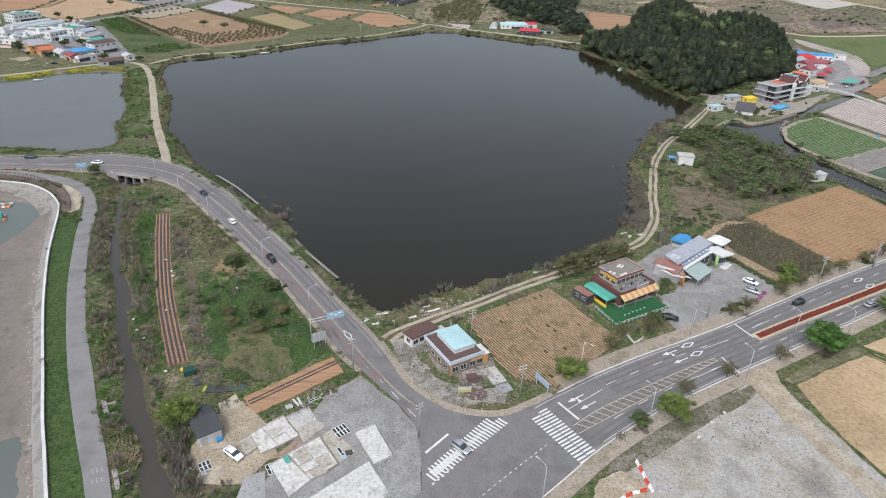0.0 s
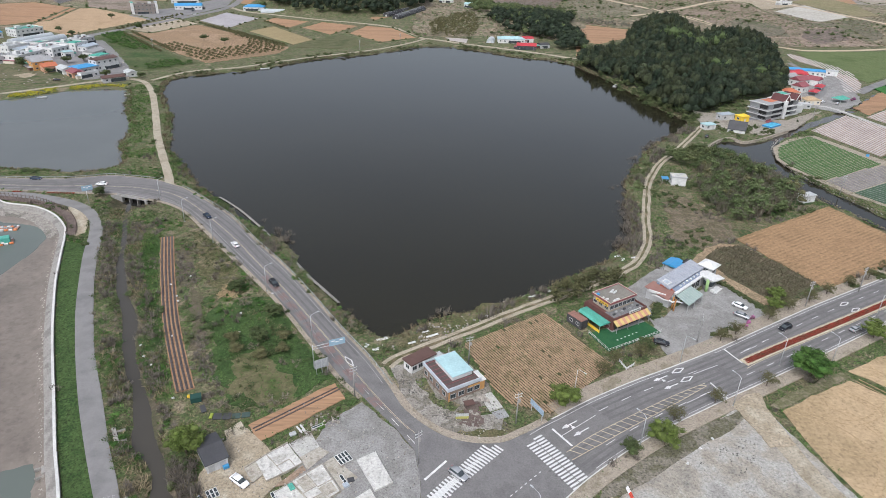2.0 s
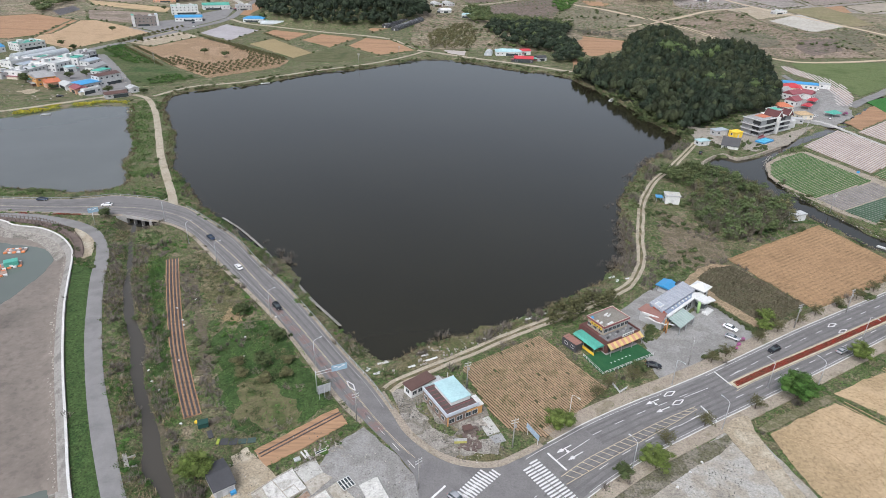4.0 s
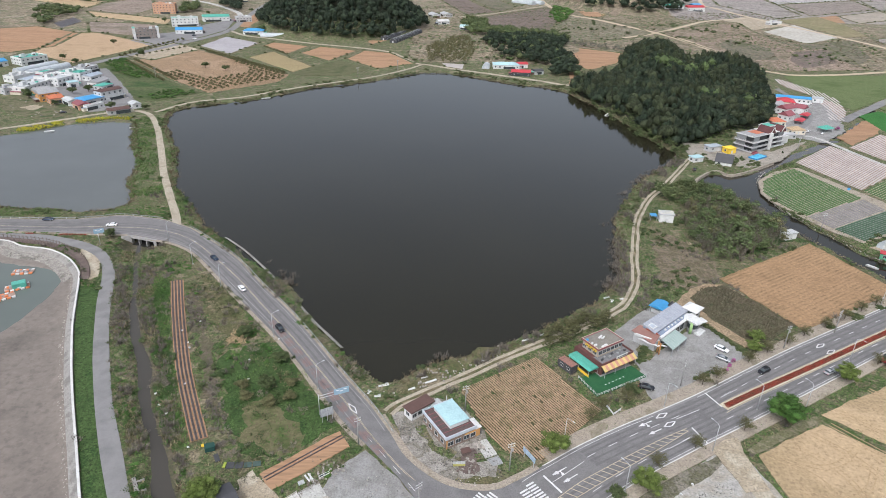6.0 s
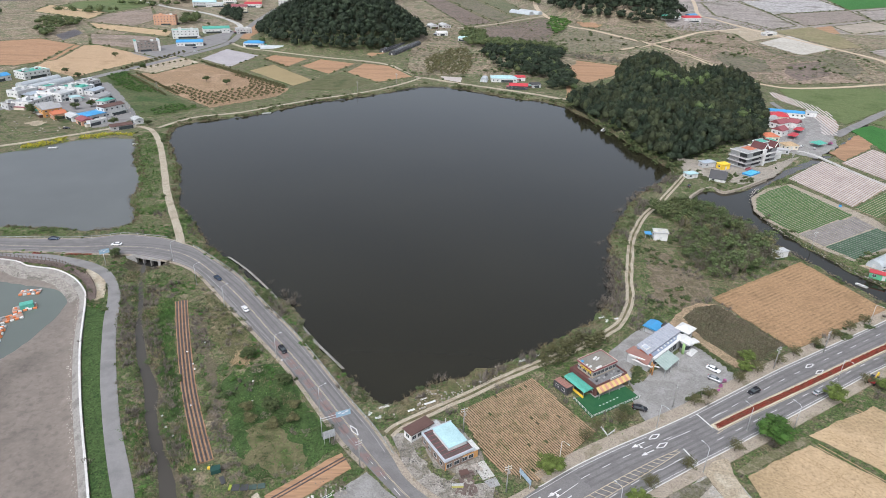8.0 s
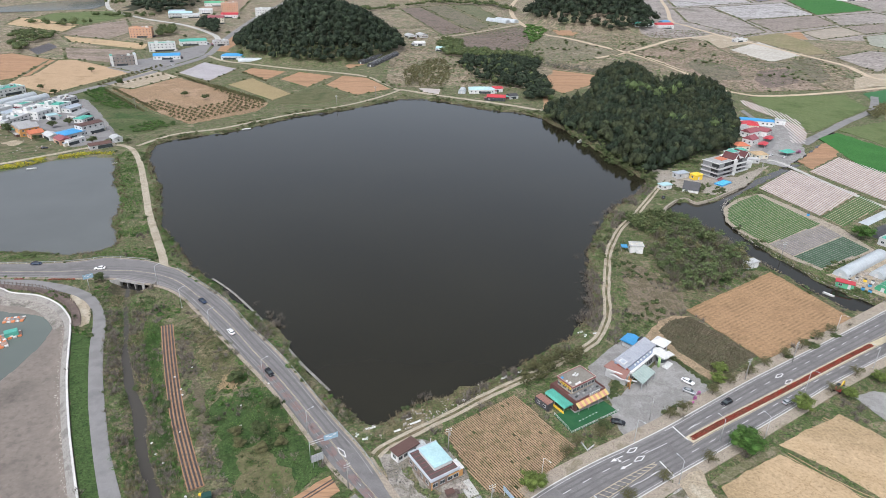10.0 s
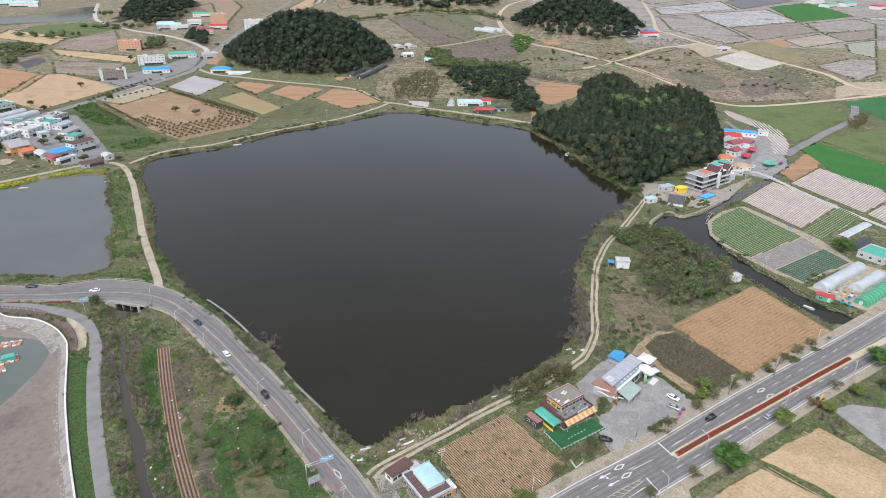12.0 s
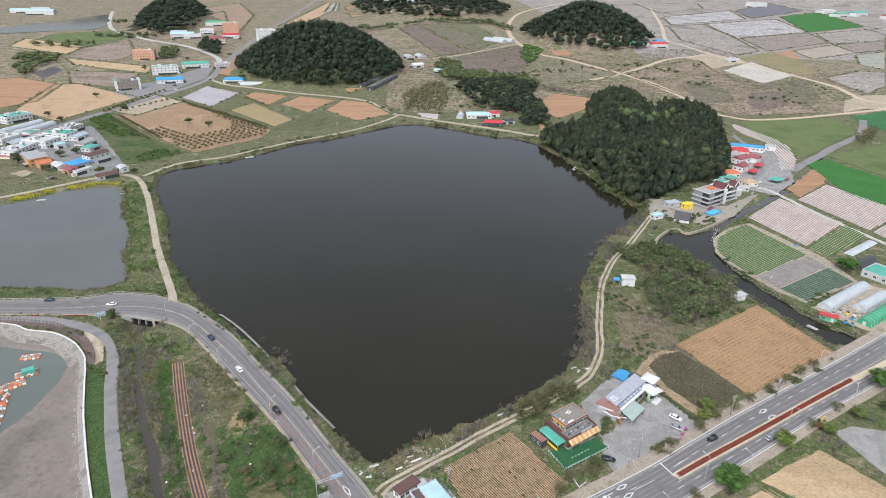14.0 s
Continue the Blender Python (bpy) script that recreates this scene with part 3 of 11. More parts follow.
SIDE_L = spline([(-420, 240), (-260, 233.5), (-185.5, 231.4), (-171.5, 230.6), (-157.7, 228.4), (-144.6, 224), (-134.4, 216.6), (-127.8, 207), (-123.8, 197.5), (-119.2, 184.7), (-112.9, 169.7), (-105.7, 153.4), (-97.5, 136.9), (-90.1, 122.9), (-83.3, 110.8), (-76.1, 98.8), (-70.5, 89.8), (-64.8, 80.6), (-49, 52), (-22, 5)], 4)
R = LAND + 0.14
road_left = tagged(new("road_1", between_mesh("road_1", LEFT_UP, LEFT_LO, R, M_ASPHALT, 0.5, 160)), "two-lane grey asphalt road curving along the reservoir dam", "road", "", "structure")
road_main = tagged(new("road_2", between_mesh("road_2", MAIN_UP, MAIN_LO, R, M_ASPHALT, 0.5, 160)), "four-lane grey asphalt main road with worn markings", "road", "", "structure")
tagged(new("road_3", prism("road_3", JUNCTION, R - 0.5, R - 0.012, M_ASPHALT)), "grey asphalt junction apron between the two roads", "road", "", "structure")
road_side = tagged(new("road_4", between_mesh("road_4", SIDE_R, SIDE_L, LAND + 0.1, M_ASPHALT_OLD, 0.4, 160)), "narrow pale asphalt lane on the sea dike", "road", "", "structure")
# dusty verges and pavements beside the carriageways
tagged(new("pavement_1", between_mesh("pavement_1", offset(MAIN_UP, 4.2)[24:], MAIN_UP[24:], R + 0.06, M_VERGE, 0.4, 160)), "dusty pavement with dry grass beside the main road", "pavement", "", "structure")
tagged(new("pavement_2", between_mesh("pavement_2", MAIN_LO, offset(MAIN_LO, -3.4), R + 0.06, M_VERGE, 0.4, 160)), "dusty pavement with young trees beside the main road", "pavement", "", "structure")
tagged(new("road_shoulder_1", between_mesh("road_shoulder_1", LEFT_LO, offset(LEFT_LO, -1.3), R - 0.03, M_VERGE, 0.3, 160)), "dusty shoulder of the dam road", "road", "", "structure")
tagged(new("road_shoulder_2", between_mesh("road_shoulder_2", offset(LEFT_UP, 0.9), LEFT_UP, R - 0.05, M_VERGE, 0.3, 160)), "dusty shoulder under the guard rail", "road", "", "structure")

TRACKS = {
    "dirt_track": ([(-14.5, 129.5), (-11.3, 133.2), (-2.4, 139.4), (8.9, 147.1), (19.1, 154.5), (29.8, 161.4), (43.7, 170.3), (53.5, 176.7), (61.7, 183.5), (66.5, 188.8), (72, 198.3), (75.8, 208.6), (79.1, 222), (85.1, 241.9), (90.3, 258.6), (95.5, 270.6), (105.4, 289.1), (120, 309), (136, 333), (151, 356), (158, 366)], 3.3),
    "causeway_track": ([(-113, 243.2), (-114.8, 248.6), (-119.2, 258.9), (-126.3, 273.7), (-135.8, 293.2), (-146, 315), (-156, 339), (-168, 367), (-179, 392), (-191, 415), (-200, 428), (-212, 434), (-227, 427), (-246, 409), (-271, 387), (-330, 345)], 3.6),
    "shore_lane": ([(-257, 818), (-227, 781), (-196, 765), (-136, 734), (-84, 714), (-50, 691), (-24, 637), (-7, 625), (16, 609), (37, 596), (53, 587), (88, 566), (110, 550), (123, 551)], 5.0),
    "shore_path": ([(-196, 432), (-180, 462), (-150, 480), (-110, 520), (-60, 562), (-30, 600), (-14, 630)], 3.0),
    "village_street": ([(-340, 3000), (-299, 1761), (-288, 1222), (-271, 955), (-257, 818), (-276, 727), (-303, 640), (-325, 571), (-329, 523), (-336, 460), (-380, 380)], 9.0),
    "field_lane": ([(-760, 1750), (-680, 1540), (-632, 1425), (-579, 1325), (-474, 1201), (-379, 1119), (-302, 1009), (-277, 944)], 8.0),
    "sandy_lane": ([(555, 2384), (344, 1975), (260, 1696), (213, 1428), (201, 1233), (212, 1084), (246, 1024), (273, 952), (297, 890), (314, 822), (322, 721), (318, 640)], 9.0),
    "field_track": ([(239, 838), (297, 890), (368, 975), (423, 1038), (507, 1089)], 7.0),
    "valley_lane": ([(800, 2200), (619, 1607), (519, 1312), (517, 1240), (522, 1077), (536, 988), (548, 896), (557, 803), (542, 714), (620, 700)], 8.0),
    "meadow_lane": ([(318, 645), (330, 632), (348, 618), (395, 625), (456, 645), (534, 675), (640, 730)], 6.0),
    "concrete_path": ([(246, 408), (253, 401), (262, 356), (274, 310), (290, 262)], 3.2),
    "sandy_path": ([(72.8, 121), (75, 113), (76.5, 101), (79.5, 88), (92, 55), (106, 20)], 5.0),
    "field_path": ([(33, 1013), (66, 1040), (107, 1088), (153, 1149), (201, 1215)], 5.0),
    "ditch_lane": ([(296, 447), (313.5, 464), (345, 491), (372, 515), (403, 540), (432, 566), (470, 620)], 7.0),
    "earth_spur": ([(116, 548), (122, 575), (128, 610), (138, 640)], 4.5),
    "barn_lane": ([(158, 366), (185, 372), (215, 392), (247, 420), (275, 455), (292, 500), (300, 560), (312, 615)], 5.0),
}
TRACK_MATS = {"village_street": M_ASPHALT_OLD, "concrete_path": M_CONCRETE, "barn_lane": M_ASPHALT_OLD, "ditch_lane": M_ASPHALT_OLD, "field_lane": M_CONCRETE, "earth_spur": M_ORANGE, **{k: mat("bright_sandy_lane", [(0.4, 0.32, 0.23), (0.47, 0.385, 0.285)], 0.1, 0.8, contrast=0.15) for k in ("sandy_lane", "field_track", "valley_lane", "meadow_lane")}}
for key, (pts, wide) in TRACKS.items():
    tagged(new(key, ribbon_mesh(key, spline(pts, 5), wide, LAND + 0.11, TRACK_MATS.get(key, M_TRACK), 0.4, 0.18)), "pale " + key.replace("_", " ") + " worn by wheels", "track", "", "structure")

# ---- fields ----
orange_lab, tan_lab = "freshly ploughed orange-brown field", "tan tilled field with wheel marks"
FIELDS = [
    ("tan_field", [(-398, 637), (-425, 771), (-400, 779), (-302, 704), (-335, 592)], M_TAN, tan_lab),
    ("orange_field", [(-560, 760), (-489, 816), (-416, 771), (-397, 677), (-418, 640), (-520, 640)], M_ORANGE, orange_lab),
    ("olive_field", [(-664, 1266), (-579, 1325), (-509, 1240), (-534, 1083), (-650, 1143)], M_OLIVE, "olive-green pasture far off"),
    ("straw_field", [(-682, 1194), (-539, 1103), (-521, 1008), (-654, 1092)], M_STRAW, "straw-coloured stubble field"),
    ("soil_field", [(-530, 1083), (-497, 1182), (-428, 1028), (-428, 943), (-521, 990)], M_FALLOW, "fallow grey-brown field"),
    ("straw_field", [(-509, 974), (-360, 908), (-346, 854), (-469, 915)], M_STRAW, "straw-coloured stubble strip"),
    ("soil_field", [(-455, 869), (-355, 853), (-345, 757), (-411, 782)], M_FALLOW, "weedy grey-brown fallow plot"),
    ("netted_field", [(-486, 845), (-490, 903), (-462, 868), (-456, 806)], M_BLACKFILM, "plot under a dark shade net"),
    ("meadow", [(-317, 592), (-303, 628), (-256, 562), (-184, 492), (-207, 462), (-223, 461), (-277, 542)], mat("weedy_meadow", [(0.04, 0.075, 0.02), (0.09, 0.1, 0.045), (0.055, 0.08, 0.026)], 0.03, 0.8, contrast=0.45, specks=(0.6, 0.4)), "green weedy meadow beside the village"),
    ("orchard_soil", [(-286, 612), (-255, 683), (-239, 669), (-131, 565), (-135, 536), (-178, 492), (-221, 534)], mat("dull_orchard_soil", [(0.29, 0.195, 0.12), (0.24, 0.165, 0.1), (0.33, 0.23, 0.15)], 0.04, 0.8, contrast=0.3, specks=(0.8, 0.3)), "dull orange-brown orchard soil"),
    ("straw_field", [(-309, 640), (-288, 717), (-247, 683), (-272, 617)], M_SAND, "pale sandy plot beside the street"),
    ("film_field", [(-256, 703), (-248, 773), (-198, 731), (-210, 657)], mat("pale_grey_film", [(0.3, 0.28, 0.29), (0.36, 0.34, 0.35)], 0.05, 0.8, contrast=0.2), "plot covered with pale plastic film sheets"),
    ("orange_field", [(-191, 715), (-184, 738), (-141, 717), (-154, 667)], M_ORANGE, orange_lab),
    ("orange_field", [(-142, 673), (-129, 718), (-85, 695), (-107, 634)], M_ORANGE, orange_lab),
    ("orange_field", [(-92, 648), (-79, 698), (-50, 688), (-22, 632), (-56, 600)], M_ORANGE, orange_lab),
    ("olive_field", [(-189, 644), (-171, 680), (-117, 605), (-130, 576)], mat("dull_olive_soil", [(0.24, 0.19, 0.1), (0.28, 0.22, 0.12)], 0.05, 0.8), "dull olive-brown plot with young trees"),
    ("orange_field", [(151, 759), (209, 719), (188, 662), (148, 617), (136, 641), (124, 686)], M_ORANGE, orange_lab),
    ("crop_field", [(1092, 1919), (1338, 2124), (1166, 1644), (922, 1485)], M_CROP, "vivid green crop field far off"),
    ("gravel_lot", [(463, 930), (551, 1017), (543, 886), (470, 826)], mat("beige_hard_standing", [(0.38, 0.355, 0.31), (0.44, 0.415, 0.37)], 0.02, 0.3, contrast=0.15, specks=(0.3, 0.15)), "pale fenced gravel yard"),
    ("meadow", [(333, 611), (442, 626), (428, 568), (324, 482), (318, 540)], M_OLIVE, "smooth olive-green meadow"),
    ("crop_field", [(318, 466), (343, 480), (364, 408), (330, 352), (306, 392)], M_CROP, "bright green crop field"),
    ("meadow", [(350, 490), (429, 528), (500, 440), (400, 380), (366, 412)], M_OLIVE, "pale olive meadow beside the crop"),
    ("brown_field", [(108.2, 207.9), (160.9, 240.6), (173.9, 200.1), (123, 173.2)], mat("bare_brown_soil", [(0.25, 0.158, 0.085), (0.29, 0.185, 0.1), (0.215, 0.138, 0.074)], 0.06, 1.2, bump=0.5, contrast=0.25, specks=(1.2, 0.2)), "bare brown field with curved tillage lines"),
    ("stubble_field", [(105.9, 130.8), (118.1, 137.1), (133.1, 143.8), (150, 118), (129.9, 100), (117.4, 119.4)], M_STRAW, "golden stubble field with wheel marks"),
    ("stubble_field", [(80.9, 115), (90.8, 120.6), (104, 127), (115.2, 115.4), (126, 96), (128, 70), (106, 60), (88, 80), (82.4, 100), (81.2, 109)], M_STRAW, "golden stubble field with looping wheel marks"),
    ("gravel_yard", [(143.1, 152.4), (152, 155), (170, 150), (185, 135), (160, 120), (147.9, 132.3)], M_GRAVEL, "grey gravel yard beside the garden"),
    ("car_park", [(70.1, 160.3), (89.7, 177.5), (96.5, 159.6), (96.7, 155.1), (85.4, 149), (74.8, 144.7), (68.5, 138), (60.4, 134), (58.5, 147.8)], M_GRAVEL, "grey gravel car park before the hall"),
    ("gravel_yard", [(-26.5, 108.7), (-19.2, 115.6), (-10.8, 106.4), (-6.3, 100.5), (-4.9, 92.8), (-4.3, 72.5), (-21.9, 66), (-35.6, 78), (-32.9, 86.5)], M_GRAVEL, "grey gravel yard beside the junction"),
    ("gravel_yard", [(-13.8, 129.9), (-9.6, 130.1), (-3.7, 117.1), (5.3, 111.5), (14.5, 112.5), (12.3, 105.3), (6.2, 103.6), (-2.3, 108.5), (-8.5, 114.5)], M_DUSTY, "dusty grey forecourt of the corner shop"),
    ("gravel_yard", [(34, 88), (44.7, 95.4), (73.6, 119.4), (77.9, 111.6), (81.4, 99.5), (86, 82), (90, 40), (0, 30), (21.7, 77)], mat("pale_dusty_gravel", [(0.27, 0.257, 0.237), (0.36, 0.345, 0.322), (0.31, 0.28, 0.235), (0.22, 0.207, 0.187)], 0.08, 2.4, bump=0.5, contrast=0.28, specks=(2.2, 0.25)), "wide pale gravel yard beside the main road"),
    ("rough_ground", [(30.9, 87.9), (33.9, 93.7), (46.7, 101.9), (60.7, 110.2), (71.2, 115.3), (71.6, 113.3), (66.3, 108.5), (56.7, 103), (45.8, 95.5), (36.2, 89.4)], mat("weedy_grey_earth", [(0.17, 0.15, 0.122), (0.1, 0.098, 0.058), (0.2, 0.178, 0.148), (0.13, 0.12, 0.08)], 0.14, 2.0, contrast=0.45, specks=(1.8, 0.45)), "strip of dry weedy ground above the gravel"),
    ("grass_bank", [(-122, 192), (-118.5, 184), (-112, 169), (-104.8, 153), (-96.5, 136.5), (-89, 122.5), (-82.4, 110.4), (-75.2, 98.4), (-69.6, 89.4), (-64, 80), (-66, 76), (-70.6, 80.5), (-77, 91), (-82.3, 100), (-90.1, 114.2), (-97.1, 126.7), (-105.1, 141.4), (-112.4, 155.7), (-118.8, 168.8), (-125.1, 183.6), (-130.4, 195)], M_GRASS, "mown green grass bank behind the sea wall"),
    ("gravel_yard", [(-9.4, 129.6), (-7.5, 124), (-3.8, 116), (1, 112.5), (12, 116), (11.5, 123), (6, 132), (-1, 136), (-6, 135)], M_DUSTY, "dusty yard round the corner shop"),
    ("paved_yard", [(260, 466), (300.7, 512), (312, 500), (300, 462), (283, 422), (252, 393), (228, 411)], M_GRAVEL, "grey paved yard among the lakeside houses"),
    ("paved_yard", [(-318, 505), (-318, 562), (-295, 575), (-262, 526), (-222, 462), (-224, 440), (-238, 428), (-256, 438), (-274, 468), (-296, 486)], M_ASPHALT_OLD, "grey concrete lanes between the village houses"),
    ("paved_yard", [(-340, 728), (-345, 770), (-319, 790), (-300, 870), (-280, 928), (-262, 820), (-282, 727), (-300, 692)], M_ASPHALT_OLD, "grey parking yard beside the hotel"),
    ("earth_strip", [(268, 405), (315, 452), (322, 446), (303, 417), (267, 388)], M_ORANGE, "bare orange earth strip beside the canal"),
    ("gravel_yard", [(57.7, 170), (69, 181.7), (77, 188), (81, 186), (70, 172), (62, 160), (66, 151), (61, 148)], M_GRAVEL, "gravel strip beside the hall"),
    ("earth_strip", [(84.5, 188.5), (88.5, 193.7), (94.5, 200), (100.7, 203.5), (107.5, 203), (112, 196), (104, 163.6), (98.4, 162.3), (95, 168.4), (91.9, 173.2), (90.8, 179.7)], mat("dry_straw_margin", [(0.26, 0.19, 0.12), (0.31, 0.23, 0.15), (0.2, 0.155, 0.095)], 0.2, 2.0, contrast=0.3, specks=(2.0, 0.35)), "dry straw-brown margin beside the withered crop"),
    ("sandy_corner", [(-144, 226.5), (-137, 221.5), (-130.4, 211), (-126.5, 201), (-129, 198.5), (-132.5, 204.5), (-138, 213), (-143, 219.5)], M_SAND, "bare sandy corner at the end of the boardwalk"),
    ("farm_yard", [(186, 238), (193, 226), (202, 214), (212, 219), (232, 236), (238, 252), (228, 262), (190, 239)], M_SAND, "dirt farm yard round the greenhouses"),
    ("orange_plot", [(-44, 107.3), (-26.7, 122.3), (-23.6, 116.5), (-40.2, 102.2)], M_ORANGE, "bare orange soil plot"),
    ("dirt_yard", [(-49, 101), (-44, 106.5), (-36, 99), (-33, 92), (-38, 84), (-46, 84), (-50, 92)], M_SAND, "sandy yard before the hut"),
]
LAWNS = [("lawn", [(-67.6, 155), (-50.9, 162), (-38.1, 139), (-27.5, 124), (-39.5, 114), (-49, 111.8), (-58.2, 128.4)], M_GRASS, "green grass on waste ground beside the dam road"),
         ("lawn", [(-105, 198.5), (-100, 198.8), (-86, 160.6), (-66.5, 119.3), (-69.5, 117.2), (-85.6, 148.3)], M_GRASS, "lush green grass strip beside the stream"),
         ("bare_path", [(-89.5, 190.4), (-85.8, 190.6), (-72.9, 161.2), (-59.5, 128.4), (-62.3, 128.3), (-76.1, 161)], mat("trodden_brown_earth", [(0.12, 0.095, 0.072), (0.09, 0.085, 0.05), (0.15, 0.115, 0.09)], 0.2, 1.6, contrast=0.45), "bare brownish path beside the narrow bed"),
         ("dry_lawn", [(-90.6, 203.9), (-75.4, 193.3), (-59.2, 165.1), (-63, 158.3), (-75.5, 171.4)], M_DRY, "dry straw-coloured grass beside the road"),
         ("dry_lawn", [(-55.4, 130.9), (-49.1, 136.1), (-35.6, 120.3), (-40.3, 112.1), (-48.9, 115.7)], mat("short_dry_turf", [(0.095, 0.1, 0.043), (0.13, 0.115, 0.063), (0.07, 0.085, 0.03)], 0.2, 1.6, contrast=0.35), "short dry turf round clipped shrubs"),
         ("dry_lawn", [(84, 202), (90, 232), (97, 252), (106, 240), (112, 224), (109, 211), (97, 198)], mat("brown_dry_scrubland", [(0.15, 0.115, 0.085), (0.105, 0.095, 0.055), (0.18, 0.14, 0.105), (0.08, 0.09, 0.04)], 0.16, 1.6, contrast=0.5, specks=(2.0, 0.45)), "brown dry scrub between the track and the thicket"),
         ("lawn", [(122, 225), (150, 240.5), (160, 243), (157, 255), (148, 248), (128, 234)], M_GRASS, "green grass before the thicket"),
         ("dry_lawn", [(33, 164), (8, 150), (-4, 142), (-10, 138), (-14, 140), (-3, 149), (20, 163)], M_DRY, "dry grass along the near bank")]
for i, (key, pts, m, lab) in enumerate(LAWNS):
    patch(key, pts, -0.03 + 0.006 * (i % 3), m, lab, "ground", 3.2)
M_MAUVE = mat("mauve_fallow_field", [(0.2, 0.168, 0.145), (0.245, 0.208, 0.183), (0.165, 0.145, 0.115)], 0.03, 0.25, contrast=0.4, specks=(0.35, 0.4))
M_WEEDY = mat("weedy_fallow_terrace", [(0.12, 0.115, 0.07), (0.155, 0.135, 0.1), (0.095, 0.1, 0.05)], 0.03, 0.3, contrast=0.4, specks=(0.35, 0.45))
M_PURPLE = mat("purple_brown_terrace", [(0.135, 0.105, 0.088), (0.165, 0.13, 0.11), (0.11, 0.095, 0.07)], 0.03, 0.3, contrast=0.4, specks=(0.35, 0.4))
M_SLATE = mat("dark_slate_field", [(0.12, 0.115, 0.13), (0.145, 0.14, 0.155)], 0.03, 0.3, contrast=0.2)
paddy_lab = "flat fallow paddy field far off"
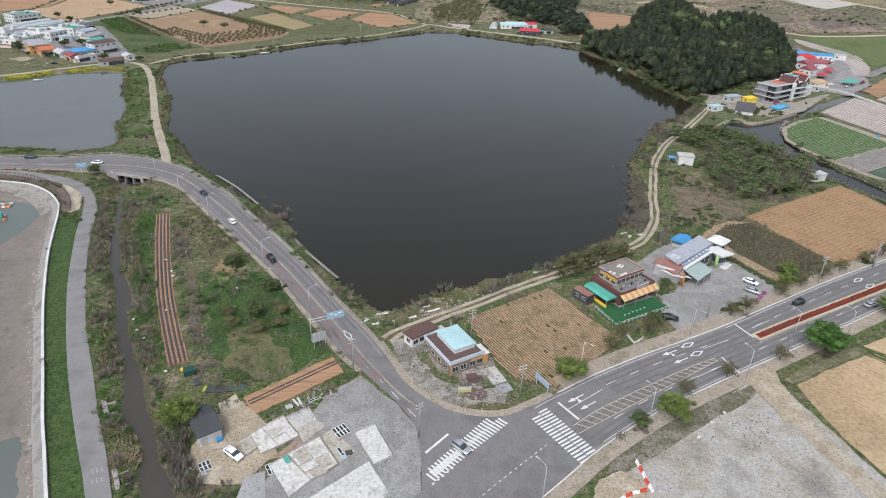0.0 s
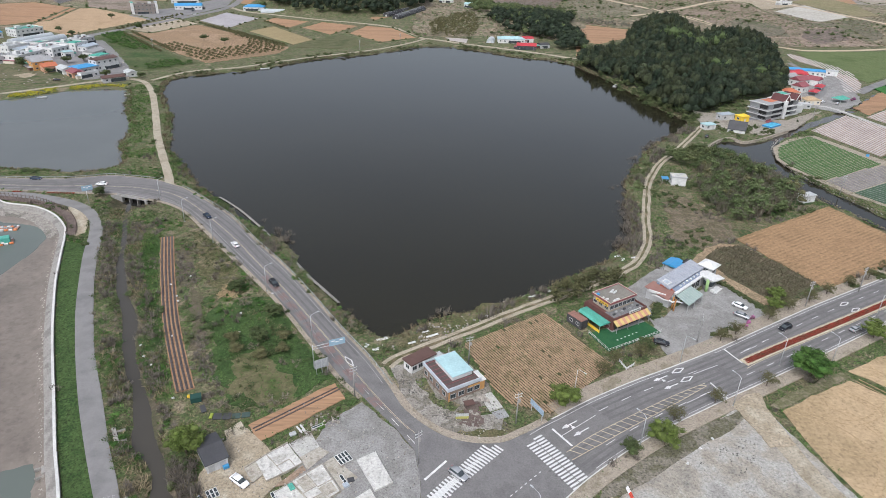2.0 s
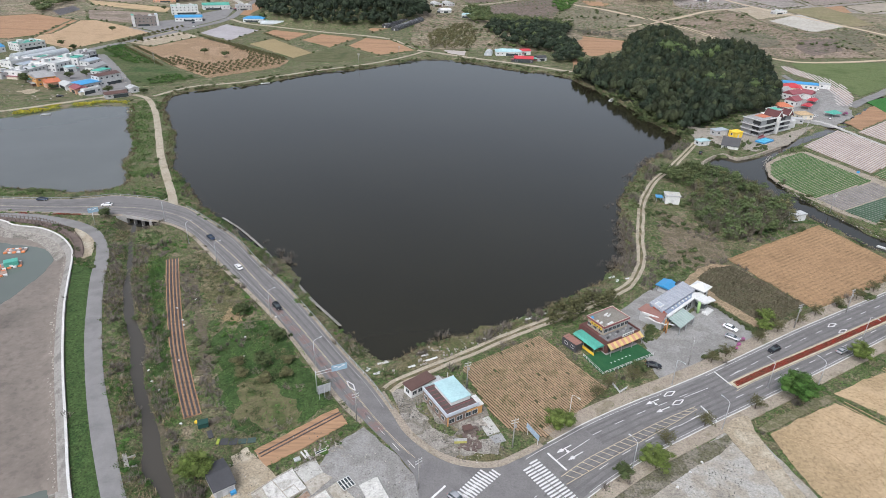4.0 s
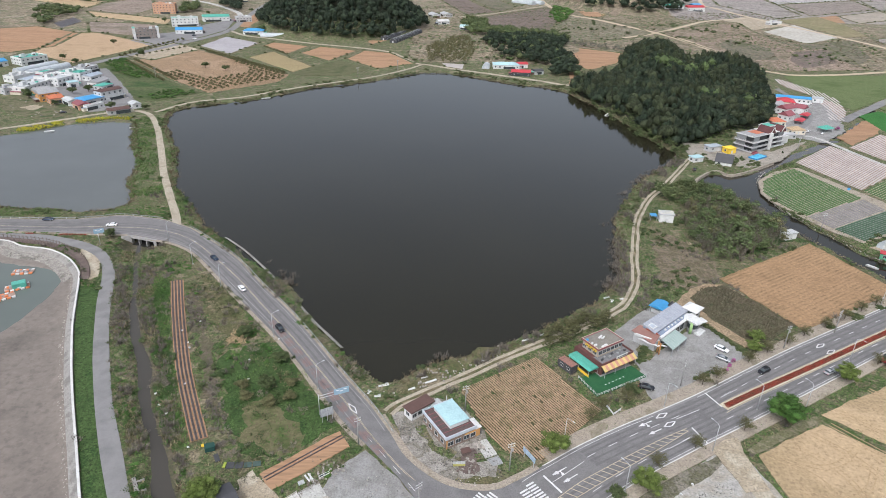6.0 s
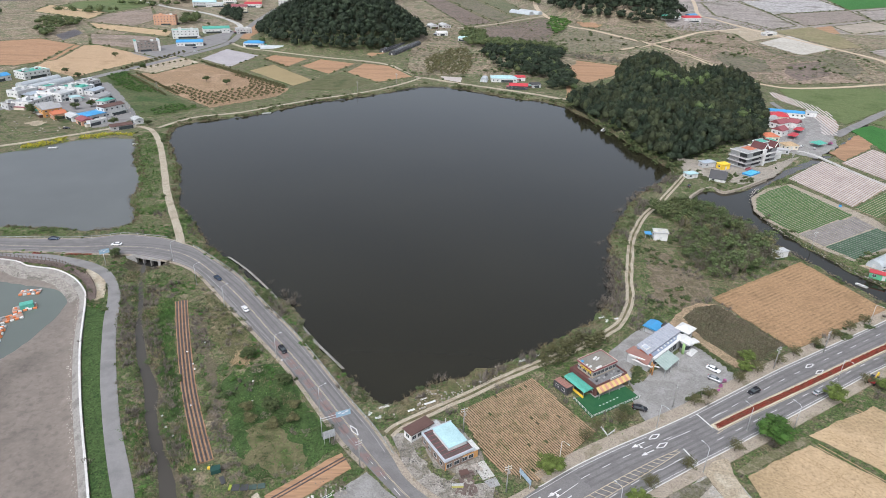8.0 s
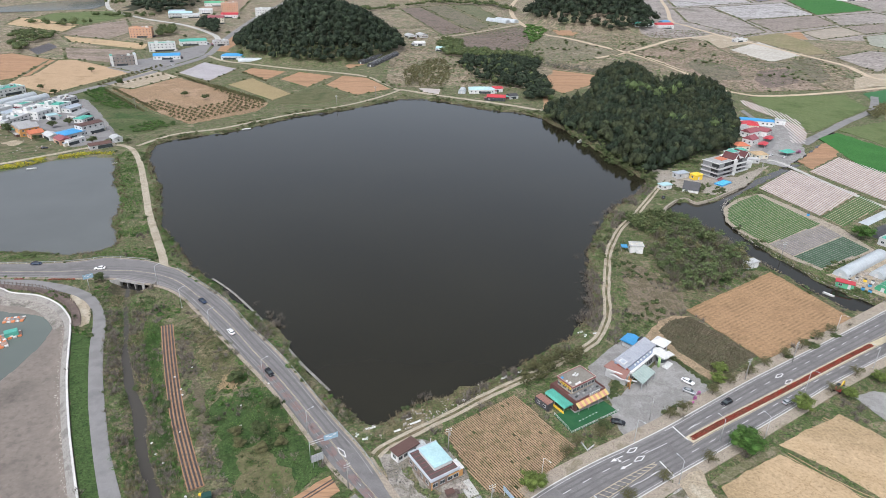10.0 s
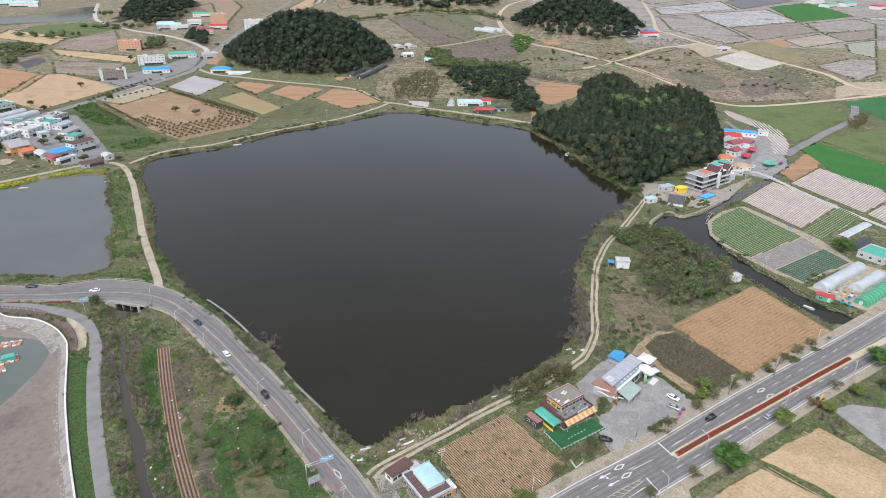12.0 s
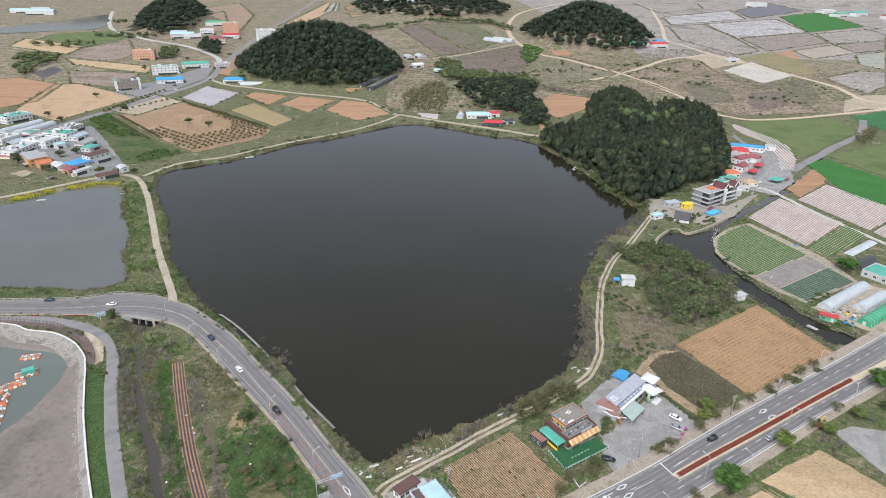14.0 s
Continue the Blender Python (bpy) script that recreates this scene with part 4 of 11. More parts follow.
FIELDS += [
    ("terrace_field", [(-27.7, 1468), (19.3, 1511), (97, 1084), (46.5, 1043)], M_PURPLE, "purple-brown terraced strip field"),
    ("terrace_field", [(26, 1512), (81.8, 1577), (137, 1175), (103, 1093)], M_WEEDY, "weedy brown terraced strip field"),
    ("terrace_field", [(88.4, 1590), (147, 1587), (174.5, 1258), (143, 1173)], mat("green_fallow_terrace", [(0.105, 0.12, 0.06), (0.135, 0.13, 0.08), (0.09, 0.105, 0.05)], 0.03, 0.3, contrast=0.4, specks=(0.35, 0.4)), "weedy green terraced strip field"),
    ("terrace_field", [(63.7, 1013), (190.5, 1177), (212.6, 1124), (148.5, 863), (58.5, 878)], M_PURPLE, "purple-brown fallow field below the terraces"),
    ("orange_field", [(-81.7, 753), (-79.3, 794), (-50.7, 833), (-37.8, 830), (-59.3, 766), (-74.4, 736)], M_ORANGE, orange_lab),
    ("weedy_field", [(-128.6, 566), (-115.6, 610), (-96, 640), (-64, 596), (-87, 565)], mat("weedy_olive_plot", [(0.075, 0.085, 0.036), (0.11, 0.105, 0.055), (0.06, 0.075, 0.03)], 0.06, 0.8, contrast=0.4), "weedy olive plot above the shore path"),
    ("film_field", [(1.9, 641), (27, 634), (24.6, 606.6), (6.6, 619.5)], M_FILM, "plot covered with pale grey film"),
    ("fallow_field", [(303, 895), (405, 988), (468, 1035), (448, 928), (442, 840), (489, 823), (441, 651), (333, 632), (327, 716)], mat("brown_thistle_slope", [(0.23, 0.178, 0.135), (0.16, 0.14, 0.09), (0.26, 0.2, 0.155), (0.19, 0.15, 0.115)], 0.025, 0.3, contrast=0.5, specks=(0.4, 0.5)), "brown thistle slope beside the sandy lane"),
    ("fallow_field", [(156, 902), (221, 1097), (285, 972), (289, 888), (247, 833), (155, 791)], mat("beige_fallow_slope", [(0.2, 0.175, 0.125), (0.15, 0.14, 0.09), (0.23, 0.2, 0.15)], 0.03, 0.3, contrast=0.4, specks=(0.35, 0.45)), "beige fallow slope with small white stakes"),
    ("tan_field", [(121, 746), (149, 758), (122, 688), (116, 697)], M_TAN, tan_lab),
    ("garden_lawn", [(-320, 484), (-296, 484), (-276, 464), (-258, 436), (-246, 424), (-262, 408), (-290, 420), (-318, 452)], mat("weedy_garden", [(0.07, 0.09, 0.035), (0.14, 0.12, 0.075), (0.05, 0.075, 0.025)], 0.1, 0.8, contrast=0.4), "weedy gardens below the village houses"),
    ("sand_patch", [(-292, 436), (-286, 444), (-276, 440), (-279, 430)], M_SAND, "pale sandy patch in the garden"),
    ("field_margin", [(79, 117), (84, 120.6), (92, 124.8), (103.5, 130.6), (105.2, 128.4), (91, 121.2), (80.6, 115.6)], mat("dusty_field_margin", [(0.2, 0.17, 0.12), (0.11, 0.11, 0.055), (0.25, 0.21, 0.155)], 0.2, 2.0, contrast=0.4), "dusty weedy margin of the stubble field"),
    ("sand_yard", [(453, 1054), (523, 1117), (540, 1061), (546, 1018), (455, 945), (463, 1023)], M_SAND, "sandy yard beside the fenced lot"),
    ("meadow", [(552, 1072), (656, 1146), (636, 1025), (597, 907), (560, 893)], mat("dry_olive_meadow", [(0.17, 0.16, 0.08), (0.22, 0.185, 0.11)], 0.03, 0.3), "dry olive meadow behind the fenced lot"),
    ("paddy", [(631, 1591), (738, 1639), (684, 1352), (633, 1151), (565, 1095), (547, 1300)], M_PADDY, paddy_lab),
    ("paddy", [(752, 1654), (1032, 1831), (927, 1493), (687, 1352)], M_PALE, "pale ploughed paddy field far off"),
    ("paddy", [(1049, 2111), (1396, 2562), (1318, 2186), (965, 1837)], M_SLATE, "dark slate-grey field far off"),
    ("paddy", [(709, 1842), (1041, 2131), (938, 1816), (650, 1626)], M_PALE, "pale ploughed paddy field far off"),
    ("paddy", [(694, 1348), (917, 1476), (851, 1289), (649, 1153)], M_MAUVE, paddy_lab),
    ("paddy", [(700, 1158), (838, 1258), (811, 1143), (678, 1057)], mat("beige_paddy", [(0.27, 0.235, 0.19), (0.32, 0.28, 0.23)], 0.02, 0.2), "beige stubble paddy field far off"),
    ("paddy", [(926, 1460), (1129, 1579), (1092, 1459), (1015, 1351), (846, 1272)], M_PADDY, paddy_lab),
    ("paddy", [(841, 1258), (1004, 1336), (904, 1195), (810, 1139)], M_MAUVE, paddy_lab),
    ("paddy", [(584, 873), (679, 938), (713, 926), (634, 815), (569, 759)], M_PADDY, paddy_lab),
    ("paddy", [(787, 1110), (884, 1167), (727, 946), (723, 1003)], mat("pale_green_paddy", [(0.23, 0.24, 0.19), (0.28, 0.28, 0.24)], 0.02, 0.2), "pale greenish paddy field far off"),
    ("paddy", [(815, 2425), (1064, 2440), (984, 2208), (750, 1974)], M_PADDY, paddy_lab),
    ("earth_bank", [(646, 1128), (704, 1168), (654, 1055), (633, 1069)], M_ORANGE, "bare orange earth bank far off"),
    ("paddy", [(1150, 1590), (1340, 1700), (1500, 1650), (1240, 1420)], M_PALE, "pale ploughed paddy field far off"),
    ("paddy", [(930, 1190), (1030, 1330), (1230, 1400), (1150, 1160)], M_PADDY, paddy_lab),
    ("paddy", [(900, 1150), (1140, 1140), (1050, 980), (760, 930)], M_MAUVE, paddy_lab),
]
FIELDS += [
    ("weedy_field", [(-215, 566), (-197, 588), (-176, 570), (-180, 545), (-205, 548)], mat("orchard_weeds", [(0.15, 0.13, 0.08), (0.11, 0.12, 0.06), (0.19, 0.155, 0.1)], 0.05, 0.6, contrast=0.4, specks=(0.6, 0.4)), "weedy centre of the orchard"),
    ("earth_bank", [(-537, 1435), (-530, 1549), (-497, 1513), (-441, 1367), (-455, 1315), (-501, 1361)], M_ORANGE, "bare orange earth slope below the far wood"),
    ("earth_bank", [(-256, 857), (-271, 955), (-262, 1050), (-252, 1115), (-236, 1000), (-222, 910), (-216, 858), (-241, 848)], M_ORANGE, "bare orange embankment beside the street"),
    ("terrace_field", [(-516, 1651), (-493, 1805), (-420, 1549), (-444, 1445)], M_PURPLE, "mauve strip field behind far houses"),
    ("soil_field", [(-584, 1830), (-527, 2118), (-393, 1700), (-344, 1346), (-403, 1340), (-453, 1440), (-430, 1550)], M_BROWN, "bare brown soil among far houses"),
    ("soil_field", [(-288, 1463), (-279, 1638), (-266, 2170), (-232, 2150), (-215, 1880), (-240, 1500)], M_TAN, "tan soil slope beside the far street"),
    ("film_field", [(-250, 2180), (-225, 2175), (-200, 1870), (-230, 1800)], M_PALE, "pale film-covered plot far off"),
    ("orange_field", [(-194, 2016), (-157, 2141), (-120, 1739), (-146, 1671)], M_ORANGE, orange_lab),
    ("earth_bank", [(236, 1060), (239, 1078), (240, 1130), (262, 1150), (288, 1142), (274, 1086), (262, 1062)], M_ORANGE, "eroded orange bank at the foot of the far hill"),
    ("crop_field", [(467, 634), (513, 659), (545, 668), (640, 700), (560, 560), (457, 548), (461, 577), (457, 605)], mat("emerald_crop", [(0.03, 0.105, 0.04), (0.042, 0.13, 0.05)], 0.03, 0.5, contrast=0.2), "emerald green crop field beyond the meadow"),
    ("sand_yard", [(510, 714), (555, 750), (640, 760), (660, 715), (550, 676), (504, 674), (468, 650)], M_SAND, "wide sandy junction of farm lanes"),
    ("rough_ground", [(491, 805), (535, 840), (493, 731), (445, 676), (443, 713), (440, 747)], M_WEEDY, "dark olive scrub hollow"),
    ("rough_ground", [(457, 922), (445, 820), (476, 821), (553, 870), (538, 819), (445, 777), (433, 846)], M_WEEDY, "dark weedy bank below the gravel yard"),
    ("rough_ground", [(330, 700), (346, 800), (380, 850), (400, 780), (372, 700)], M_WEEDY, "weedy patch on the brown slope"),
    ("rough_ground", [(378, 655), (430, 690), (470, 780), (420, 760), (384, 700)], M_PURPLE, "reddish brown scrub on the slope"),
]
BUND_KEYS = ("paddy", "orange_field", "tan_field", "straw_field", "soil_field", "terrace_field", "olive_field", "crop_field", "fallow_field", "film_field")
bund_v, bund_f, BUND_SPOTS = [], [], []
bund_rnd = random.Random(17)
for key, pts, m, lab in FIELDS:
    if key in BUND_KEYS and min(p[1] for p in pts) > 560:
        for a, b in zip(pts, pts[1:] + pts[:1]):
            length = math.dist(a, b)
            k = max(1, int(length / 12))
            wide = 0.0011 * (a[1] + b[1]) + 0.6
            for i in range(k):
                p, q = Vector(a).lerp(Vector(b), i / k), Vector(a).lerp(Vector(b), (i + 1) / k)
                u = (q - p).normalized()
                n = Vector((-u.y, u.x)) * wide * bund_rnd.uniform(0.5, 1.2)
                o = len(bund_v)
                bund_v += [(p.x - n.x, p.y - n.y, LAND + 0.02), (p.x, p.y, LAND + 0.5), (p.x + n.x, p.y + n.y, LAND + 0.02), (q.x - n.x, q.y - n.y, LAND + 0.02), (q.x, q.y, LAND + 0.5), (q.x + n.x, q.y + n.y, LAND + 0.02)]
                bund_f += [(o, o + 1, o + 4, o + 3), (o + 1, o + 2, o + 5, o + 4)]
                if bund_rnd.random() < 0.34:
                    BUND_SPOTS.append((p.x, p.y, LAND + 0.6, bund_rnd.uniform(2, 5) * (0.6 + p.y / 1400), bund_rnd.uniform(1.5, 3.2), bund_rnd.uniform(0, 6)))
tagged(new("field_bunds", mesh_of("field_bunds", bund_v, bund_f, mat("grassy_bund", [(0.08, 0.1, 0.04), (0.15, 0.13, 0.08), (0.065, 0.09, 0.03)], 0.03, 0.4, contrast=0.4))), "low grassy banks between the far fields", "bank", "", "stuff")
for i, (key, pts, m, lab) in enumerate(FIELDS):
    patch(key, pts, 0.025 + 0.0036 * (i % 23), m, lab, "field", 0.45 if max(p[1] for p in pts) < 300 else 1.6)

for key in ("dirt_track",):
    host = bpy.data.objects[key]
    tagged(part("grass_strip", ribbon_mesh("grass_strip", spline(TRACKS[key][0], 5), 0.9, LAND + 0.126, M_DRY, 0.1, 0.9), host, "strip of grass between the wheel ruts"), kind="stuff")
# greenish furrow soil, darkened to paint in the shade between the beds
row_field("row_field", [(5.6, 139.4), (29.6, 155.5), (44.4, 131.4), (25.2, 112.8), (16.2, 115.8), (12.2, 121.6)], -57, 0.72, 0.42, 0.24, mat("furrow_soil_and_shade", [(0.06, 0.06, 0.026), (0.085, 0.07, 0.04), (0.045, 0.06, 0.02)], 0.2, 2.0, bump=0.5), M_BED, "field of raised earth rows with sparse seedlings", 1.3)
patch("field_margin", [(167, 300), (167.5, 287), (173, 268), (178, 254), (185.5, 242), (226, 262), (226, 291), (208, 341.5), (204, 340.5), (190, 333.5), (174.5, 319)], 0.03, M_VERGE, "dry earth paths round the vegetable beds", "field", 0.5)
row_field("film_bed_field", [(211.8, 351.2), (251.4, 385.8), (268.6, 341.8), (224.4, 307)], 41, 1.4, 0.9, 0.18, M_FILMGAP, M_FILM, "field of beds under white mulch film")
row_field("film_bed_field", [(263.3, 383.4), (302.9, 414.8), (318, 372), (313.2, 353.5), (277.9, 329.9)], 38.4, 1.6, 1.0, 0.18, M_FILMGAP, M_FILM, "field of beds under white mulch film")
row_field("film_bed_field", [(278.6, 327.6), (312, 349.6), (328, 338), (300, 305), (281, 308)], 36, 1.7, 1.1, 0.18, M_FILMGAP, M_FILM, "field of beds under white mulch film")
row_field("green_bed_field", [(225, 305.4), (268, 338.5), (269.9, 320.7), (228.2, 292.4)], 36.5, 1.5, 1.2, 0.2, M_SAND, M_ROWGREEN, "field with rows of young green crop")
row_field("green_bed_field", [(204.3, 339), (192.5, 332.1), (177.1, 318.4), (169.3, 301.9), (169.4, 289.8), (171.9, 280), (175.8, 270.8), (217.3, 295.4)], 33.5, 1.25, 1.0, 0.22, M_VERGE, M_ROWGREEN, "rounded field with fine rows of green crop")
row_field("net_bed_field", [(176, 269.9), (217.2, 294.2), (219.5, 280.6), (180.8, 257)], 31, 1.15, 0.95, 0.15, M_VERGE, M_NET, "beds under grey-brown shade net")
row_field("net_bed_field", [(181.2, 256.2), (219.7, 279.6), (223.6, 263.2), (187.4, 244.4)], 30, 1.3, 1.15, 0.15, M_NET, mat("green_shade_net", [(0.045, 0.085, 0.05), (0.065, 0.11, 0.068)], 0.3, 3.0), "beds under dark green shade net")
STALKS = [(91.3, 192.7), (98.4, 199.9), (107.8, 202.4), (114.9, 189.9), (121.5, 176), (108, 166.5), (101.5, 165), (96.9, 173), (93.4, 179.6)]
row_field("stalk_field", STALKS, -52, 1.3, 0.5, 0.15, mat("weedy_brown_soil", [(0.1, 0.082, 0.058), (0.07, 0.072, 0.036), (0.13, 0.1, 0.072)], 0.15, 2.0, contrast=0.4), M_DARKROW, "field of dark withered stalks in rows", 1.5, lift=0.13)
BED_MID = spline([(-97, 199.6), (-91.5, 185), (-86, 171), (-76.7, 148.6), (-68, 130.4), (-62, 118.6)], 6)
patch("mulch_strip", offset(BED_MID, 2.2) + offset(BED_MID, -2.2)[::-1], 0.05, M_ORANGE, "long narrow orange bed with black mulch film", "field", 0.1)
brown = bpy.data.objects["brown_field"]
tagged(part("tillage_line", ridges("tillage_line", [(109.4, 207.6), (160.3, 239.2), (172.6, 200.6), (123.2, 174.6)], 31.5, 1.7, 0.9, 0.07, LAND + 0.1, mat("turned_tan_soil", [(0.275, 0.175, 0.096), (0.31, 0.2, 0.112), (0.24, 0.152, 0.083)], 0.08, 1.2, contrast=0.25)), brown, "fine tillage lines"), kind="stuff")

# ---- trees and scrub ----


def tuft_crown(seed, tufts, size, clumps=7, flat=1.0, core=True, spread=0.62, fat=(0.16, 0.3), inner=0.78):
    """A crown about 1 m across: loose clumps of small leaf sprays round a dark core, as vertices and faces."""
    rnd = np.random.RandomState(seed)
    c = rnd.normal(size=(clumps, 3))
    c = c / np.linalg.norm(c, axis=1)[:, None] * rnd.uniform(0.15, 0.5, (clumps, 1)) * spread * 1.3
    c[:, 2] *= flat
    rad = rnd.uniform(fat[0], fat[1], clumps)
    v, f = [], []
    for i in range(tufts):
        k = rnd.randint(clumps)
        d = rnd.normal(size=3)
        d[2] = abs(d[2]) * 0.9 - 0.25
        d /= np.linalg.norm(d)
        p = c[k] + d * rad[k] * rnd.uniform(0.75, 1.15)
        n = d + rnd.normal(size=3) * 0.55
        n /= np.linalg.norm(n)
        a = np.cross(n, rnd.normal(size=3))
        a /= np.linalg.norm(a)
        b = np.cross(n, a)
        s = size * rnd.uniform(0.6, 1.3)
        o = len(v)
        v += [p - a * s, p + b * s * 0.7, p + a * s * rnd.uniform(0.7, 1.1), p - b * s * 0.8 + n * s * 0.3]
        f.append((o, o + 1, o + 2, o + 3))
    if core:
        bm = bmesh.new()
        bmesh.ops.create_icosphere(bm, subdivisions=1, radius=1.0)
        ico_v = np.array([q.co[:] for q in bm.verts])
        ico_f = [[q.index for q in face.verts] for face in bm.faces]
        bm.free()
        for k in range(clumps):
            o = len(v)
            v += list(c[k] + ico_v * rad[k] * inner * np.array([1, 1, 0.8]))
            f += [tuple(o + i for i in q) for q in ico_f]
    return np.array(v), f


def scatter_mesh(name, templates, places, material, trunk=None):
    """Joins copies of templates: places are rows of x, y, z, width, height, turn."""
    V, F, n = [], [], 0
    rnd = random.Random(5)
    for i, (x, y, z, w, h, turn) in enumerate(places):
        tv, tf = templates[i % len(templates)]
        c, s = math.cos(turn), math.sin(turn)
        q = tv * np.array([w, w, h])
        V.append(np.c_[q[:, 0] * c - q[:, 1] * s + x, q[:, 0] * s + q[:, 1] * c + y, q[:, 2] + z])
        F.append((tf, n))
        n += len(tv)
    verts = np.concatenate(V)
    faces = [tuple(a + o for a in q) for tf, o in F for q in tf]
    return mesh_of(name, verts.tolist(), faces, material)


def twig_spray(seed, n=34):
    """A leafless bush about 1 m across: thin stems fanning up and out."""
    rnd = np.random.RandomState(seed)
    v, f = [], []
    for i in range(n):
        a, lean = rnd.uniform(0, 6.28), rnd.uniform(0.05, 0.5)
        p = np.array([rnd.uniform(-0.22, 0.22), rnd.uniform(-0.22, 0.22), -0.35])
        top = p + np.array([math.cos(a) * lean, math.sin(a) * lean, rnd.uniform(0.45, 1.0)])
        side = np.array([-math.sin(a), math.cos(a), 0.1]) * rnd.uniform(0.012, 0.03)
        o = len(v)
        v += [p - side, p + side, top + side * 0.5, top - side * 0.5]
        f.append((o, o + 1, o + 2, o + 3))
        q = p + (top - p) * rnd.uniform(0.4, 0.7)
        b = a + rnd.uniform(-1.6, 1.6)
        end = q + np.array([math.cos(b), math.sin(b), 0.9]) * rnd.uniform(0.12, 0.3)
        o = len(v)
        v += [q - side * 0.7, q + side * 0.7, end]
        f.append((o, o + 1, o + 2))
    return np.array(v), f


def pine_crown(seed, tufts, size, rings=2):
    """A rounded pine crown about 1 m across: a lumpy dome of short needle sprays over a closed inner dome."""
    rnd = np.random.RandomState(seed)
    lump = rnd.normal(size=(8, 3))
    lump[:, 2] = np.abs(lump[:, 2]) * 0.8
    lump /= np.linalg.norm(lump, axis=1)[:, None]

    def reach(d):
        return 0.33 + 0.17 * np.max(np.maximum(lump @ d, 0)) ** 7
    v, f = [], []
    for i in range(tufts):
        d = rnd.normal(size=3)
        d[2] = abs(d[2]) - 0.3
        d /= np.linalg.norm(d)
        p = d * reach(d) * rnd.uniform(0.9, 1.12)
        n = d + rnd.normal(size=3) * 0.42
        n /= np.linalg.norm(n)
        a = np.cross(n, rnd.normal(size=3))
        a /= np.linalg.norm(a)
        b = np.cross(n, a)
        k = size * rnd.uniform(0.6, 1.35)
        o = len(v)
        v += [p - a * k, p + b * k * 0.6, p + a * k, p - b * k * 0.6 + n * k * 0.4]
        f.append((o, o + 1, o + 2, o + 3))
    bm = bmesh.new()
    bmesh.ops.create_icosphere(bm, subdivisions=rings, radius=1.0)
    o = len(v)
    v += [np.array(q.co[:]) * reach(np.array(q.co[:])) * 0.9 for q in bm.verts]
    f += [tuple(o + q.index for q in face.verts) for face in bm.faces if face.calc_center_median().z > -0.45]
    bm.free()
    return np.array(v), f


PINES = [pine_crown(i, 72, 0.066) for i in range(7)]
FAR_PINES = [pine_crown(20 + i, 52, 0.072, 1) for i in range(6)]
BUSHES = [tuft_crown(40 + i, 110, 0.07, 7, 0.6) for i in range(5)]
FINE = [tuft_crown(80 + i, 260, 0.03, 14, 0.75, True, 0.66, (0.12, 0.22), 0.55) for i in range(5)]
FUZZ_TALL = [tuft_crown(95 + i, 70, 0.05, 8, 1.0, True, 0.62, (0.1, 0.2), 0.6) for i in range(4)]
BUND_BUSH = [pine_crown(30 + i, 20, 0.12, 1) for i in range(4)]
FINE_LOW = [tuft_crown(85 + i, 90, 0.06, 8, 0.5, False) for i in range(4)]
FUZZ = [tuft_crown(90 + i, 170, 0.03, 9, 0.8, False) for i in range(4)]
TWIGS = [twig_spray(60 + i) for i in range(5)]


def fill(test, box, step, seed, jitter=0.45):
    rnd = np.random.RandomState(seed)
    xs, ys = np.meshgrid(np.arange(box[0], box[1], step), np.arange(box[2], box[3], step))
    xs = xs.ravel() + rnd.uniform(-jitter, jitter, xs.size) * step
    ys = ys.ravel() + rnd.uniform(-jitter, jitter, ys.size) * step
    keep = test(xs, ys)
    return xs[keep], ys[keep], rnd


def woods(name, test, box, step, size, tall, templates, material, label, seed=1, lift=0.62):
    x, y, rnd = fill(test, box, step, seed)
    z = height(x, y)
    w = size * rnd.uniform(0.6, 1.45, len(x))
    h = tall * rnd.uniform(0.75, 1.3, len(x))
    ob = new(name, scatter_mesh(name, templates, np.c_[x, y, z + h * lift, w, h, rnd.uniform(0, 6.28, len(x))], material))
    return tagged(ob, label, "trees", "", "stuff")


def in_hill(i, scale=1.0, extra=None):
    cx, cy, rx, ry, turn, h = HILLS[i]

    def test(x, y):
        c, s = math.cos(radians(turn)), math.sin(radians(turn))
        u, v = ((x - cx) * c + (y - cy) * s) / (rx * scale), (-(x - cx) * s + (y - cy) * c) / (ry * scale)
        return u * u + v * v < 1 - 0.25 * (grain(x, y, 25, 8) - 0.5)
    return test


def in_poly(poly, dens=1.0, seed=3):
    def test(x, y):
        hit, _ = inside(x, y, poly)
        return hit & (grain(x, y, 6, seed) < dens + 0.25 * (grain(x, y, 25, seed + 1) - 0.5))
    return test


M_PINEOLD = leaf_mat("olive_pine_needles", (0.018, 0.025, 0.012), (0.048, 0.056, 0.028), 0.45)
woods("pine_woods", lambda x, y: in_poly(HILL_WOOD, 2.0)(x, y) & (grain(x, y, 7, 71) < 0.62), (100, 310, 370, 700), 4.0, 5.5, 7.8, PINES, M_PINE, "dense dark green pine wood on a low hill")
woods("pine_woods", lambda x, y: in_poly(HILL_WOOD, 2.0)(x, y) & (grain(x, y, 7, 71) > 0.58), (100, 310, 370, 700), 4.8, 6.6, 9.2, PINES, M_PINEOLD, "taller olive-green pines in the hill wood", 9)
woods("pine_woods", in_hill(2, 0.97), (-260, 10, 740, 1060), 7.4, 11.0, 12.0, FAR_PINES, M_PINE, "dark pine wood on a far hill", 2)
woods("pine_woods", in_hill(3, 0.95), (200, 540, 1060, 1480), 11.0, 15.0, 13.0, FAR_PINES, M_PINE, "dark pine wood on a distant hill", 3)
woods("pine_woods", in_hill(4, 0.95), (-760, -400, 1180, 1960), 12.5, 16.5, 12.0, FAR_PINES, M_PINE, "dark pine wood on a distant hill", 4)
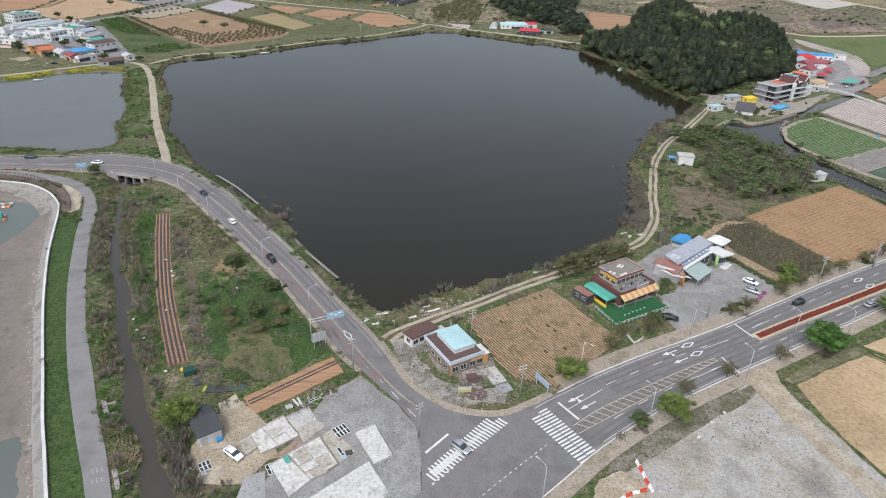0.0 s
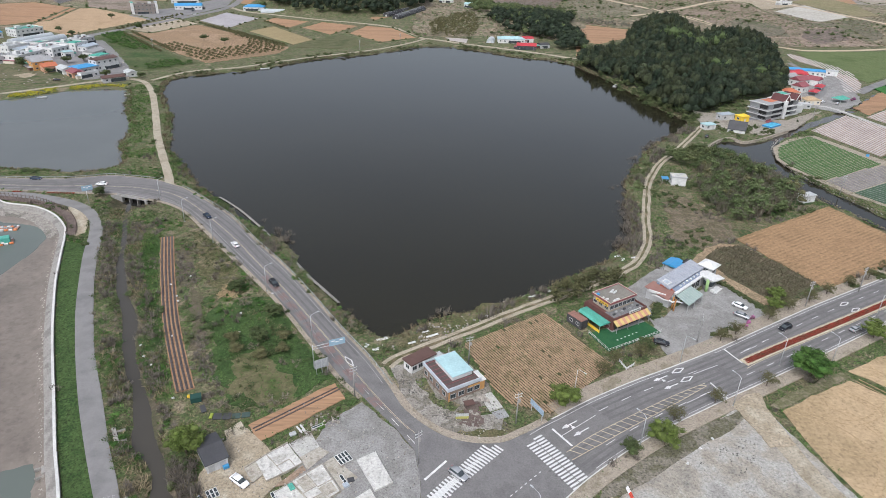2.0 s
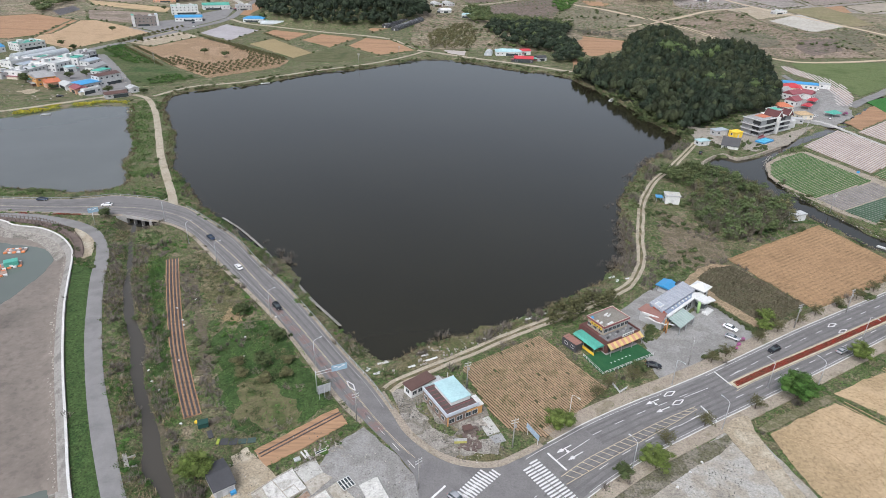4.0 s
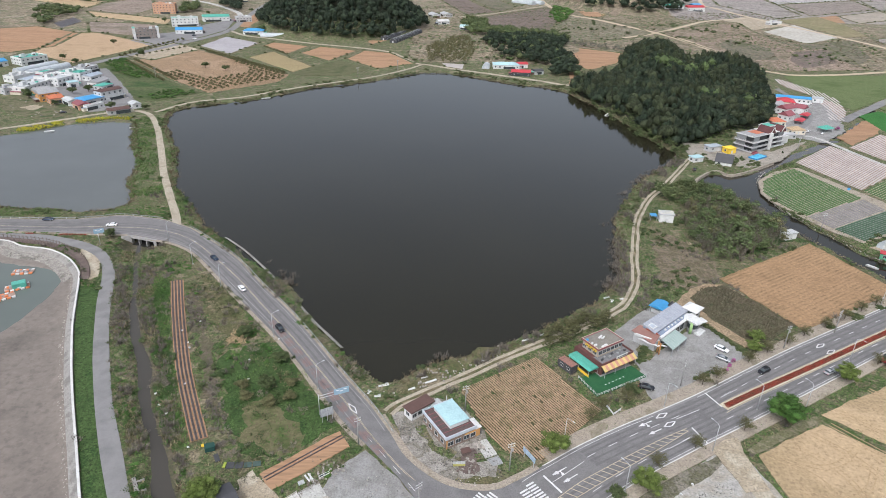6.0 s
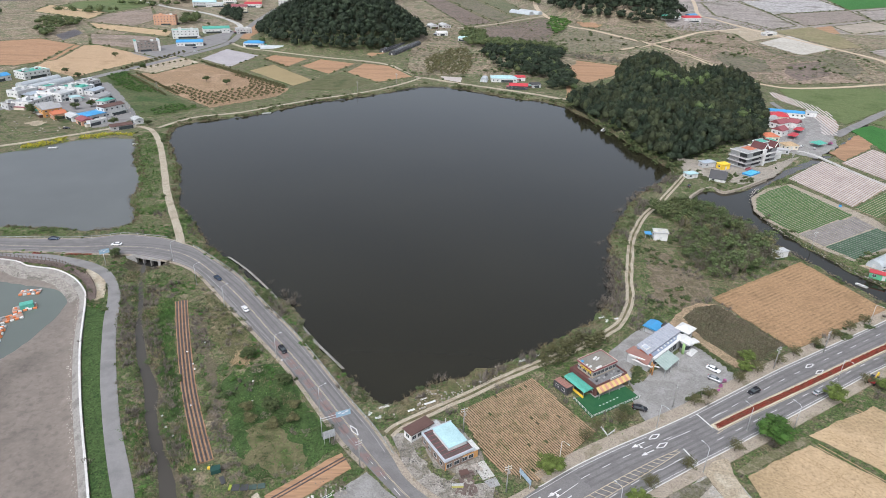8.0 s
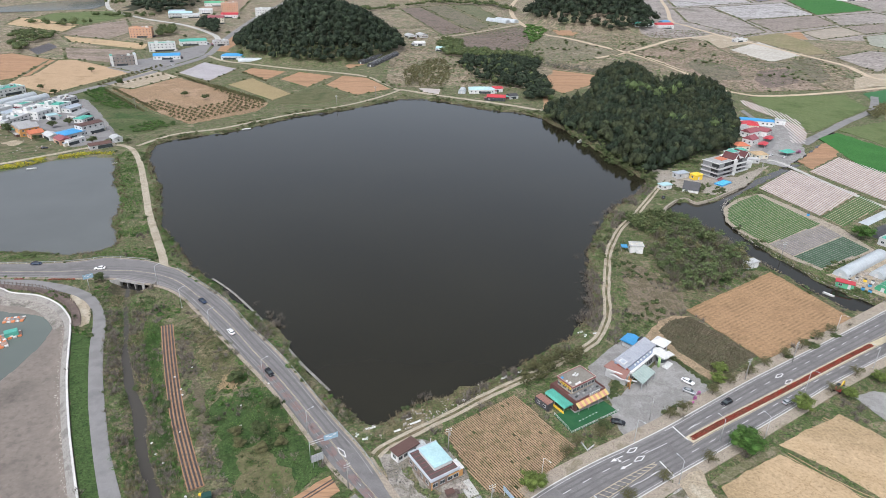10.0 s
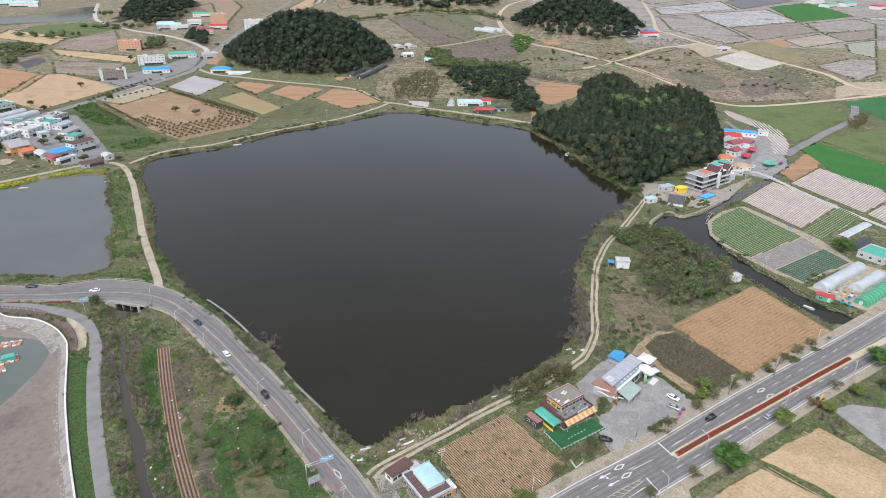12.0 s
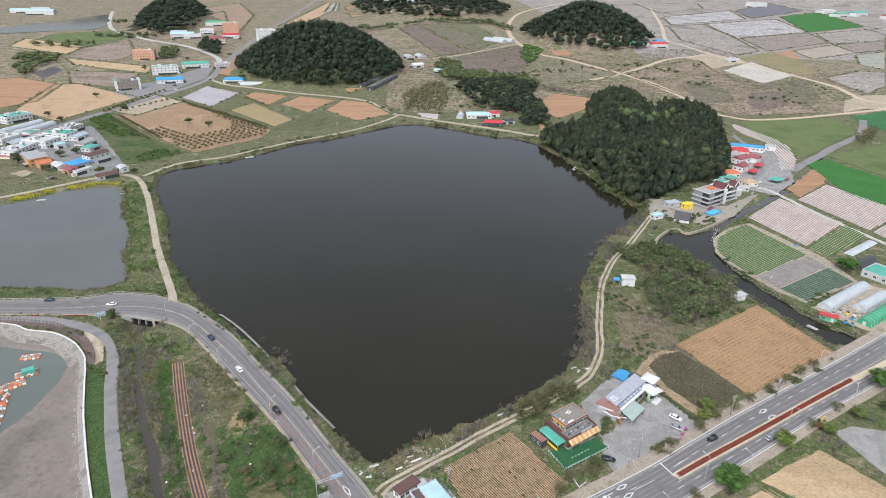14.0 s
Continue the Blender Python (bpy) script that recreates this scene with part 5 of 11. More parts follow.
woods("pine_woods", in_hill(5, 0.95), (-190, 310, 1660, 2140), 17.0, 21.0, 13.0, FAR_PINES, M_PINE, "dark woods on a distant ridge", 5)
FARM_TREES = [(50, 770), (120, 785), (150, 765), (135, 700), (142, 640), (128, 580), (106, 585), (108, 632), (92, 640), (75, 665), (60, 700)]
TREE_BELT = [(33, 915), (45, 979), (69, 953), (71, 878), (107, 857), (144, 845), (161, 796), (152, 766), (120, 787), (77, 786), (44, 816)]
woods("mixed_wood", in_poly(FARM_TREES, 0.72), (40, 160, 570, 800), 6.0, 8.4, 8.0, FAR_PINES, M_PINE, "dark mixed trees behind the farm", 6)
woods("mixed_wood", in_poly(FARM_TREES + TREE_BELT[:2], 0.3, 27), (30, 165, 570, 990), 7.0, 8.0, 7.0, FAR_PINES, M_BUSH, "greener trees behind the farm", 17)
woods("mixed_wood", in_poly(TREE_BELT, 0.8, 29), (25, 170, 760, 985), 7.0, 9.0, 8.0, FAR_PINES, M_BUSH, "belt of dark green trees across the slope", 26)
woods("bare_wood", in_poly([(-12, 696), (0, 755), (35, 774), (41, 706), (34, 648), (16, 635), (-7, 635)], 1.0), (-20, 50, 625, 780), 6.0, 7.0, 6.5, FUZZ_TALL, M_OLIVEBUSH, "tall olive-brown bamboo thicket behind the farm", 16)
woods("field_hedge", in_poly([(-576, 974), (-560, 1004), (-519, 978), (-497, 926), (-509, 892), (-477, 816), (-492, 815), (-530, 880)], 0.85, 31), (-590, -470, 800, 1010), 9.0, 11.0, 7.0, FAR_PINES, M_BUSH, "overgrown hedge between far fields", 27)
woods("field_hedge", in_poly([(-374, 974), (-392, 1050), (-375, 1065), (-350, 987)], 0.9, 32), (-400, -340, 960, 1070), 7.0, 9.0, 8.0, FAR_PINES, M_BUSH, "trees behind the peach apartment block", 28)
woods("field_hedge", in_poly([(-348, 1079), (-366, 1189), (-328, 1137), (-296, 1007), (-317, 1030)], 0.9, 33), (-370, -290, 1000, 1195), 8.0, 11.0, 9.0, FAR_PINES, M_PINE, "dark trees beside the far lane", 29)
woods("field_hedge", in_poly([(172, 1015), (206, 1192), (230, 1120), (180, 955)], 0.8, 34), (160, 235, 950, 1195), 9.0, 9.0, 5.0, FAR_PINES, M_LEAF, "green bushes beside the sandy lane", 30)
woods("field_hedge", in_poly([(-120, 1400), (-20, 1500), (60, 1620), (190, 1620), (230, 1420), (214, 1400), (190, 1560), (60, 1585), (-30, 1470), (-90, 1380)], 0.9, 35), (-130, 240, 1370, 1630), 13.0, 15.0, 9.0, FAR_PINES, M_BUSH, "green hedge above the terraces", 31)
woods("field_hedge", in_poly([(400, 520), (413, 548), (439, 570), (454, 577), (423, 534)], 1.0, 36), (395, 460, 515, 580), 5.0, 7.0, 5.0, FUZZ_TALL, M_OLIVEBUSH, "brown leafless bushes beside the ditch", 32)
woods("field_hedge", in_poly([(150, 768), (210, 724), (216, 734), (160, 780)], 0.9, 37), (145, 220, 720, 785), 5.5, 7.0, 5.0, FUZZ_TALL, leaf_mat("grey_bare_trees", (0.12, 0.115, 0.09), (0.16, 0.15, 0.12)), "bare grey trees above the orange field", 33)
HEDGE = [(136, 303), (144, 303), (150, 283), (156.5, 258), (149, 241), (127, 226), (114.7, 221.5), (109, 241.5), (114, 268), (126, 292)]
woods("thicket", in_poly(HEDGE, 0.62, 5), (100, 165, 215, 310), 3.8, 6.2, 5.6, FINE, leaf_mat("thicket_leaves", (0.062, 0.09, 0.034), (0.095, 0.118, 0.05), 0.2), "dense dull green thicket beside the canal", 7)
woods("thicket", in_poly(HEDGE, 0.55, 9), (100, 165, 215, 310), 3.8, 5.6, 5.0, FUZZ, leaf_mat("grey_green_twigs", (0.095, 0.094, 0.068), (0.135, 0.128, 0.095)), "bare grey shrubs among the thicket", 8)
woods("roadside_bushes", in_poly([(33, 158), (34, 168), (47, 177), (58, 181), (56, 174), (48, 168), (40, 161)], 1.2), (28, 62, 154, 184), 2.8, 4.8, 4.2, FINE, mat("grey_olive_leaves", [(0.06, 0.064, 0.028), (0.095, 0.09, 0.042)], 0.12, 1.5, rough=0.75, bump=0.0, contrast=0.25, spec=0.2, island=0.35), "olive-brown leafing trees on the bank", 9)
woods("thicket", in_poly(HEDGE, 0.6, 14), (100, 165, 215, 310), 3.4, 4.2, 4.0, TWIGS, leaf_mat("thicket_twigs", (0.1, 0.088, 0.066), (0.15, 0.132, 0.1)), "grey-brown leafless stems among the thicket", 24)
woods("thicket", in_poly(HEDGE, 0.4, 13), (100, 165, 215, 310), 5.0, 5.4, 5.6, FINE, M_OLIVEBUSH, "olive-brown leafing shrubs among the thicket", 19)
woods("thicket", in_poly([(128, 228), (148, 240.5), (153, 250), (144, 250), (130, 238), (120, 230)], 0.6, 16), (118, 155, 226, 252), 2.4, 3.4, 2.4, FINE, M_LEAF, "fresh green shrubs along the thicket edge", 21)
woods("thicket", in_poly([(118, 292), (132, 300), (146, 276), (148, 262), (136, 262), (126, 274)], 0.5, 18), (112, 152, 258, 304), 5.2, 7.4, 7.6, FINE, M_BUSH, "taller dark green trees among the thicket", 22)
woods("thicket", in_poly([(112, 300), (134, 304), (140, 290), (122, 282), (110, 286)], 1.0, 15), (105, 145, 278, 308), 4.0, 7.0, 6.0, FINE, M_BUSH, "tall dark green shrubs near the canal mouth", 20)
SHORE_E = [(146, 366), (142, 385), (136, 405), (133, 430), (124, 474), (112, 520)]
woods("shore_trees", lambda x, y: (from_line(x, y, SHORE_E) < 5) & (grain(x, y, 9, 81) > 0.4), (100, 155, 360, 530), 5.0, 6.5, 5.0, FINE, M_BUSH, "lighter green bushes at the foot of the pine hill", 21, 0.5)
woods("meadow_shrubs", in_poly([(-310, 600), (-302, 626), (-256, 562), (-235, 538), (-258, 540), (-285, 565)], 0.9, 83), (-315, -230, 535, 630), 4.2, 5.5, 2.4, FINE, M_LEAF, "fresh green shrubs over the meadow", 22, 0.4)
woods("meadow_shrubs", in_poly([(-208, 464), (-186, 490), (-204, 502), (-226, 470)], 0.8, 85), (-230, -180, 460, 505), 4.2, 5.0, 2.4, FINE, M_LEAF, "fresh green shrubs near the shore path", 23, 0.4)

# ---- sea wall, revetment, boardwalk ----
M_REVET = mat("stained_revetment_concrete", [(0.25, 0.235, 0.218), (0.3, 0.285, 0.265), (0.2, 0.188, 0.174)], 0.25, 2.5, bump=0.3, contrast=0.2)
M_COPING = mat("pale_coping_concrete", [(0.5, 0.49, 0.47), (0.58, 0.57, 0.55)], 0.3, 3.0, bump=0.15, contrast=0.12)
M_DECK = mat("brown_deck_boards", [(0.12, 0.09, 0.08), (0.16, 0.125, 0.11)], 0.5, 4.0, bump=0.3, contrast=0.3)
M_STEEL = mat("galvanised_steel", [(0.45, 0.46, 0.47), (0.55, 0.56, 0.57)], 1.0, 6.0, rough=0.45, metal=0.6, bump=0.05, contrast=0.1)
M_POLE = mat("grey_pole_concrete", [(0.26, 0.25, 0.24), (0.33, 0.32, 0.31)], 1.0, 6.0, bump=0.1)


def sweep(name, line, profile, material, smooth=False):
    """A profile of (sideways to the left, height) carried along a line."""
    v, f, k, m = [], [], len(line), len(profile)
    for i, (x, y) in enumerate(line):
        a, b = line[max(i - 1, 0)], line[min(i + 1, k - 1)]
        d = Vector((b[0] - a[0], b[1] - a[1])).normalized()
        v += [(x - d.y * s, y + d.x * s, z) for s, z in profile]
        if i:
            o = i * m
            f += [(o - m + j, o - m + j + 1, o + j + 1, o + j) for j in range(m - 1)]
    return mesh_of(name, v, f, material, smooth)


WALL_IN = WALL[:-2]
DAM_EDGE = spline([(-90.5, 238), (-88.1, 235.8), (-79.8, 227), (-71.5, 216.7), (-63.8, 206.4), (-56.1, 195.3), (-49.3, 185.4), (-42.6, 175.4), (-37.8, 169.1), (-34.4, 164.7), (-31, 160.2)], 4)
tagged(new("bank_revetment", sweep("bank_revetment", DAM_EDGE, [(-0.7, 0.3), (-0.3, 0.36), (0.3, 0.15), (0.9, -0.5)], M_REVET)), "narrow stone edging of the dam along the water", "revetment", "", "structure")
sea_wall = tagged(new("sea_wall", sweep("sea_wall", WALL_IN, [(0.3, 0.4), (0.3, 1.7), (-0.3, 1.7), (-0.3, 0.4)], M_COPING)), "pale concrete sea wall along the mudflat", "wall", "", "structure")
part("stone_apron", sweep("stone_apron", [p for p in WALL_IN if p[0] < -134], [(-2.3, 0.1), (-4.2, -0.5), (-6.0, -1.1), (-6.4, -1.7)], mat("rough_grey_stone_apron", [(0.2, 0.185, 0.165), (0.27, 0.25, 0.225), (0.15, 0.138, 0.12)], 0.3, 2.5, bump=0.7, contrast=0.35, specks=(1.6, 0.4))), sea_wall, "rough grey stone apron")
part("revetment", sweep("revetment", WALL_IN, [(-0.28, 1.45), (-0.85, 1.45), (-0.9, 1.1), (-1.4, 1.1), (-1.45, 0.7), (-1.9, 0.68), (-1.95, 0.3), (-2.3, 0.28), (-2.4, -0.5)], M_REVET), sea_wall, "stepped grey revetment slope")
M_RUBBLE = mat("pale_rubble", [(0.25, 0.225, 0.195), (0.36, 0.33, 0.295)], 0.6, 3.0, bump=0.4, contrast=0.3, island=0.3)
rnd = random.Random(4)


def stones(name, places, material):
    v, f = [], []
    for x, y, z, s in places:
        o = len(v)
        for i in range(8):
            sx, sy, sz = (1 if i & 1 else -1), (1 if i & 2 else -1), (1 if i & 4 else -1)
            v.append((x + s * sx * rnd.uniform(0.3, 0.6), y + s * sy * rnd.uniform(0.3, 0.6), z + s * sz * rnd.uniform(0.2, 0.4)))
        f += [tuple(o + j for j in q) for q in ((0, 2, 3, 1), (4, 5, 7, 6), (0, 1, 5, 4), (1, 3, 7, 5), (3, 2, 6, 7), (2, 0, 4, 6))]
    return mesh_of(name, v, f, material)


foot = []
for x, y, a in along(WALL_IN, 0.55, 60):
    s = -2.5 - abs(rnd.gauss(0, 0.7))
    px, py = x - math.sin(a) * s, y + math.cos(a) * s
    foot.append((px, py, float(height(np.array([px]), np.array([py]))[0]), rnd.uniform(0.1, 0.4)))
tagged(new("shore_rubble", stones("shore_rubble", foot, M_RUBBLE)), "pale stones at the foot of the sea wall", "rubble", "", "stuff")
DECK = spline([(-205, 234.8), (-172, 230.0), (-157.2, 226.6), (-143.6, 218.2), (-136.4, 210.6), (-132.4, 204.0), (-130.5, 199)], 5)
boardwalk = tagged(new("boardwalk"), "brown plank walkway with a row of dark posts", "boardwalk")
part("deck", ribbon_mesh("deck", DECK, 3.0, LAND + 0.25, M_DECK, 0.3), boardwalk)
post_mesh = boxes("post", [(0, 0, 0.75, 0.16, 0.16, 1.5), (0, 0, 1.52, 0.22, 0.22, 0.08)], M_DECK)
for side in (1.4, -1.4):
    for x, y, a in along(offset(DECK, side), 1.8):
        part("post", post_mesh, boardwalk, at=(x, y, LAND + 0.2))
    part("rail", sweep("rail", offset(DECK, side), [(0.04, LAND + 1.2), (0.04, LAND + 1.32), (-0.04, LAND + 1.32), (-0.04, LAND + 1.2)], M_DECK), boardwalk)

# ---- culvert under the dam road ----
# near-black colour carries the shade inside the openings
M_DARK = mat("concrete_painted_shade", [(0.011, 0.011, 0.01), (0.018, 0.017, 0.016)], 0.5, 3.0)
culvert = thing("culvert_bridge", -123.75, 235.3, 0, -17.5, "concrete culvert bridge with three dark openings", "bridge", kind="structure")
part("beam", boxes("beam", [(0, -0.9, 0.72, 14.0, 1.0, 0.95), (0, -1.3, 1.32, 14.0, 0.25, 0.35)], M_POLE), culvert, "stained concrete edge beam")
for px in (-5.6, -1.9, 1.9, 5.6):
    part("pier", boxes("pier", [(px, -0.5, -1.6, 0.4, 1.4, 3.2)], M_POLE, 0.05), culvert)
part("back_wall", boxes("back_wall", [(0, 11.0, -1.4, 11.8, 0.4, 3.4), (0, 5.2, 0.1, 11.6, 11.4, 0.12), (-5.9, 5.2, -1.4, 0.2, 11.4, 3.2), (5.9, 5.2, -1.4, 0.2, 11.4, 3.2)], M_DARK), culvert)
part("channel_bed", boxes("channel_bed", [(0, 4.6, -2.75, 11.6, 12.6, 0.5)], M_DARK), culvert, "channel bed coloured near-black for the shade inside")
part("wing_wall", boxes("wing_wall", [(0, 0, -0.7, 3.6, 0.5, 3.6)], M_POLE), culvert, at=(-7.4, -2.0, 0), turn=35)
part("wing_wall", boxes("wing_wall", [(0, 0, -0.5, 2.6, 0.5, 3.0)], M_POLE), culvert, at=(6.9, -1.8, 0), turn=-35)

# ---- small sluices on the stream bank and an outlet on the sea wall ----
for x, y, turn, lab in ((-71.8, 103.4, -58, "weathered concrete sluice on the stream bank"), (-61.0, 84.6, -58, "long concrete sluice beam beside the lane")):
    t = thing("sluice", x, y, LAND, turn, lab, "sluice", "sluices", "structure")
    part("deck", boxes("deck", [(0, 0, 0.12, 5.4, 0.9, 0.3)], M_REVET, 0.05), t)
    part("wing", boxes("wing", [(-1.2, 1.3, -0.5, 0.3, 1.8, 1.2)], M_REVET, 0.05), t)
    part("wing", boxes("wing", [(1.9, 1.2, -0.6, 0.3, 1.6, 1.0)], M_REVET, 0.05), t)
    # flat dark panel in place of the shade within the mouth
    part("mouth", boxes("mouth", [(0.35, 0.5, -0.6, 2.8, 0.16, 1.0)], M_DARK), t, "near-black panel standing for the shaded sluice mouth")
    for px in (-2.0, 0.0, 2.0):
        part("gate_wheel", boxes("gate_wheel", [(px, 0, 0.4, 0.22, 0.22, 0.35)], M_DECK, 0.05), t)
outlet = thing("sea_outlet", -82.6, 94.4, -0.6, -60, "stepped concrete outlet below the sea wall", "outlet", "", "structure")
part("apron", boxes("apron", [(0, 0.4, 0.4, 2.2, 1.6, 1.0)], M_REVET, 0.05), outlet)
part("wing", boxes("wing", [(-1.3, -0.9, 0.1, 0.35, 1.8, 0.7)], M_REVET, 0.04), outlet)
part("wing", boxes("wing", [(1.4, -0.9, 0.1, 0.35, 1.8, 0.7)], M_REVET, 0.04), outlet)

# ---- guard rail on the reservoir side ----
M_DULLRAIL = mat("weathered_rail_steel", [(0.2, 0.215, 0.205), (0.28, 0.29, 0.28)], 0.5, 4.0, rough=0.6, bump=0.05, contrast=0.2)
RAIL = offset(LEFT_UP, 0.7)
part_a, part_b = [p for p in RAIL if p[0] < -121], [p for p in RAIL if p[0] > -108.5]
for line in (part_a, part_b):
    rail = tagged(new("guard_rail"), "galvanised steel guard rail beside the water", "guard rail", "guard rails")
    part("beam", sweep("beam", line, [(0.05, 1.55), (-0.03, 1.62), (0.05, 1.7), (-0.03, 1.78), (0.05, 1.85), (0.1, 1.85), (0.1, 1.55)], M_DULLRAIL), rail)
    rp = boxes("rail_post", [(0, 0, 0.4, 0.12, 0.12, 0.9)], M_STEEL)
    for x, y, a in along(line, 4.0):
        part("rail_post", rp, rail, at=(x, y, LAND))

# ---- kerbs ----
for key, line in (("kerb_1", MAIN_UP[23:]), ("kerb_2", MAIN_LO)):
    tagged(new(key, sweep(key, line, [(0.12, R - 0.1), (0.12, R + 0.13), (-0.12, R + 0.13), (-0.12, R - 0.1)], M_COPING)), "pale concrete kerb of the main road", "kerb", "", "structure")

# ---- road markings ----
TOP = R + 0.012


def bars(name, items, material, parent, label=""):
    """Thin painted bars given as ends and width, in one mesh."""
    v, f = [], []
    for (x0, y0), (x1, y1), w in items:
        d = Vector((x1 - x0, y1 - y0)).normalized()
        n = Vector((-d.y, d.x)) * w / 2
        o = len(v)
        v += [(x0 + n.x, y0 + n.y, TOP), (x1 + n.x, y1 + n.y, TOP), (x1 - n.x, y1 - n.y, TOP), (x0 - n.x, y0 - n.y, TOP)]
        f.append((o, o + 3, o + 2, o + 1))
    return tagged(part(name, mesh_of(name, v, f, material), parent, label), kind="stuff")


def line_bars(line, w, dash=0.0, gap=0.0):
    out = []
    if dash:
        for x, y, a in along(line, dash + gap):
            out.append(((x, y), (x + dash * math.cos(a), y + dash * math.sin(a)), w))
    else:
        pts = [(x, y) for x, y, a in along(line, 2.0)]
        out = [(p, q, w) for p, q in zip(pts, pts[1:])]
    return out


def cut_line(line, x0, x1):
    return [p for p in line if x0 <= p[0] <= x1]


stripe_mesh = boxes("crossing_stripe", [(0, 0, 0, 2.4, 0.46, 0.016)], M_PAINT)


def crossing(across, rows):
    """Staggered rows of stripes: each row has the ends of its outer edge, its count and the way from there to its middle."""
    cross = tagged(new("zebra_crossing"), "white staggered zebra crossing on grey asphalt", "crossing", "zebra crossings", "structure")
    u = Vector(across).normalized()
    for p0, p1, count, half in rows:
        for i in range(count):
            q = Vector(p0).lerp(Vector(p1), (i + 0.5) / count) + u * half
            part("crossing_stripe", stripe_mesh, cross, at=(q.x, q.y, TOP), turn=math.degrees(math.atan2(u.y, u.x)))


crossing((0.75, -0.66), [((-3.7, 88.2), (8.7, 102.6), 21, 1.22), ((-2.2, 85.2), (13.2, 101.1), 25, -1.22)])
crossing((0.82, 0.57), [((18.0, 102.5), (26.4, 90.0), 17, 1.22), ((21.7, 106.0), (30.0, 93.7), 17, -1.22)])
bars("edge_line", line_bars(cut_line(offset(MAIN_UP, -0.9), 19, 59), 0.11) + line_bars(cut_line(offset(MAIN_UP, -0.9), 72, 400), 0.11) + line_bars(cut_line(offset(MAIN_LO, 0.8), 31, 400), 0.11), M_PAINT, road_main)
bars("lane_dash", line_bars(cut_line(offset(MAIN_UP, -4.1), 80, 400), 0.15, 3, 5) + line_bars(cut_line(offset(MAIN_LO, 4.0), 76, 400), 0.15, 3, 5), M_PAINT, road_main)
bars("lane_dash", line_bars(cut_line(offset(MAIN_UP, -4.0), 36, 66), 0.15, 3, 4.5) + line_bars(cut_line(offset(MAIN_LO, 3.9), 34, 68), 0.15, 3, 5), M_PAINT, road_main)
bars("lane_line", [((26.5, 105.6), (35.5, 112.4), 0.14), ((58.6, 117.2), (66.2, 121.6), 0.14), ((80.2, 137.6), (86.4, 141.2), 0.14), ((64, 128.2), (72, 132.2), 0.14)], M_PAINT, road_main)
bars("stop_line", [((24.6, 107.7), (28.2, 102.5), 0.5), ((76.4, 139.4), (78.9, 133.4), 0.45), ((67.3, 125.0), (69.6, 118.3), 0.45), ((-4.0, 92.4), (0.5, 97.6), 0.5)], M_PAINT, road_main)
hatch_top = [(26.6, 100.6), (33.1, 105.7), (40.2, 110.2), (49.6, 115.9), (57.9, 120.7), (67.2, 125.4)]
hatch_bot = [(27.4, 98.4), (34.2, 102.9), (41.7, 107.9), (50.3, 113.4), (58.8, 118.9), (67.2, 124.6)]
ht, hb = along(spline(hatch_top, 6), 2.05, 1.0), along(spline(hatch_bot, 6), 2.05, 1.0)
bars("hatching", line_bars(spline(hatch_top, 6), 0.16) + line_bars(spline(hatch_bot, 6), 0.16) + [((a[0], a[1]), (b[0], b[1]), 0.2) for a, b in zip(ht, hb[1:])], M_YELLOW, road_main)
bars("guide_dash", line_bars(spline([(-2, 74), (6.2, 81.9), (9.6, 85.2), (16.8, 91.9), (20.4, 95.2)], 5), 0.16, 0.7, 0.8), M_PAINT, road_main)
bars("guide_dash", [((-2.6 + 0.9 * i, 84.6 + 0.95 * i), (-2.2 + 0.9 * i, 85.0 + 0.95 * i), 0.4) for i in range(5)], M_PAINT, road_main)
for x, y in ((60.6, 129.6), (61.7, 126.2), (123.6, 163.9), (125.2, 160.6)):
    d, n = Vector((0.86, 0.5)), Vector((-0.5, 0.86))
    c = Vector((x, y))
    k = [c + d * 2.2, c + n * 0.75, c - d * 2.2, c - n * 0.75]
    bars("diamond", [(tuple(p), tuple(q), 0.3) for p, q in zip(k, k[1:] + k[:1])], M_PAINT, road_main)
c, d, n = Vector((-24.3, 130.9)), Vector((-0.57, 0.82)), Vector((0.82, 0.57))
k = [c + d * 2.4, c + n * 0.7, c - d * 2.4, c - n * 0.7]
bars("diamond", [(tuple(p), tuple(q), 0.28) for p, q in zip(k, k[1:] + k[:1])], M_PAINT, road_left)


def arrow(x, y, turn, bent):
    u, n = Vector((math.cos(radians(turn)), math.sin(radians(turn)))), Vector((-math.sin(radians(turn)), math.cos(radians(turn))))
    c = Vector((x, y))
    items = [(tuple(c - u * 2.2), tuple(c + u * 1.0), 0.3), (tuple(c + u * 0.6), tuple(c + u * 1.4), 0.95), (tuple(c + u * 1.4), tuple(c + u * 1.9), 0.6), (tuple(c + u * 1.9), tuple(c + u * 2.4), 0.3)]
    if bent:
        items += [(tuple(c), tuple(c + n * 1.0), 0.3), (tuple(c + n * 0.8), tuple(c + n * 1.4 + u * 0.1), 0.8)]
    bars("arrow", items, M_PAINT, road_main)


LANE_TOP = LAND + 0.115
for k in range(6):
    cx, cy = -66.3 + 0.75 * (k % 3) + 1.1 * (k // 3), 86.3 + 0.3 * (k % 3) - 2.4 * (k // 3)
    tagged(part("letter_bar", boxes("letter_bar", [(0, 0, 0, 0.14, 1.3, 0.012), (0.22, 0.3, 0, 0.3, 0.14, 0.012), (0.22, -0.4, 0, 0.3, 0.14, 0.012)], mat("worn_lane_paint", [(0.27, 0.265, 0.26), (0.34, 0.335, 0.33)], 2.0, 6.0)), road_side, "worn white painted bar", (cx, cy, LANE_TOP), 30))
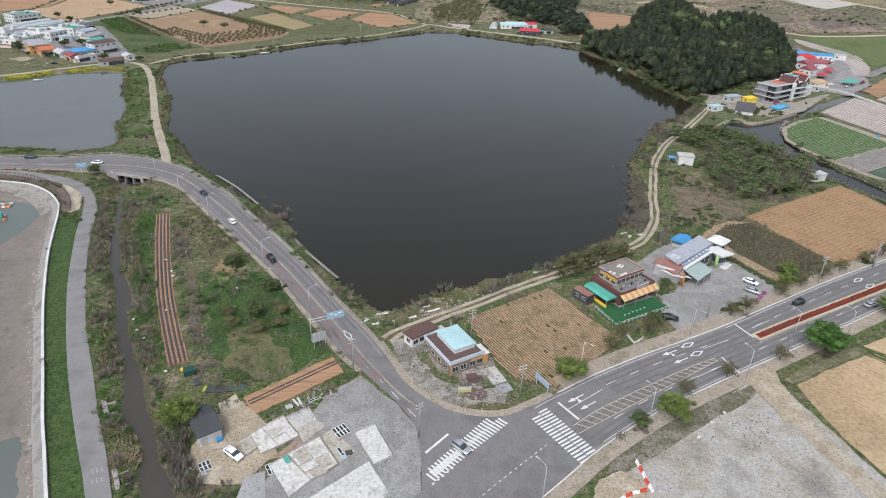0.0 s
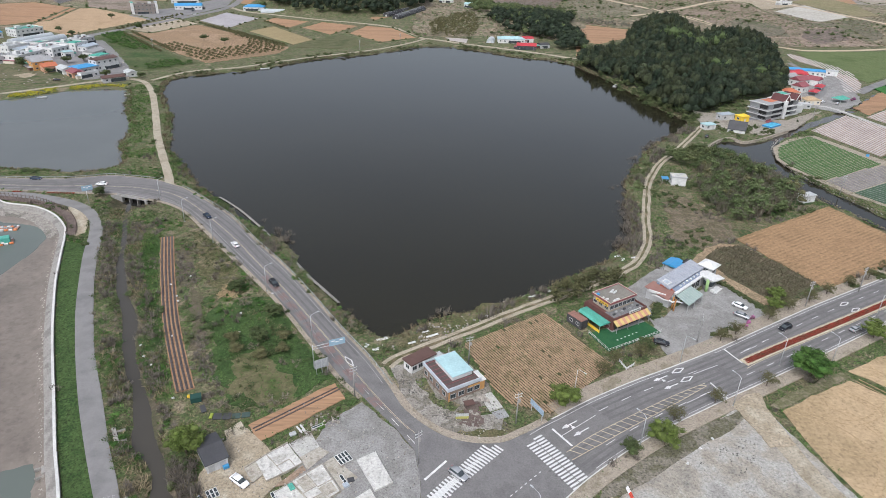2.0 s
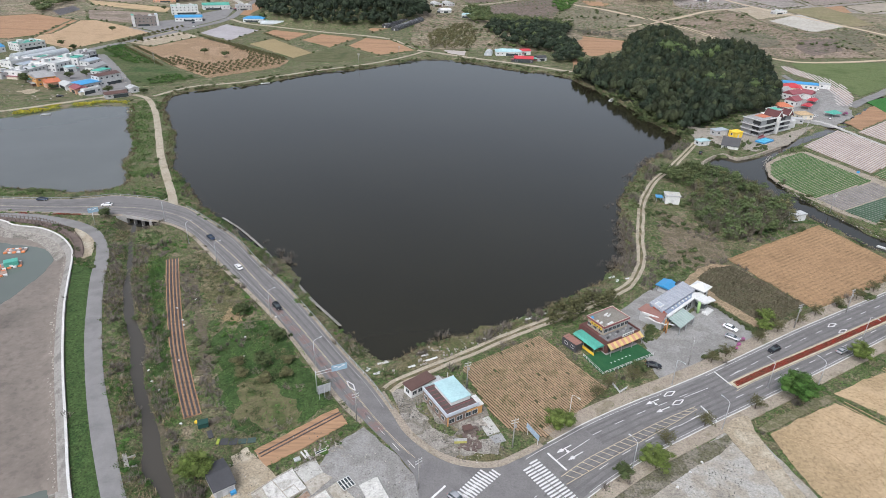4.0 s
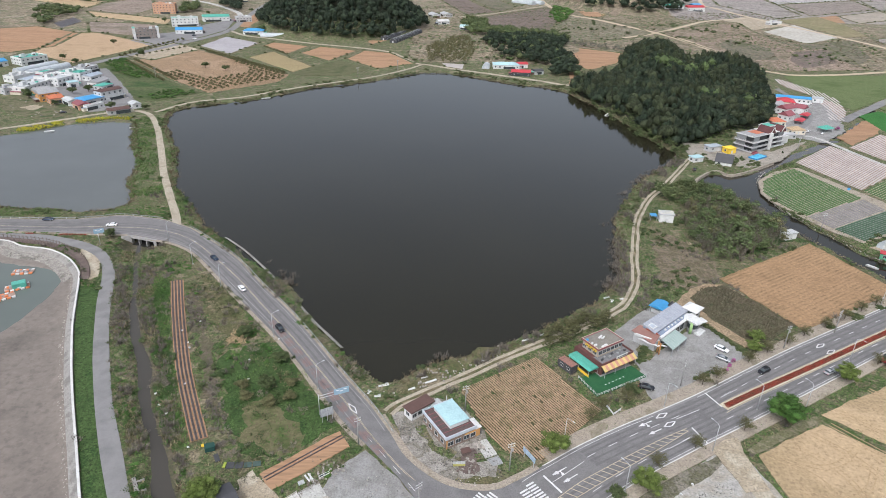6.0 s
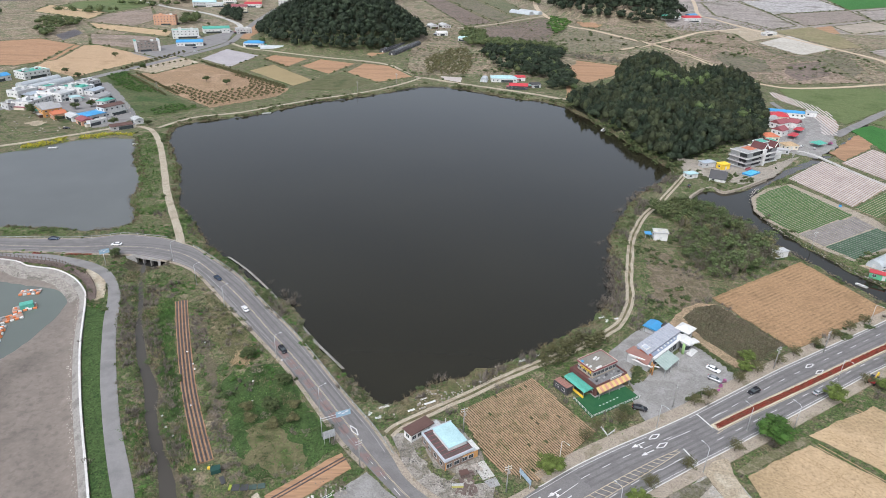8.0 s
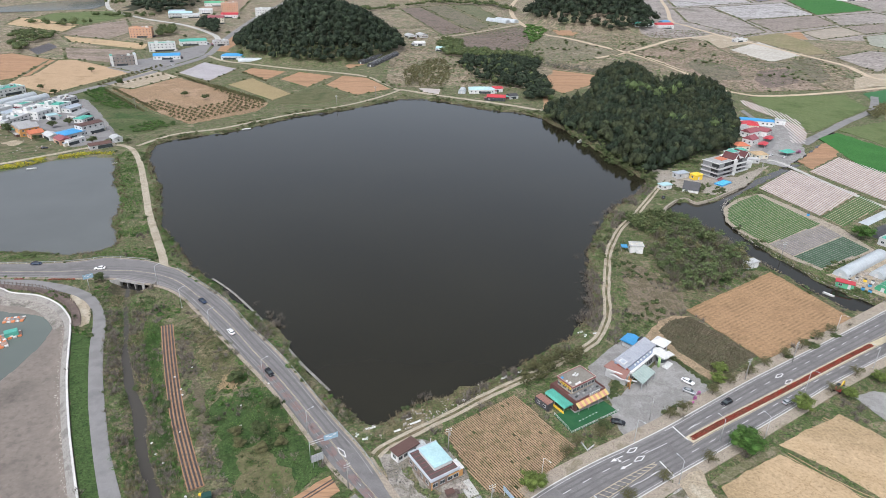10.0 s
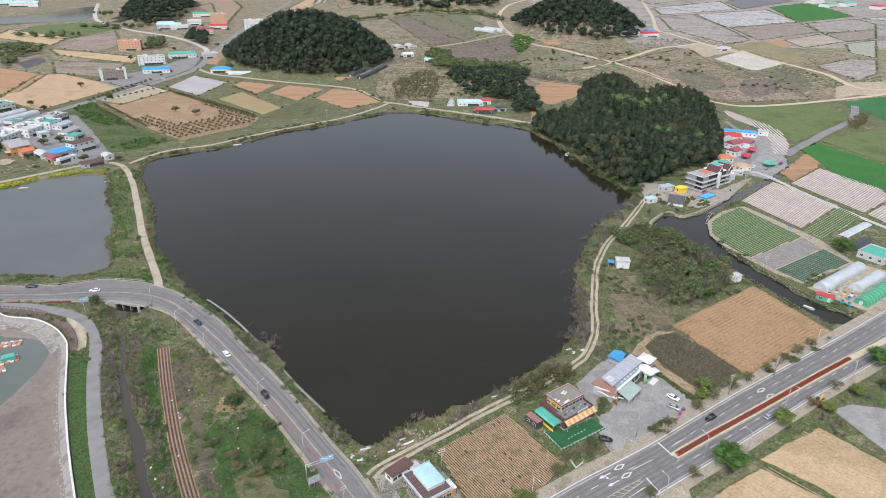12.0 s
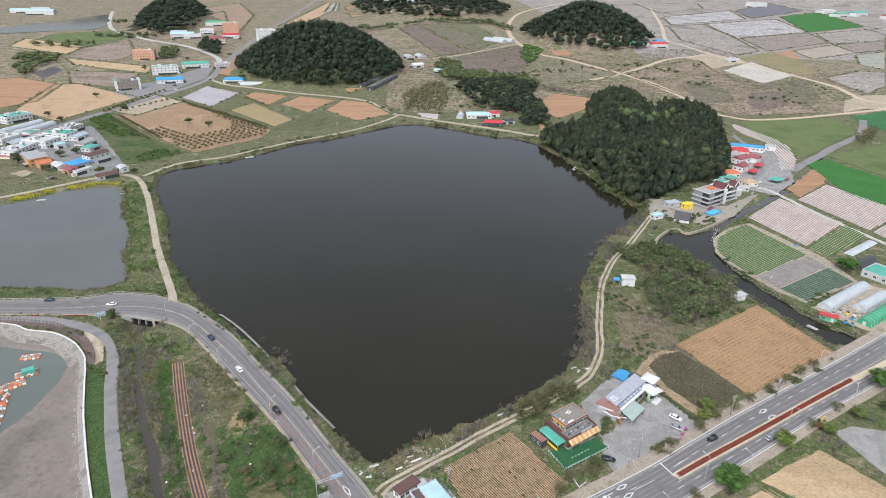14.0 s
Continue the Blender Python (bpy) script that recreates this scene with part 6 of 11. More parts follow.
arrow(28.9, 109.2, 214, True), arrow(31.2, 107.0, 214, False), arrow(55.2, 126.4, 208, True), arrow(57.0, 123.4, 208, False)
YEL = spline([(-260, 245.5), (-181, 243.4), (-158, 243.4), (-146.5, 244.6), (-133.5, 244.2), (-126, 243.6), (-114, 240), (-103.4, 233.3), (-91.7, 221.2), (-75.3, 201.8), (-61, 182.3), (-48, 165), (-36.6, 148.4), (-27, 134.1), (-18.4, 120.8), (-11.1, 110.8), (-6.5, 105.5)], 5)
bars("centre_line", line_bars(offset(YEL, 0.14), 0.1) + line_bars(offset(YEL, -0.14), 0.1), M_YELLOW, road_left)
M_WORNLINE = mat("worn_edge_paint", [(0.24, 0.236, 0.23), (0.33, 0.326, 0.32)], 0.5, 3.0, rough=0.7, bump=0.05, contrast=0.25)
bars("edge_line", line_bars(cut_line(offset(LEFT_UP, -0.9), -400, -14), 0.14) + line_bars(cut_line(offset(LEFT_LO, 2.0), -400, -19), 0.14), M_WORNLINE, road_left)
bars("lane_dash", line_bars([(-19.7, 120.6), (-12.4, 110.8), (-6, 102)], 0.14, 3, 3.5), M_PAINT, road_left)
RED = [(-56.5, 173.5), (-49.6, 163.8), (-42.4, 153.8), (-37.1, 146.2), (-28.5, 133.2), (-20.0, 120.9), (-14.5, 113.6)]
bars("red_paving", [((x, y), (x + 4.6 * math.cos(a), y + 4.6 * math.sin(a)), 2.3) for x, y, a in along(spline(RED, 5), 6.2)], M_REDPAINT, road_left)

# wheel wear along the lanes
M_WEAR = mat("dark_tyre_wear", [(0.118, 0.113, 0.112), (0.14, 0.134, 0.133), (0.125, 0.12, 0.118)], 0.25, 3.0, rough=0.8, bump=0.08, contrast=0.14)
M_WEARPALE = mat("pale_dusty_asphalt", [(0.2, 0.19, 0.184), (0.225, 0.216, 0.21), (0.18, 0.172, 0.167)], 0.2, 3.0, rough=0.88, bump=0.08, contrast=0.14)
for line, shifts, host in ((YEL[:-14], (1.5, 3.4, -1.7, -3.6), road_left), (MAIN_UP[28:], (-2.0, -3.5, -5.4, -7.2), road_main), (MAIN_LO[22:], (1.7, 3.2, 4.9, 6.5), road_main)):
    for k, d in enumerate(shifts):
        tagged(part("tyre_wear", ribbon_mesh("tyre_wear", offset(line, d), 0.62, R + 0.006, M_WEAR, 0.004, 0.7), host, "dark band worn by tyres"), kind="stuff")
for line, d, host in ((LEFT_LO[:60], 0.8, road_left), (MAIN_UP[28:], -0.4, road_main), (MAIN_LO[22:], 0.35, road_main)):
    tagged(part("dust_band", ribbon_mesh("dust_band", offset(line, d), 0.75, R + 0.005, M_WEARPALE, 0.004, 0.6), host, "pale dust along the road edge"), kind="stuff")

# ---- planted median ----
ISLE = spline([(79.2, 133.2), (92.1, 140.4), (118.3, 154.4), (148.1, 170.6), (169, 181.6)], 5)
median = tagged(new("median_island"), "kerbed median island planted with red flowers", "median", "", "structure")
part("kerb", ribbon_mesh("kerb", ISLE, 2.7, R + 0.14, mat("cream_kerb", [(0.42, 0.37, 0.26), (0.5, 0.45, 0.34)], 0.5, 3.0), 0.3), median)
part("soil", ribbon_mesh("soil", ISLE[1:], 1.75, R + 0.16, mat("red_brown_bed_soil", [(0.16, 0.07, 0.05), (0.2, 0.08, 0.055)], 0.5, 3.0), 0.1), median)
part("painted_strip", ribbon_mesh("painted_strip", spline([(169.2, 181.7), (189, 191.6), (210, 203.2), (232, 215.4)], 5), 2.6, R + 0.012, M_YELLOW, 0.01, 0.1), median, "cream painted strip beyond the planted bed")
v, f = [], []
M_FLOWER = mat("red_flowers", [(0.26, 0.04, 0.026), (0.2, 0.05, 0.032), (0.13, 0.055, 0.034)], 0.5, 3.0, bump=0.0, contrast=0.35, island=0.35)
rnd = random.Random(8)
for x, y, a in along(ISLE, 0.02, 0.8):
    s = rnd.uniform(-0.85, 0.85)
    px, py, r = x - math.sin(a) * s, y + math.cos(a) * s, rnd.uniform(0.05, 0.11)
    o = len(v)
    v += [(px - r, py - r * 0.4, R + 0.3 + rnd.uniform(0, 0.2)), (px + r, py - r, R + 0.25), (px + r * 0.7, py + r, R + 0.35 + rnd.uniform(0, 0.2)), (px - r, py + r, R + 0.25)]
    f.append((o, o + 1, o + 2, o + 3))
tagged(part("flowers", mesh_of("flowers", v, f, M_FLOWER), median, "dark red bedding flowers"), kind="stuff")
bars("median_line", line_bars(cut_line(offset(spline([(78.4, 132.4)] + ISLE[2::3] + [(191, 193.6), (260, 232)], 5), 1.6), 78, 400), 0.16) + line_bars(cut_line(offset(spline([(78.4, 132.4)] + ISLE[2::3] + [(191, 193.6), (260, 232)], 5), -1.6), 78, 400), 0.16), M_YELLOW, road_main)

for line in ([(-158.7, 236.6), (-153, 236.5), (-148, 236.6)], [(-173.4, 236.8), (-169.5, 236.7)]):
    spots = [(x + rnd.uniform(-0.4, 0.4), y + rnd.uniform(-0.5, 0.5), LAND + 0.1, rnd.uniform(0.7, 1.2), rnd.uniform(0.5, 0.9), rnd.uniform(0, 6)) for x, y, a in along(line, 0.12)]
    tagged(new("flower_bed", scatter_mesh("flower_bed", FINE_LOW[:1], np.array(spots), M_FLOWER)), "low bed of red flowers beside the dam road", "flowers", "", "stuff")

# ---- black film along the narrow bed ----
strip = bpy.data.objects["mulch_strip"]
for s in (-1.6, -0.55, 0.5, 1.55):
    part("mulch_film", sweep("mulch_film", offset(BED_MID, s), [(0.32, LAND + 0.03), (0.22, LAND + 0.22), (-0.22, LAND + 0.22), (-0.32, LAND + 0.03)], M_BLACKFILM), strip)
plot = bpy.data.objects["orange_plot"]
for s in (0.6, 1.6):
    part("mulch_film", sweep("mulch_film", offset([(-43, 106.6), (-26.3, 121.2)], -s), [(0.22, LAND + 0.03), (0.14, LAND + 0.2), (-0.14, LAND + 0.2), (-0.22, LAND + 0.03)], M_BLACKFILM), plot)


# ---- lamps, poles and signs ----
def tube(name, path, r0, r1, material, sides=8):
    v, f = [], []
    for i, p in enumerate(path):
        p = Vector(p)
        a, b = Vector(path[max(i - 1, 0)]), Vector(path[min(i + 1, len(path) - 1)])
        d = (b - a).normalized()
        u = d.cross(Vector((0.3, 0.7, 0.2) if abs(d.z) > 0.8 else (0, 0, 1))).normalized()
        w = d.cross(u)
        r = r0 + (r1 - r0) * i / max(1, len(path) - 1)
        o = len(v)
        v += [tuple(p + (u * math.cos(6.2832 * j / sides) + w * math.sin(6.2832 * j / sides)) * r) for j in range(sides)]
        if i:
            f += [(o - sides + j, o - sides + (j + 1) % sides, o + (j + 1) % sides, o + j) for j in range(sides)]
    f += [tuple(range(sides))[::-1], tuple(range(len(v) - sides, len(v)))]
    return mesh_of(name, v, f, material, True)


def street_lamp():
    t = thing("street_lamp", 0, 0, 0, 0, "slim grey steel street lamp with a curved arm", "street lamp", "street lamps")
    part("pole", tube("pole", [(0, 0, 0), (0, 0, 4), (0, 0, 8.4)], 0.12, 0.07, M_STEEL), t)
    part("arm", tube("arm", [(0, 0, 8.3), (0.5, 0, 8.75), (2.0, 0, 8.95)], 0.06, 0.05, M_STEEL, 6), t)
    part("lamp_head", boxes("lamp_head", [(2.3, 0, 8.95, 0.8, 0.3, 0.14)], M_STEEL, 0.03), t)
    part("base_plate", boxes("base_plate", [(0, 0, 0.1, 0.5, 0.5, 0.25)], M_CONCRETE, 0.03), t)
    return t


lamp = street_lamp()
lamp.location, lamp.rotation_euler = (62.4, 133.2, LAND), (0, 0, radians(-60))
for x, y, turn in ((69.6, 116.6, 120), (43.2, 102.8, 125), (102.6, 133.4, 120), (128.3, 155.8, -60), (17.5, 81.5, 130), (88.4, 132.6, 120), (-111.8, 231.6, 55), (-95.5, 212.3, 45), (-79.8, 196, 45), (-53.6, 164.6, 40), (-35.2, 139, 38), (31.5, 118.6, -55), (160, 189.8, -60), (160, 167.6, 120)):
    copy_thing(lamp, pose(x, y, LAND, 0, 0, turn))


def utility_pole():
    t = thing("utility_pole", 0, 0, 0, 0, "grey concrete utility pole with crossarms and insulators", "utility pole", "utility poles")
    part("pole", tube("pole", [(0, 0, 0), (0, 0, 5), (0, 0, 9.0)], 0.17, 0.11, M_POLE), t)
    for z in (8.5, 7.7):
        arm = part("crossarm", boxes("crossarm", [(0, 0, z, 1.9, 0.1, 0.1)], M_STEEL), t)
        for px in (-0.8, 0, 0.8):
            part("insulator", boxes("insulator", [(px, 0, z + 0.17, 0.12, 0.12, 0.22)], M_COPING), arm)
    part("transformer", boxes("transformer", [(0.35, 0, 6.6, 0.5, 0.5, 0.9)], M_POLE, 0.1), t)
    return t


up = utility_pole()
up.location, up.rotation_euler = (-21.3, 117.6, LAND), (0, 0, radians(30))
POLES = [(-5.4, 96.8, 40), (70.3, 142.6, 70), (16.5, 109.4, 20), (6.5, 130.5, 20), (224.6, 374.8, 10), (-37.5, 600, 0), (-238, 540, 0), (173, 254, 0), (132.5, 171.5, 30), (110.5, 162, 20), (-70, 560, 0)]
for x, y, turn in POLES:
    copy_thing(up, pose(x, y, LAND, 0, 0, turn))

M_BLUE = mat("blue_sign_sheet", [(0.24, 0.37, 0.47), (0.3, 0.42, 0.51)], 0.5, 3.0, rough=0.4, bump=0.0, contrast=0.08)
M_WHITE = mat("white_painted_metal", [(0.7, 0.71, 0.71), (0.78, 0.78, 0.77)], 0.4, 3.0, rough=0.5, bump=0.03, contrast=0.1)


def road_sign(x, y, turn, reach, wide, high, label):
    t = thing("road_sign", x, y, LAND, turn, label, "road sign", "overhead road signs")
    part("pole", tube("pole", [(0, 0, 0), (0, 0, 6.8)], 0.13, 0.1, M_STEEL), t)
    part("arm", tube("arm", [(0, 0, 6.3), (reach, 0, 6.5)], 0.08, 0.06, M_STEEL, 6), t)
    part("arm", tube("arm", [(0, 0, 5.5), (reach, 0, 5.6)], 0.06, 0.05, M_STEEL, 6), t)
    panel = part("sign_panel", boxes("sign_panel", [(reach - wide / 2, -0.12, 6.3, wide, 0.06, high)], M_BLUE), t, "blue sign panel with pale bars")
    for i in range(3):
        part("letter_bar", boxes("letter_bar", [(reach - wide * (0.25 + 0.25 * i), -0.17, 6.3 + high * (0.22 - 0.2 * (i % 2)), wide * 0.2, 0.02, high * 0.16)], M_WHITE), panel)
    return t


road_sign(-32.9, 128.4, 24, 8.4, 4.2, 1.9, "blue overhead road sign on a grey pole beside the dam road")
road_sign(-137.8, 227.1, 35, 2.4, 3.8, 2.0, "blue overhead road sign on a grey pole near the bridge")
back = thing("billboard", -30.5, 126.2, LAND, 28, "rusty billboard frame seen from behind on three legs", "billboard")
part("board", boxes("board", [(0, 0, 3.0, 3.6, 0.12, 2.6)], mat("grey_board_back", [(0.32, 0.33, 0.35), (0.4, 0.41, 0.42)], 0.8, 4.0), 0.02), back)
for px in (-1.4, 0, 1.4):
    part("leg", boxes("leg", [(px, -0.12, 2.1, 0.12, 0.12, 4.4)], M_STEEL), back)
b2 = thing("billboard", 21.5, 112.0, LAND, -62, "faded blue billboard leaning beside the row field", "billboard")
part("board", boxes("board", [(0, 0, 2.6, 5.0, 0.14, 1.6)], mat("faded_blue_board", [(0.25, 0.33, 0.42), (0.34, 0.42, 0.5)], 0.8, 4.0), 0.02), b2)
for px in (-2.0, 2.0):
    part("leg", boxes("leg", [(px, 0.1, 1.6, 0.14, 0.14, 3.2)], M_STEEL), b2)

# ---- buildings ----
def paint(name, c, rough=0.7, dirt=0.12, metal=0.0):
    return mat(name, [tuple(k * 0.9 for k in c), c, tuple(min(1, k * 1.06) for k in c)], 0.35, 2.5, rough=rough, bump=0.05, contrast=dirt, metal=metal)


W_WHITE = paint("white_render", (0.58, 0.58, 0.57), 0.7, 0.2)
W_CREAM = paint("cream_render", (0.6, 0.55, 0.45))
W_GREY = paint("grey_render", (0.42, 0.42, 0.42))
W_BRICK = paint("red_brown_cladding", (0.12, 0.055, 0.05))
W_ORANGE = paint("orange_render", (0.5, 0.27, 0.1))
W_PEACH = paint("peach_render", (0.5, 0.29, 0.19))
R_BROWN = paint("brown_metal_roof", (0.11, 0.065, 0.055), 0.5)
R_BLUE = paint("blue_metal_roof", (0.06, 0.26, 0.5), 0.4)
R_AQUA = paint("pale_aqua_roof", (0.36, 0.52, 0.54), 0.5)
R_TEAL = paint("teal_roof_coating", (0.09, 0.33, 0.26), 0.6, 0.25)
R_GREY = paint("grey_flat_roof", (0.3, 0.3, 0.3), 0.9, 0.25)
R_PALE = paint("pale_flat_roof", (0.42, 0.43, 0.43), 0.8, 0.3)
R_RED = paint("red_metal_roof", (0.42, 0.05, 0.06), 0.5)
R_MAROON = paint("maroon_tiles", (0.24, 0.08, 0.09), 0.6)
R_ORANGE = paint("orange_tile_roof", (0.45, 0.15, 0.08), 0.6, 0.25)
R_DARK = paint("charcoal_roof", (0.06, 0.06, 0.065), 0.6)
R_GREEN = paint("green_roof_coating", (0.1, 0.34, 0.2), 0.6)
R_BLUEGREY = paint("blue_grey_metal_roof", (0.4, 0.45, 0.5), 0.35, 0.15, 0.2)
M_YELLOWP = paint("yellow_paint", (0.7, 0.48, 0.05))
M_GLASS = mat("dark_window_glass", [(0.035, 0.045, 0.05), (0.06, 0.07, 0.075)], 0.5, 2.0, rough=0.08, bump=0.0, contrast=0.1, spec=0.6)
M_FRAME = paint("window_frame", (0.5, 0.5, 0.5), 0.5)


def roof_mesh(w, d, h, kind, material, rise, over=0.4):
    a, b = w / 2 + over, d / 2 + over
    if kind == "gable":
        v = [(-a, -b, h), (a, -b, h), (a, b, h), (-a, b, h), (-a, 0, h + rise), (a, 0, h + rise)]
        v += [(x, y, z + 0.14) for x, y, z in v]
        f = [(6, 7, 11, 10), (8, 9, 10, 11), (0, 4, 5, 1), (2, 5, 4, 3), (0, 1, 7, 6), (2, 3, 9, 8), (0, 6, 10, 4), (4, 10, 9, 3), (1, 5, 11, 7), (5, 2, 8, 11), (6, 10, 9, 9)][:10]
        f += [(0, 3, 4), (1, 5, 2)]
    elif kind == "hip":
        k = min(a, b) * 0.9
        v = [(-a, -b, h), (a, -b, h), (a, b, h), (-a, b, h), (-a + k, 0, h + rise), (a - k, 0, h + rise), (-a, -b, h + 0.15), (a, -b, h + 0.15), (a, b, h + 0.15), (-a, b, h + 0.15)]
        f = [(0, 3, 2, 1), (0, 1, 7, 6), (1, 2, 8, 7), (2, 3, 9, 8), (3, 0, 6, 9), (6, 7, 5, 4), (8, 9, 4, 5), (7, 8, 5), (9, 6, 4)]
    else:
        return boxes("roof", [(0, 0, h + 0.12, 2 * a, 2 * b, 0.24)], material)
    return mesh_of("roof", v, f, material)


WIN = {}


def window_part(parent, x, y, z, turn, wide=1.4, tall=1.2):
    key = (wide, tall)
    if key not in WIN:
        t = 0.08
        WIN[key] = (boxes("window", [(0, 0, tall / 2, wide, 0.08, t), (0, 0, -tall / 2, wide, 0.08, t), (wide / 2, 0, 0, t, 0.08, tall), (-wide / 2, 0, 0, t, 0.08, tall), (0, 0, 0, 0.05, 0.06, tall)], M_FRAME),
                    boxes("pane", [(0, 0.01, 0, wide - 0.04, 0.04, tall - 0.04)], M_GLASS))
    w = part("window", WIN[key][0], parent, at=(x, y, z), turn=turn)
    part("pane", WIN[key][1], w)
    return w


def building(name, x, y, w, d, h, turn, walls, roof, label, kind="flat", rise=1.6, floors=1, category="house", group="", front=0, parapet=0.0, sides=True, over=0.35):
    """A house: walls, roof, rows of windows on the front and both ends, a door; front windows by count."""
    t = thing(name, x, y, LAND, turn, label, category, group)
    part("wall", boxes("wall", [(0, 0, h / 2 - 0.15, w, d, h + 0.3)], walls), t)
    if kind == "flat" and parapet:
        part("roof", boxes("roof", [(0, 0, h - 0.02, w - 0.3, d - 0.3, 0.16)], roof), t)
        p = parapet
        part("parapet", boxes("parapet", [(0, -d / 2 + 0.08, h + p / 2, w + 0.06, 0.22, p + 0.1), (0, d / 2 - 0.08, h + p / 2, w + 0.06, 0.22, p + 0.1), (-w / 2 + 0.08, 0, h + p / 2, 0.22, d - 0.3, p + 0.1), (w / 2 - 0.08, 0, h + p / 2, 0.22, d - 0.3, p + 0.1)], walls), t)
    else:
        part("roof", roof_mesh(w, d, h, kind, roof, rise, over), t)
        if kind == "gable":
            a, b = w / 2, d / 2
            part("gable", mesh_of("gable", [(-a, -b, h), (-a, b, h), (-a, 0, h + rise * b / (b + over)), (a, -b, h), (a, b, h), (a, 0, h + rise * b / (b + over))], [(0, 2, 1), (3, 4, 5)], walls), t)
    n = front or max(1, int(w / 3.2))
    fh = h / floors
    for s in range(floors):
        z = s * fh + fh * 0.55
        for i in range(n):
            px = -w / 2 + w * (i + 0.5) / n
            if s == 0 and i == n // 2:
                part("door", boxes("door", [(0, 0, 0, 1.1, 0.1, 2.05)], M_FRAME), t, at=(px, -d / 2 - 0.04, 1.03))
            else:
                window_part(t, px, -d / 2 - 0.03, z, 0)
        if sides:
            for i in range(max(1, int(d / 4))):
                py = -d / 2 + d * (i + 0.5) / max(1, int(d / 4))
                window_part(t, -w / 2 - 0.03, py, z, -90)
                window_part(t, w / 2 + 0.03, py, z, 90)
    return t


# ---- the corner shop with an aqua roof ----
shop = thing("corner_shop", 1.9, 123.4, LAND, 30.5, "brown-roofed corner shop with a raised pale aqua roof", "shop")
part("wall", boxes("wall", [(0, 0, 1.7, 9.0, 12.0, 3.7)], mat("brown_shop_cladding", [(0.17, 0.125, 0.1), (0.22, 0.165, 0.135), (0.14, 0.105, 0.088)], 0.5, 4.0)), shop, "brown clad walls")
part("roof_deck", boxes("roof_deck", [(0, 0, 3.55, 8.8, 11.8, 0.16)], paint("dark_brown_deck", (0.1, 0.075, 0.07), 0.8, 0.3)), shop, "dark brown roof deck")
for i in range(8):
    part("batten", boxes("batten", [(0, -5.5 + 1.55 * i, 3.68, 8.6, 0.08, 0.1)], R_MAROON), shop)
for px, py, sx, sy in ((0, -6.0, 9.5, 0.25), (-4.6, 0, 0.25, 11.8), (0, 6.0, 9.5, 0.25)):
    part("parapet", boxes("parapet", [(px, py, 3.6, sx, sy, 0.95)], paint("pale_blue_metal", (0.46, 0.5, 0.55), 0.5)), shop, "pale blue-grey metal parapet")
part("raised_roof", roof_mesh(5.8, 8.4, 4.75, "hip", R_AQUA, 0.4, 0.1), shop, "pale aqua raised roof").location = (1.0, 0.7, 0)
part("clerestory", boxes("clerestory", [(1.0, 0.7, 4.2, 5.6, 8.2, 1.2)], W_WHITE), shop)
for px in (-3.2, -0.9, 1.6, 3.6):
    window_part(shop, px, -6.03, 1.5, 0, 1.6, 1.3)
for py in (-4, -1, 2, 4.6):
    window_part(shop, -4.53, py, 1.5, -90, 1.4, 1.2)
part("orange_band", boxes("orange_band", [(2.8, -6.06, 2.55, 3.4, 0.12, 0.4), (-4.3, -6.05, 1.5, 0.3, 0.1, 2.8)], W_ORANGE), shop, "orange painted bands")
ext = part("side_extension", boxes("side_extension", [(5.1, -4.5, 1.35, 1.8, 2.6, 2.7)], W_ORANGE), shop, "orange side kiosk")
part("extension_roof", boxes("extension_roof", [(5.1, -4.0, 2.8, 2.5, 4.0, 0.2)], W_WHITE), ext)
part("chimney_pipe", tube("chimney_pipe", [(2.5, 5.5, 3), (2.5, 5.5, 6.2)], 0.08, 0.08, M_STEEL, 6), shop)
annex = building("annex_cabin", -6.15, 129.9, 7.6, 3.3, 2.8, 40, W_WHITE, R_BROWN, "white annex cabin with a brown metal roof", "flat", category="cabin", front=4)
tank = thing("storage_box", -1.8, 131.5, LAND, 35, "white rooftop-height storage box behind the shop", "box")
part("case", boxes("case", [(0, 0, 1.0, 3.2, 2.0, 2.0)], W_WHITE, 0.06), tank)
part("lid", boxes("lid", [(0, 0, 2.08, 3.4, 2.2, 0.14)], R_PALE, 0.03), tank)
slab = tagged(new("concrete_pad", prism("concrete_pad", [(8.6, 118.3), (10.9, 113.2), (14, 114.6), (11.6, 120)], LAND - 0.1, LAND + 0.18, M_CONCRETE)), "broken pale concrete pad beside the shop", "pad", "", "structure")
tagged(new("asphalt_pad", prism("asphalt_pad", [(11.2, 112.8), (14.2, 114.2), (15.2, 111.6), (12.6, 110.6)], LAND - 0.1, LAND + 0.12, R_GREY)), "dark asphalt pad", "pad", "", "structure")
sb = thing("sign_stand", 4.2, 110.2, LAND, 4, "yellow and grey folding sign stand on gravel", "sign")
part("panel", boxes("panel", [(0, 0, 0.75, 3.0, 0.12, 0.7)], paint("faded_yellow_panel", (0.4, 0.38, 0.12))), sb)
part("upper_panel", boxes("upper_panel", [(0, 0, 1.5, 3.0, 0.12, 0.75)], R_PALE), sb)
for px in (-1.3, 1.3):
    part("leg", boxes("leg", [(px, 0.08, 0.95, 0.1, 0.1, 1.9)], M_STEEL), sb)

cart = thing("wooden_cart", 6.0, 114.4, LAND, 20, "weathered brown wooden cart among debris", "cart")
part("box_body", boxes("box_body", [(0, 0, 0.9, 2.2, 1.4, 1.0)], M_DECK, 0.04), cart)
part("cover", boxes("cover", [(0, 0, 1.5, 2.5, 1.8, 0.12)], R_BROWN, 0.02), cart)
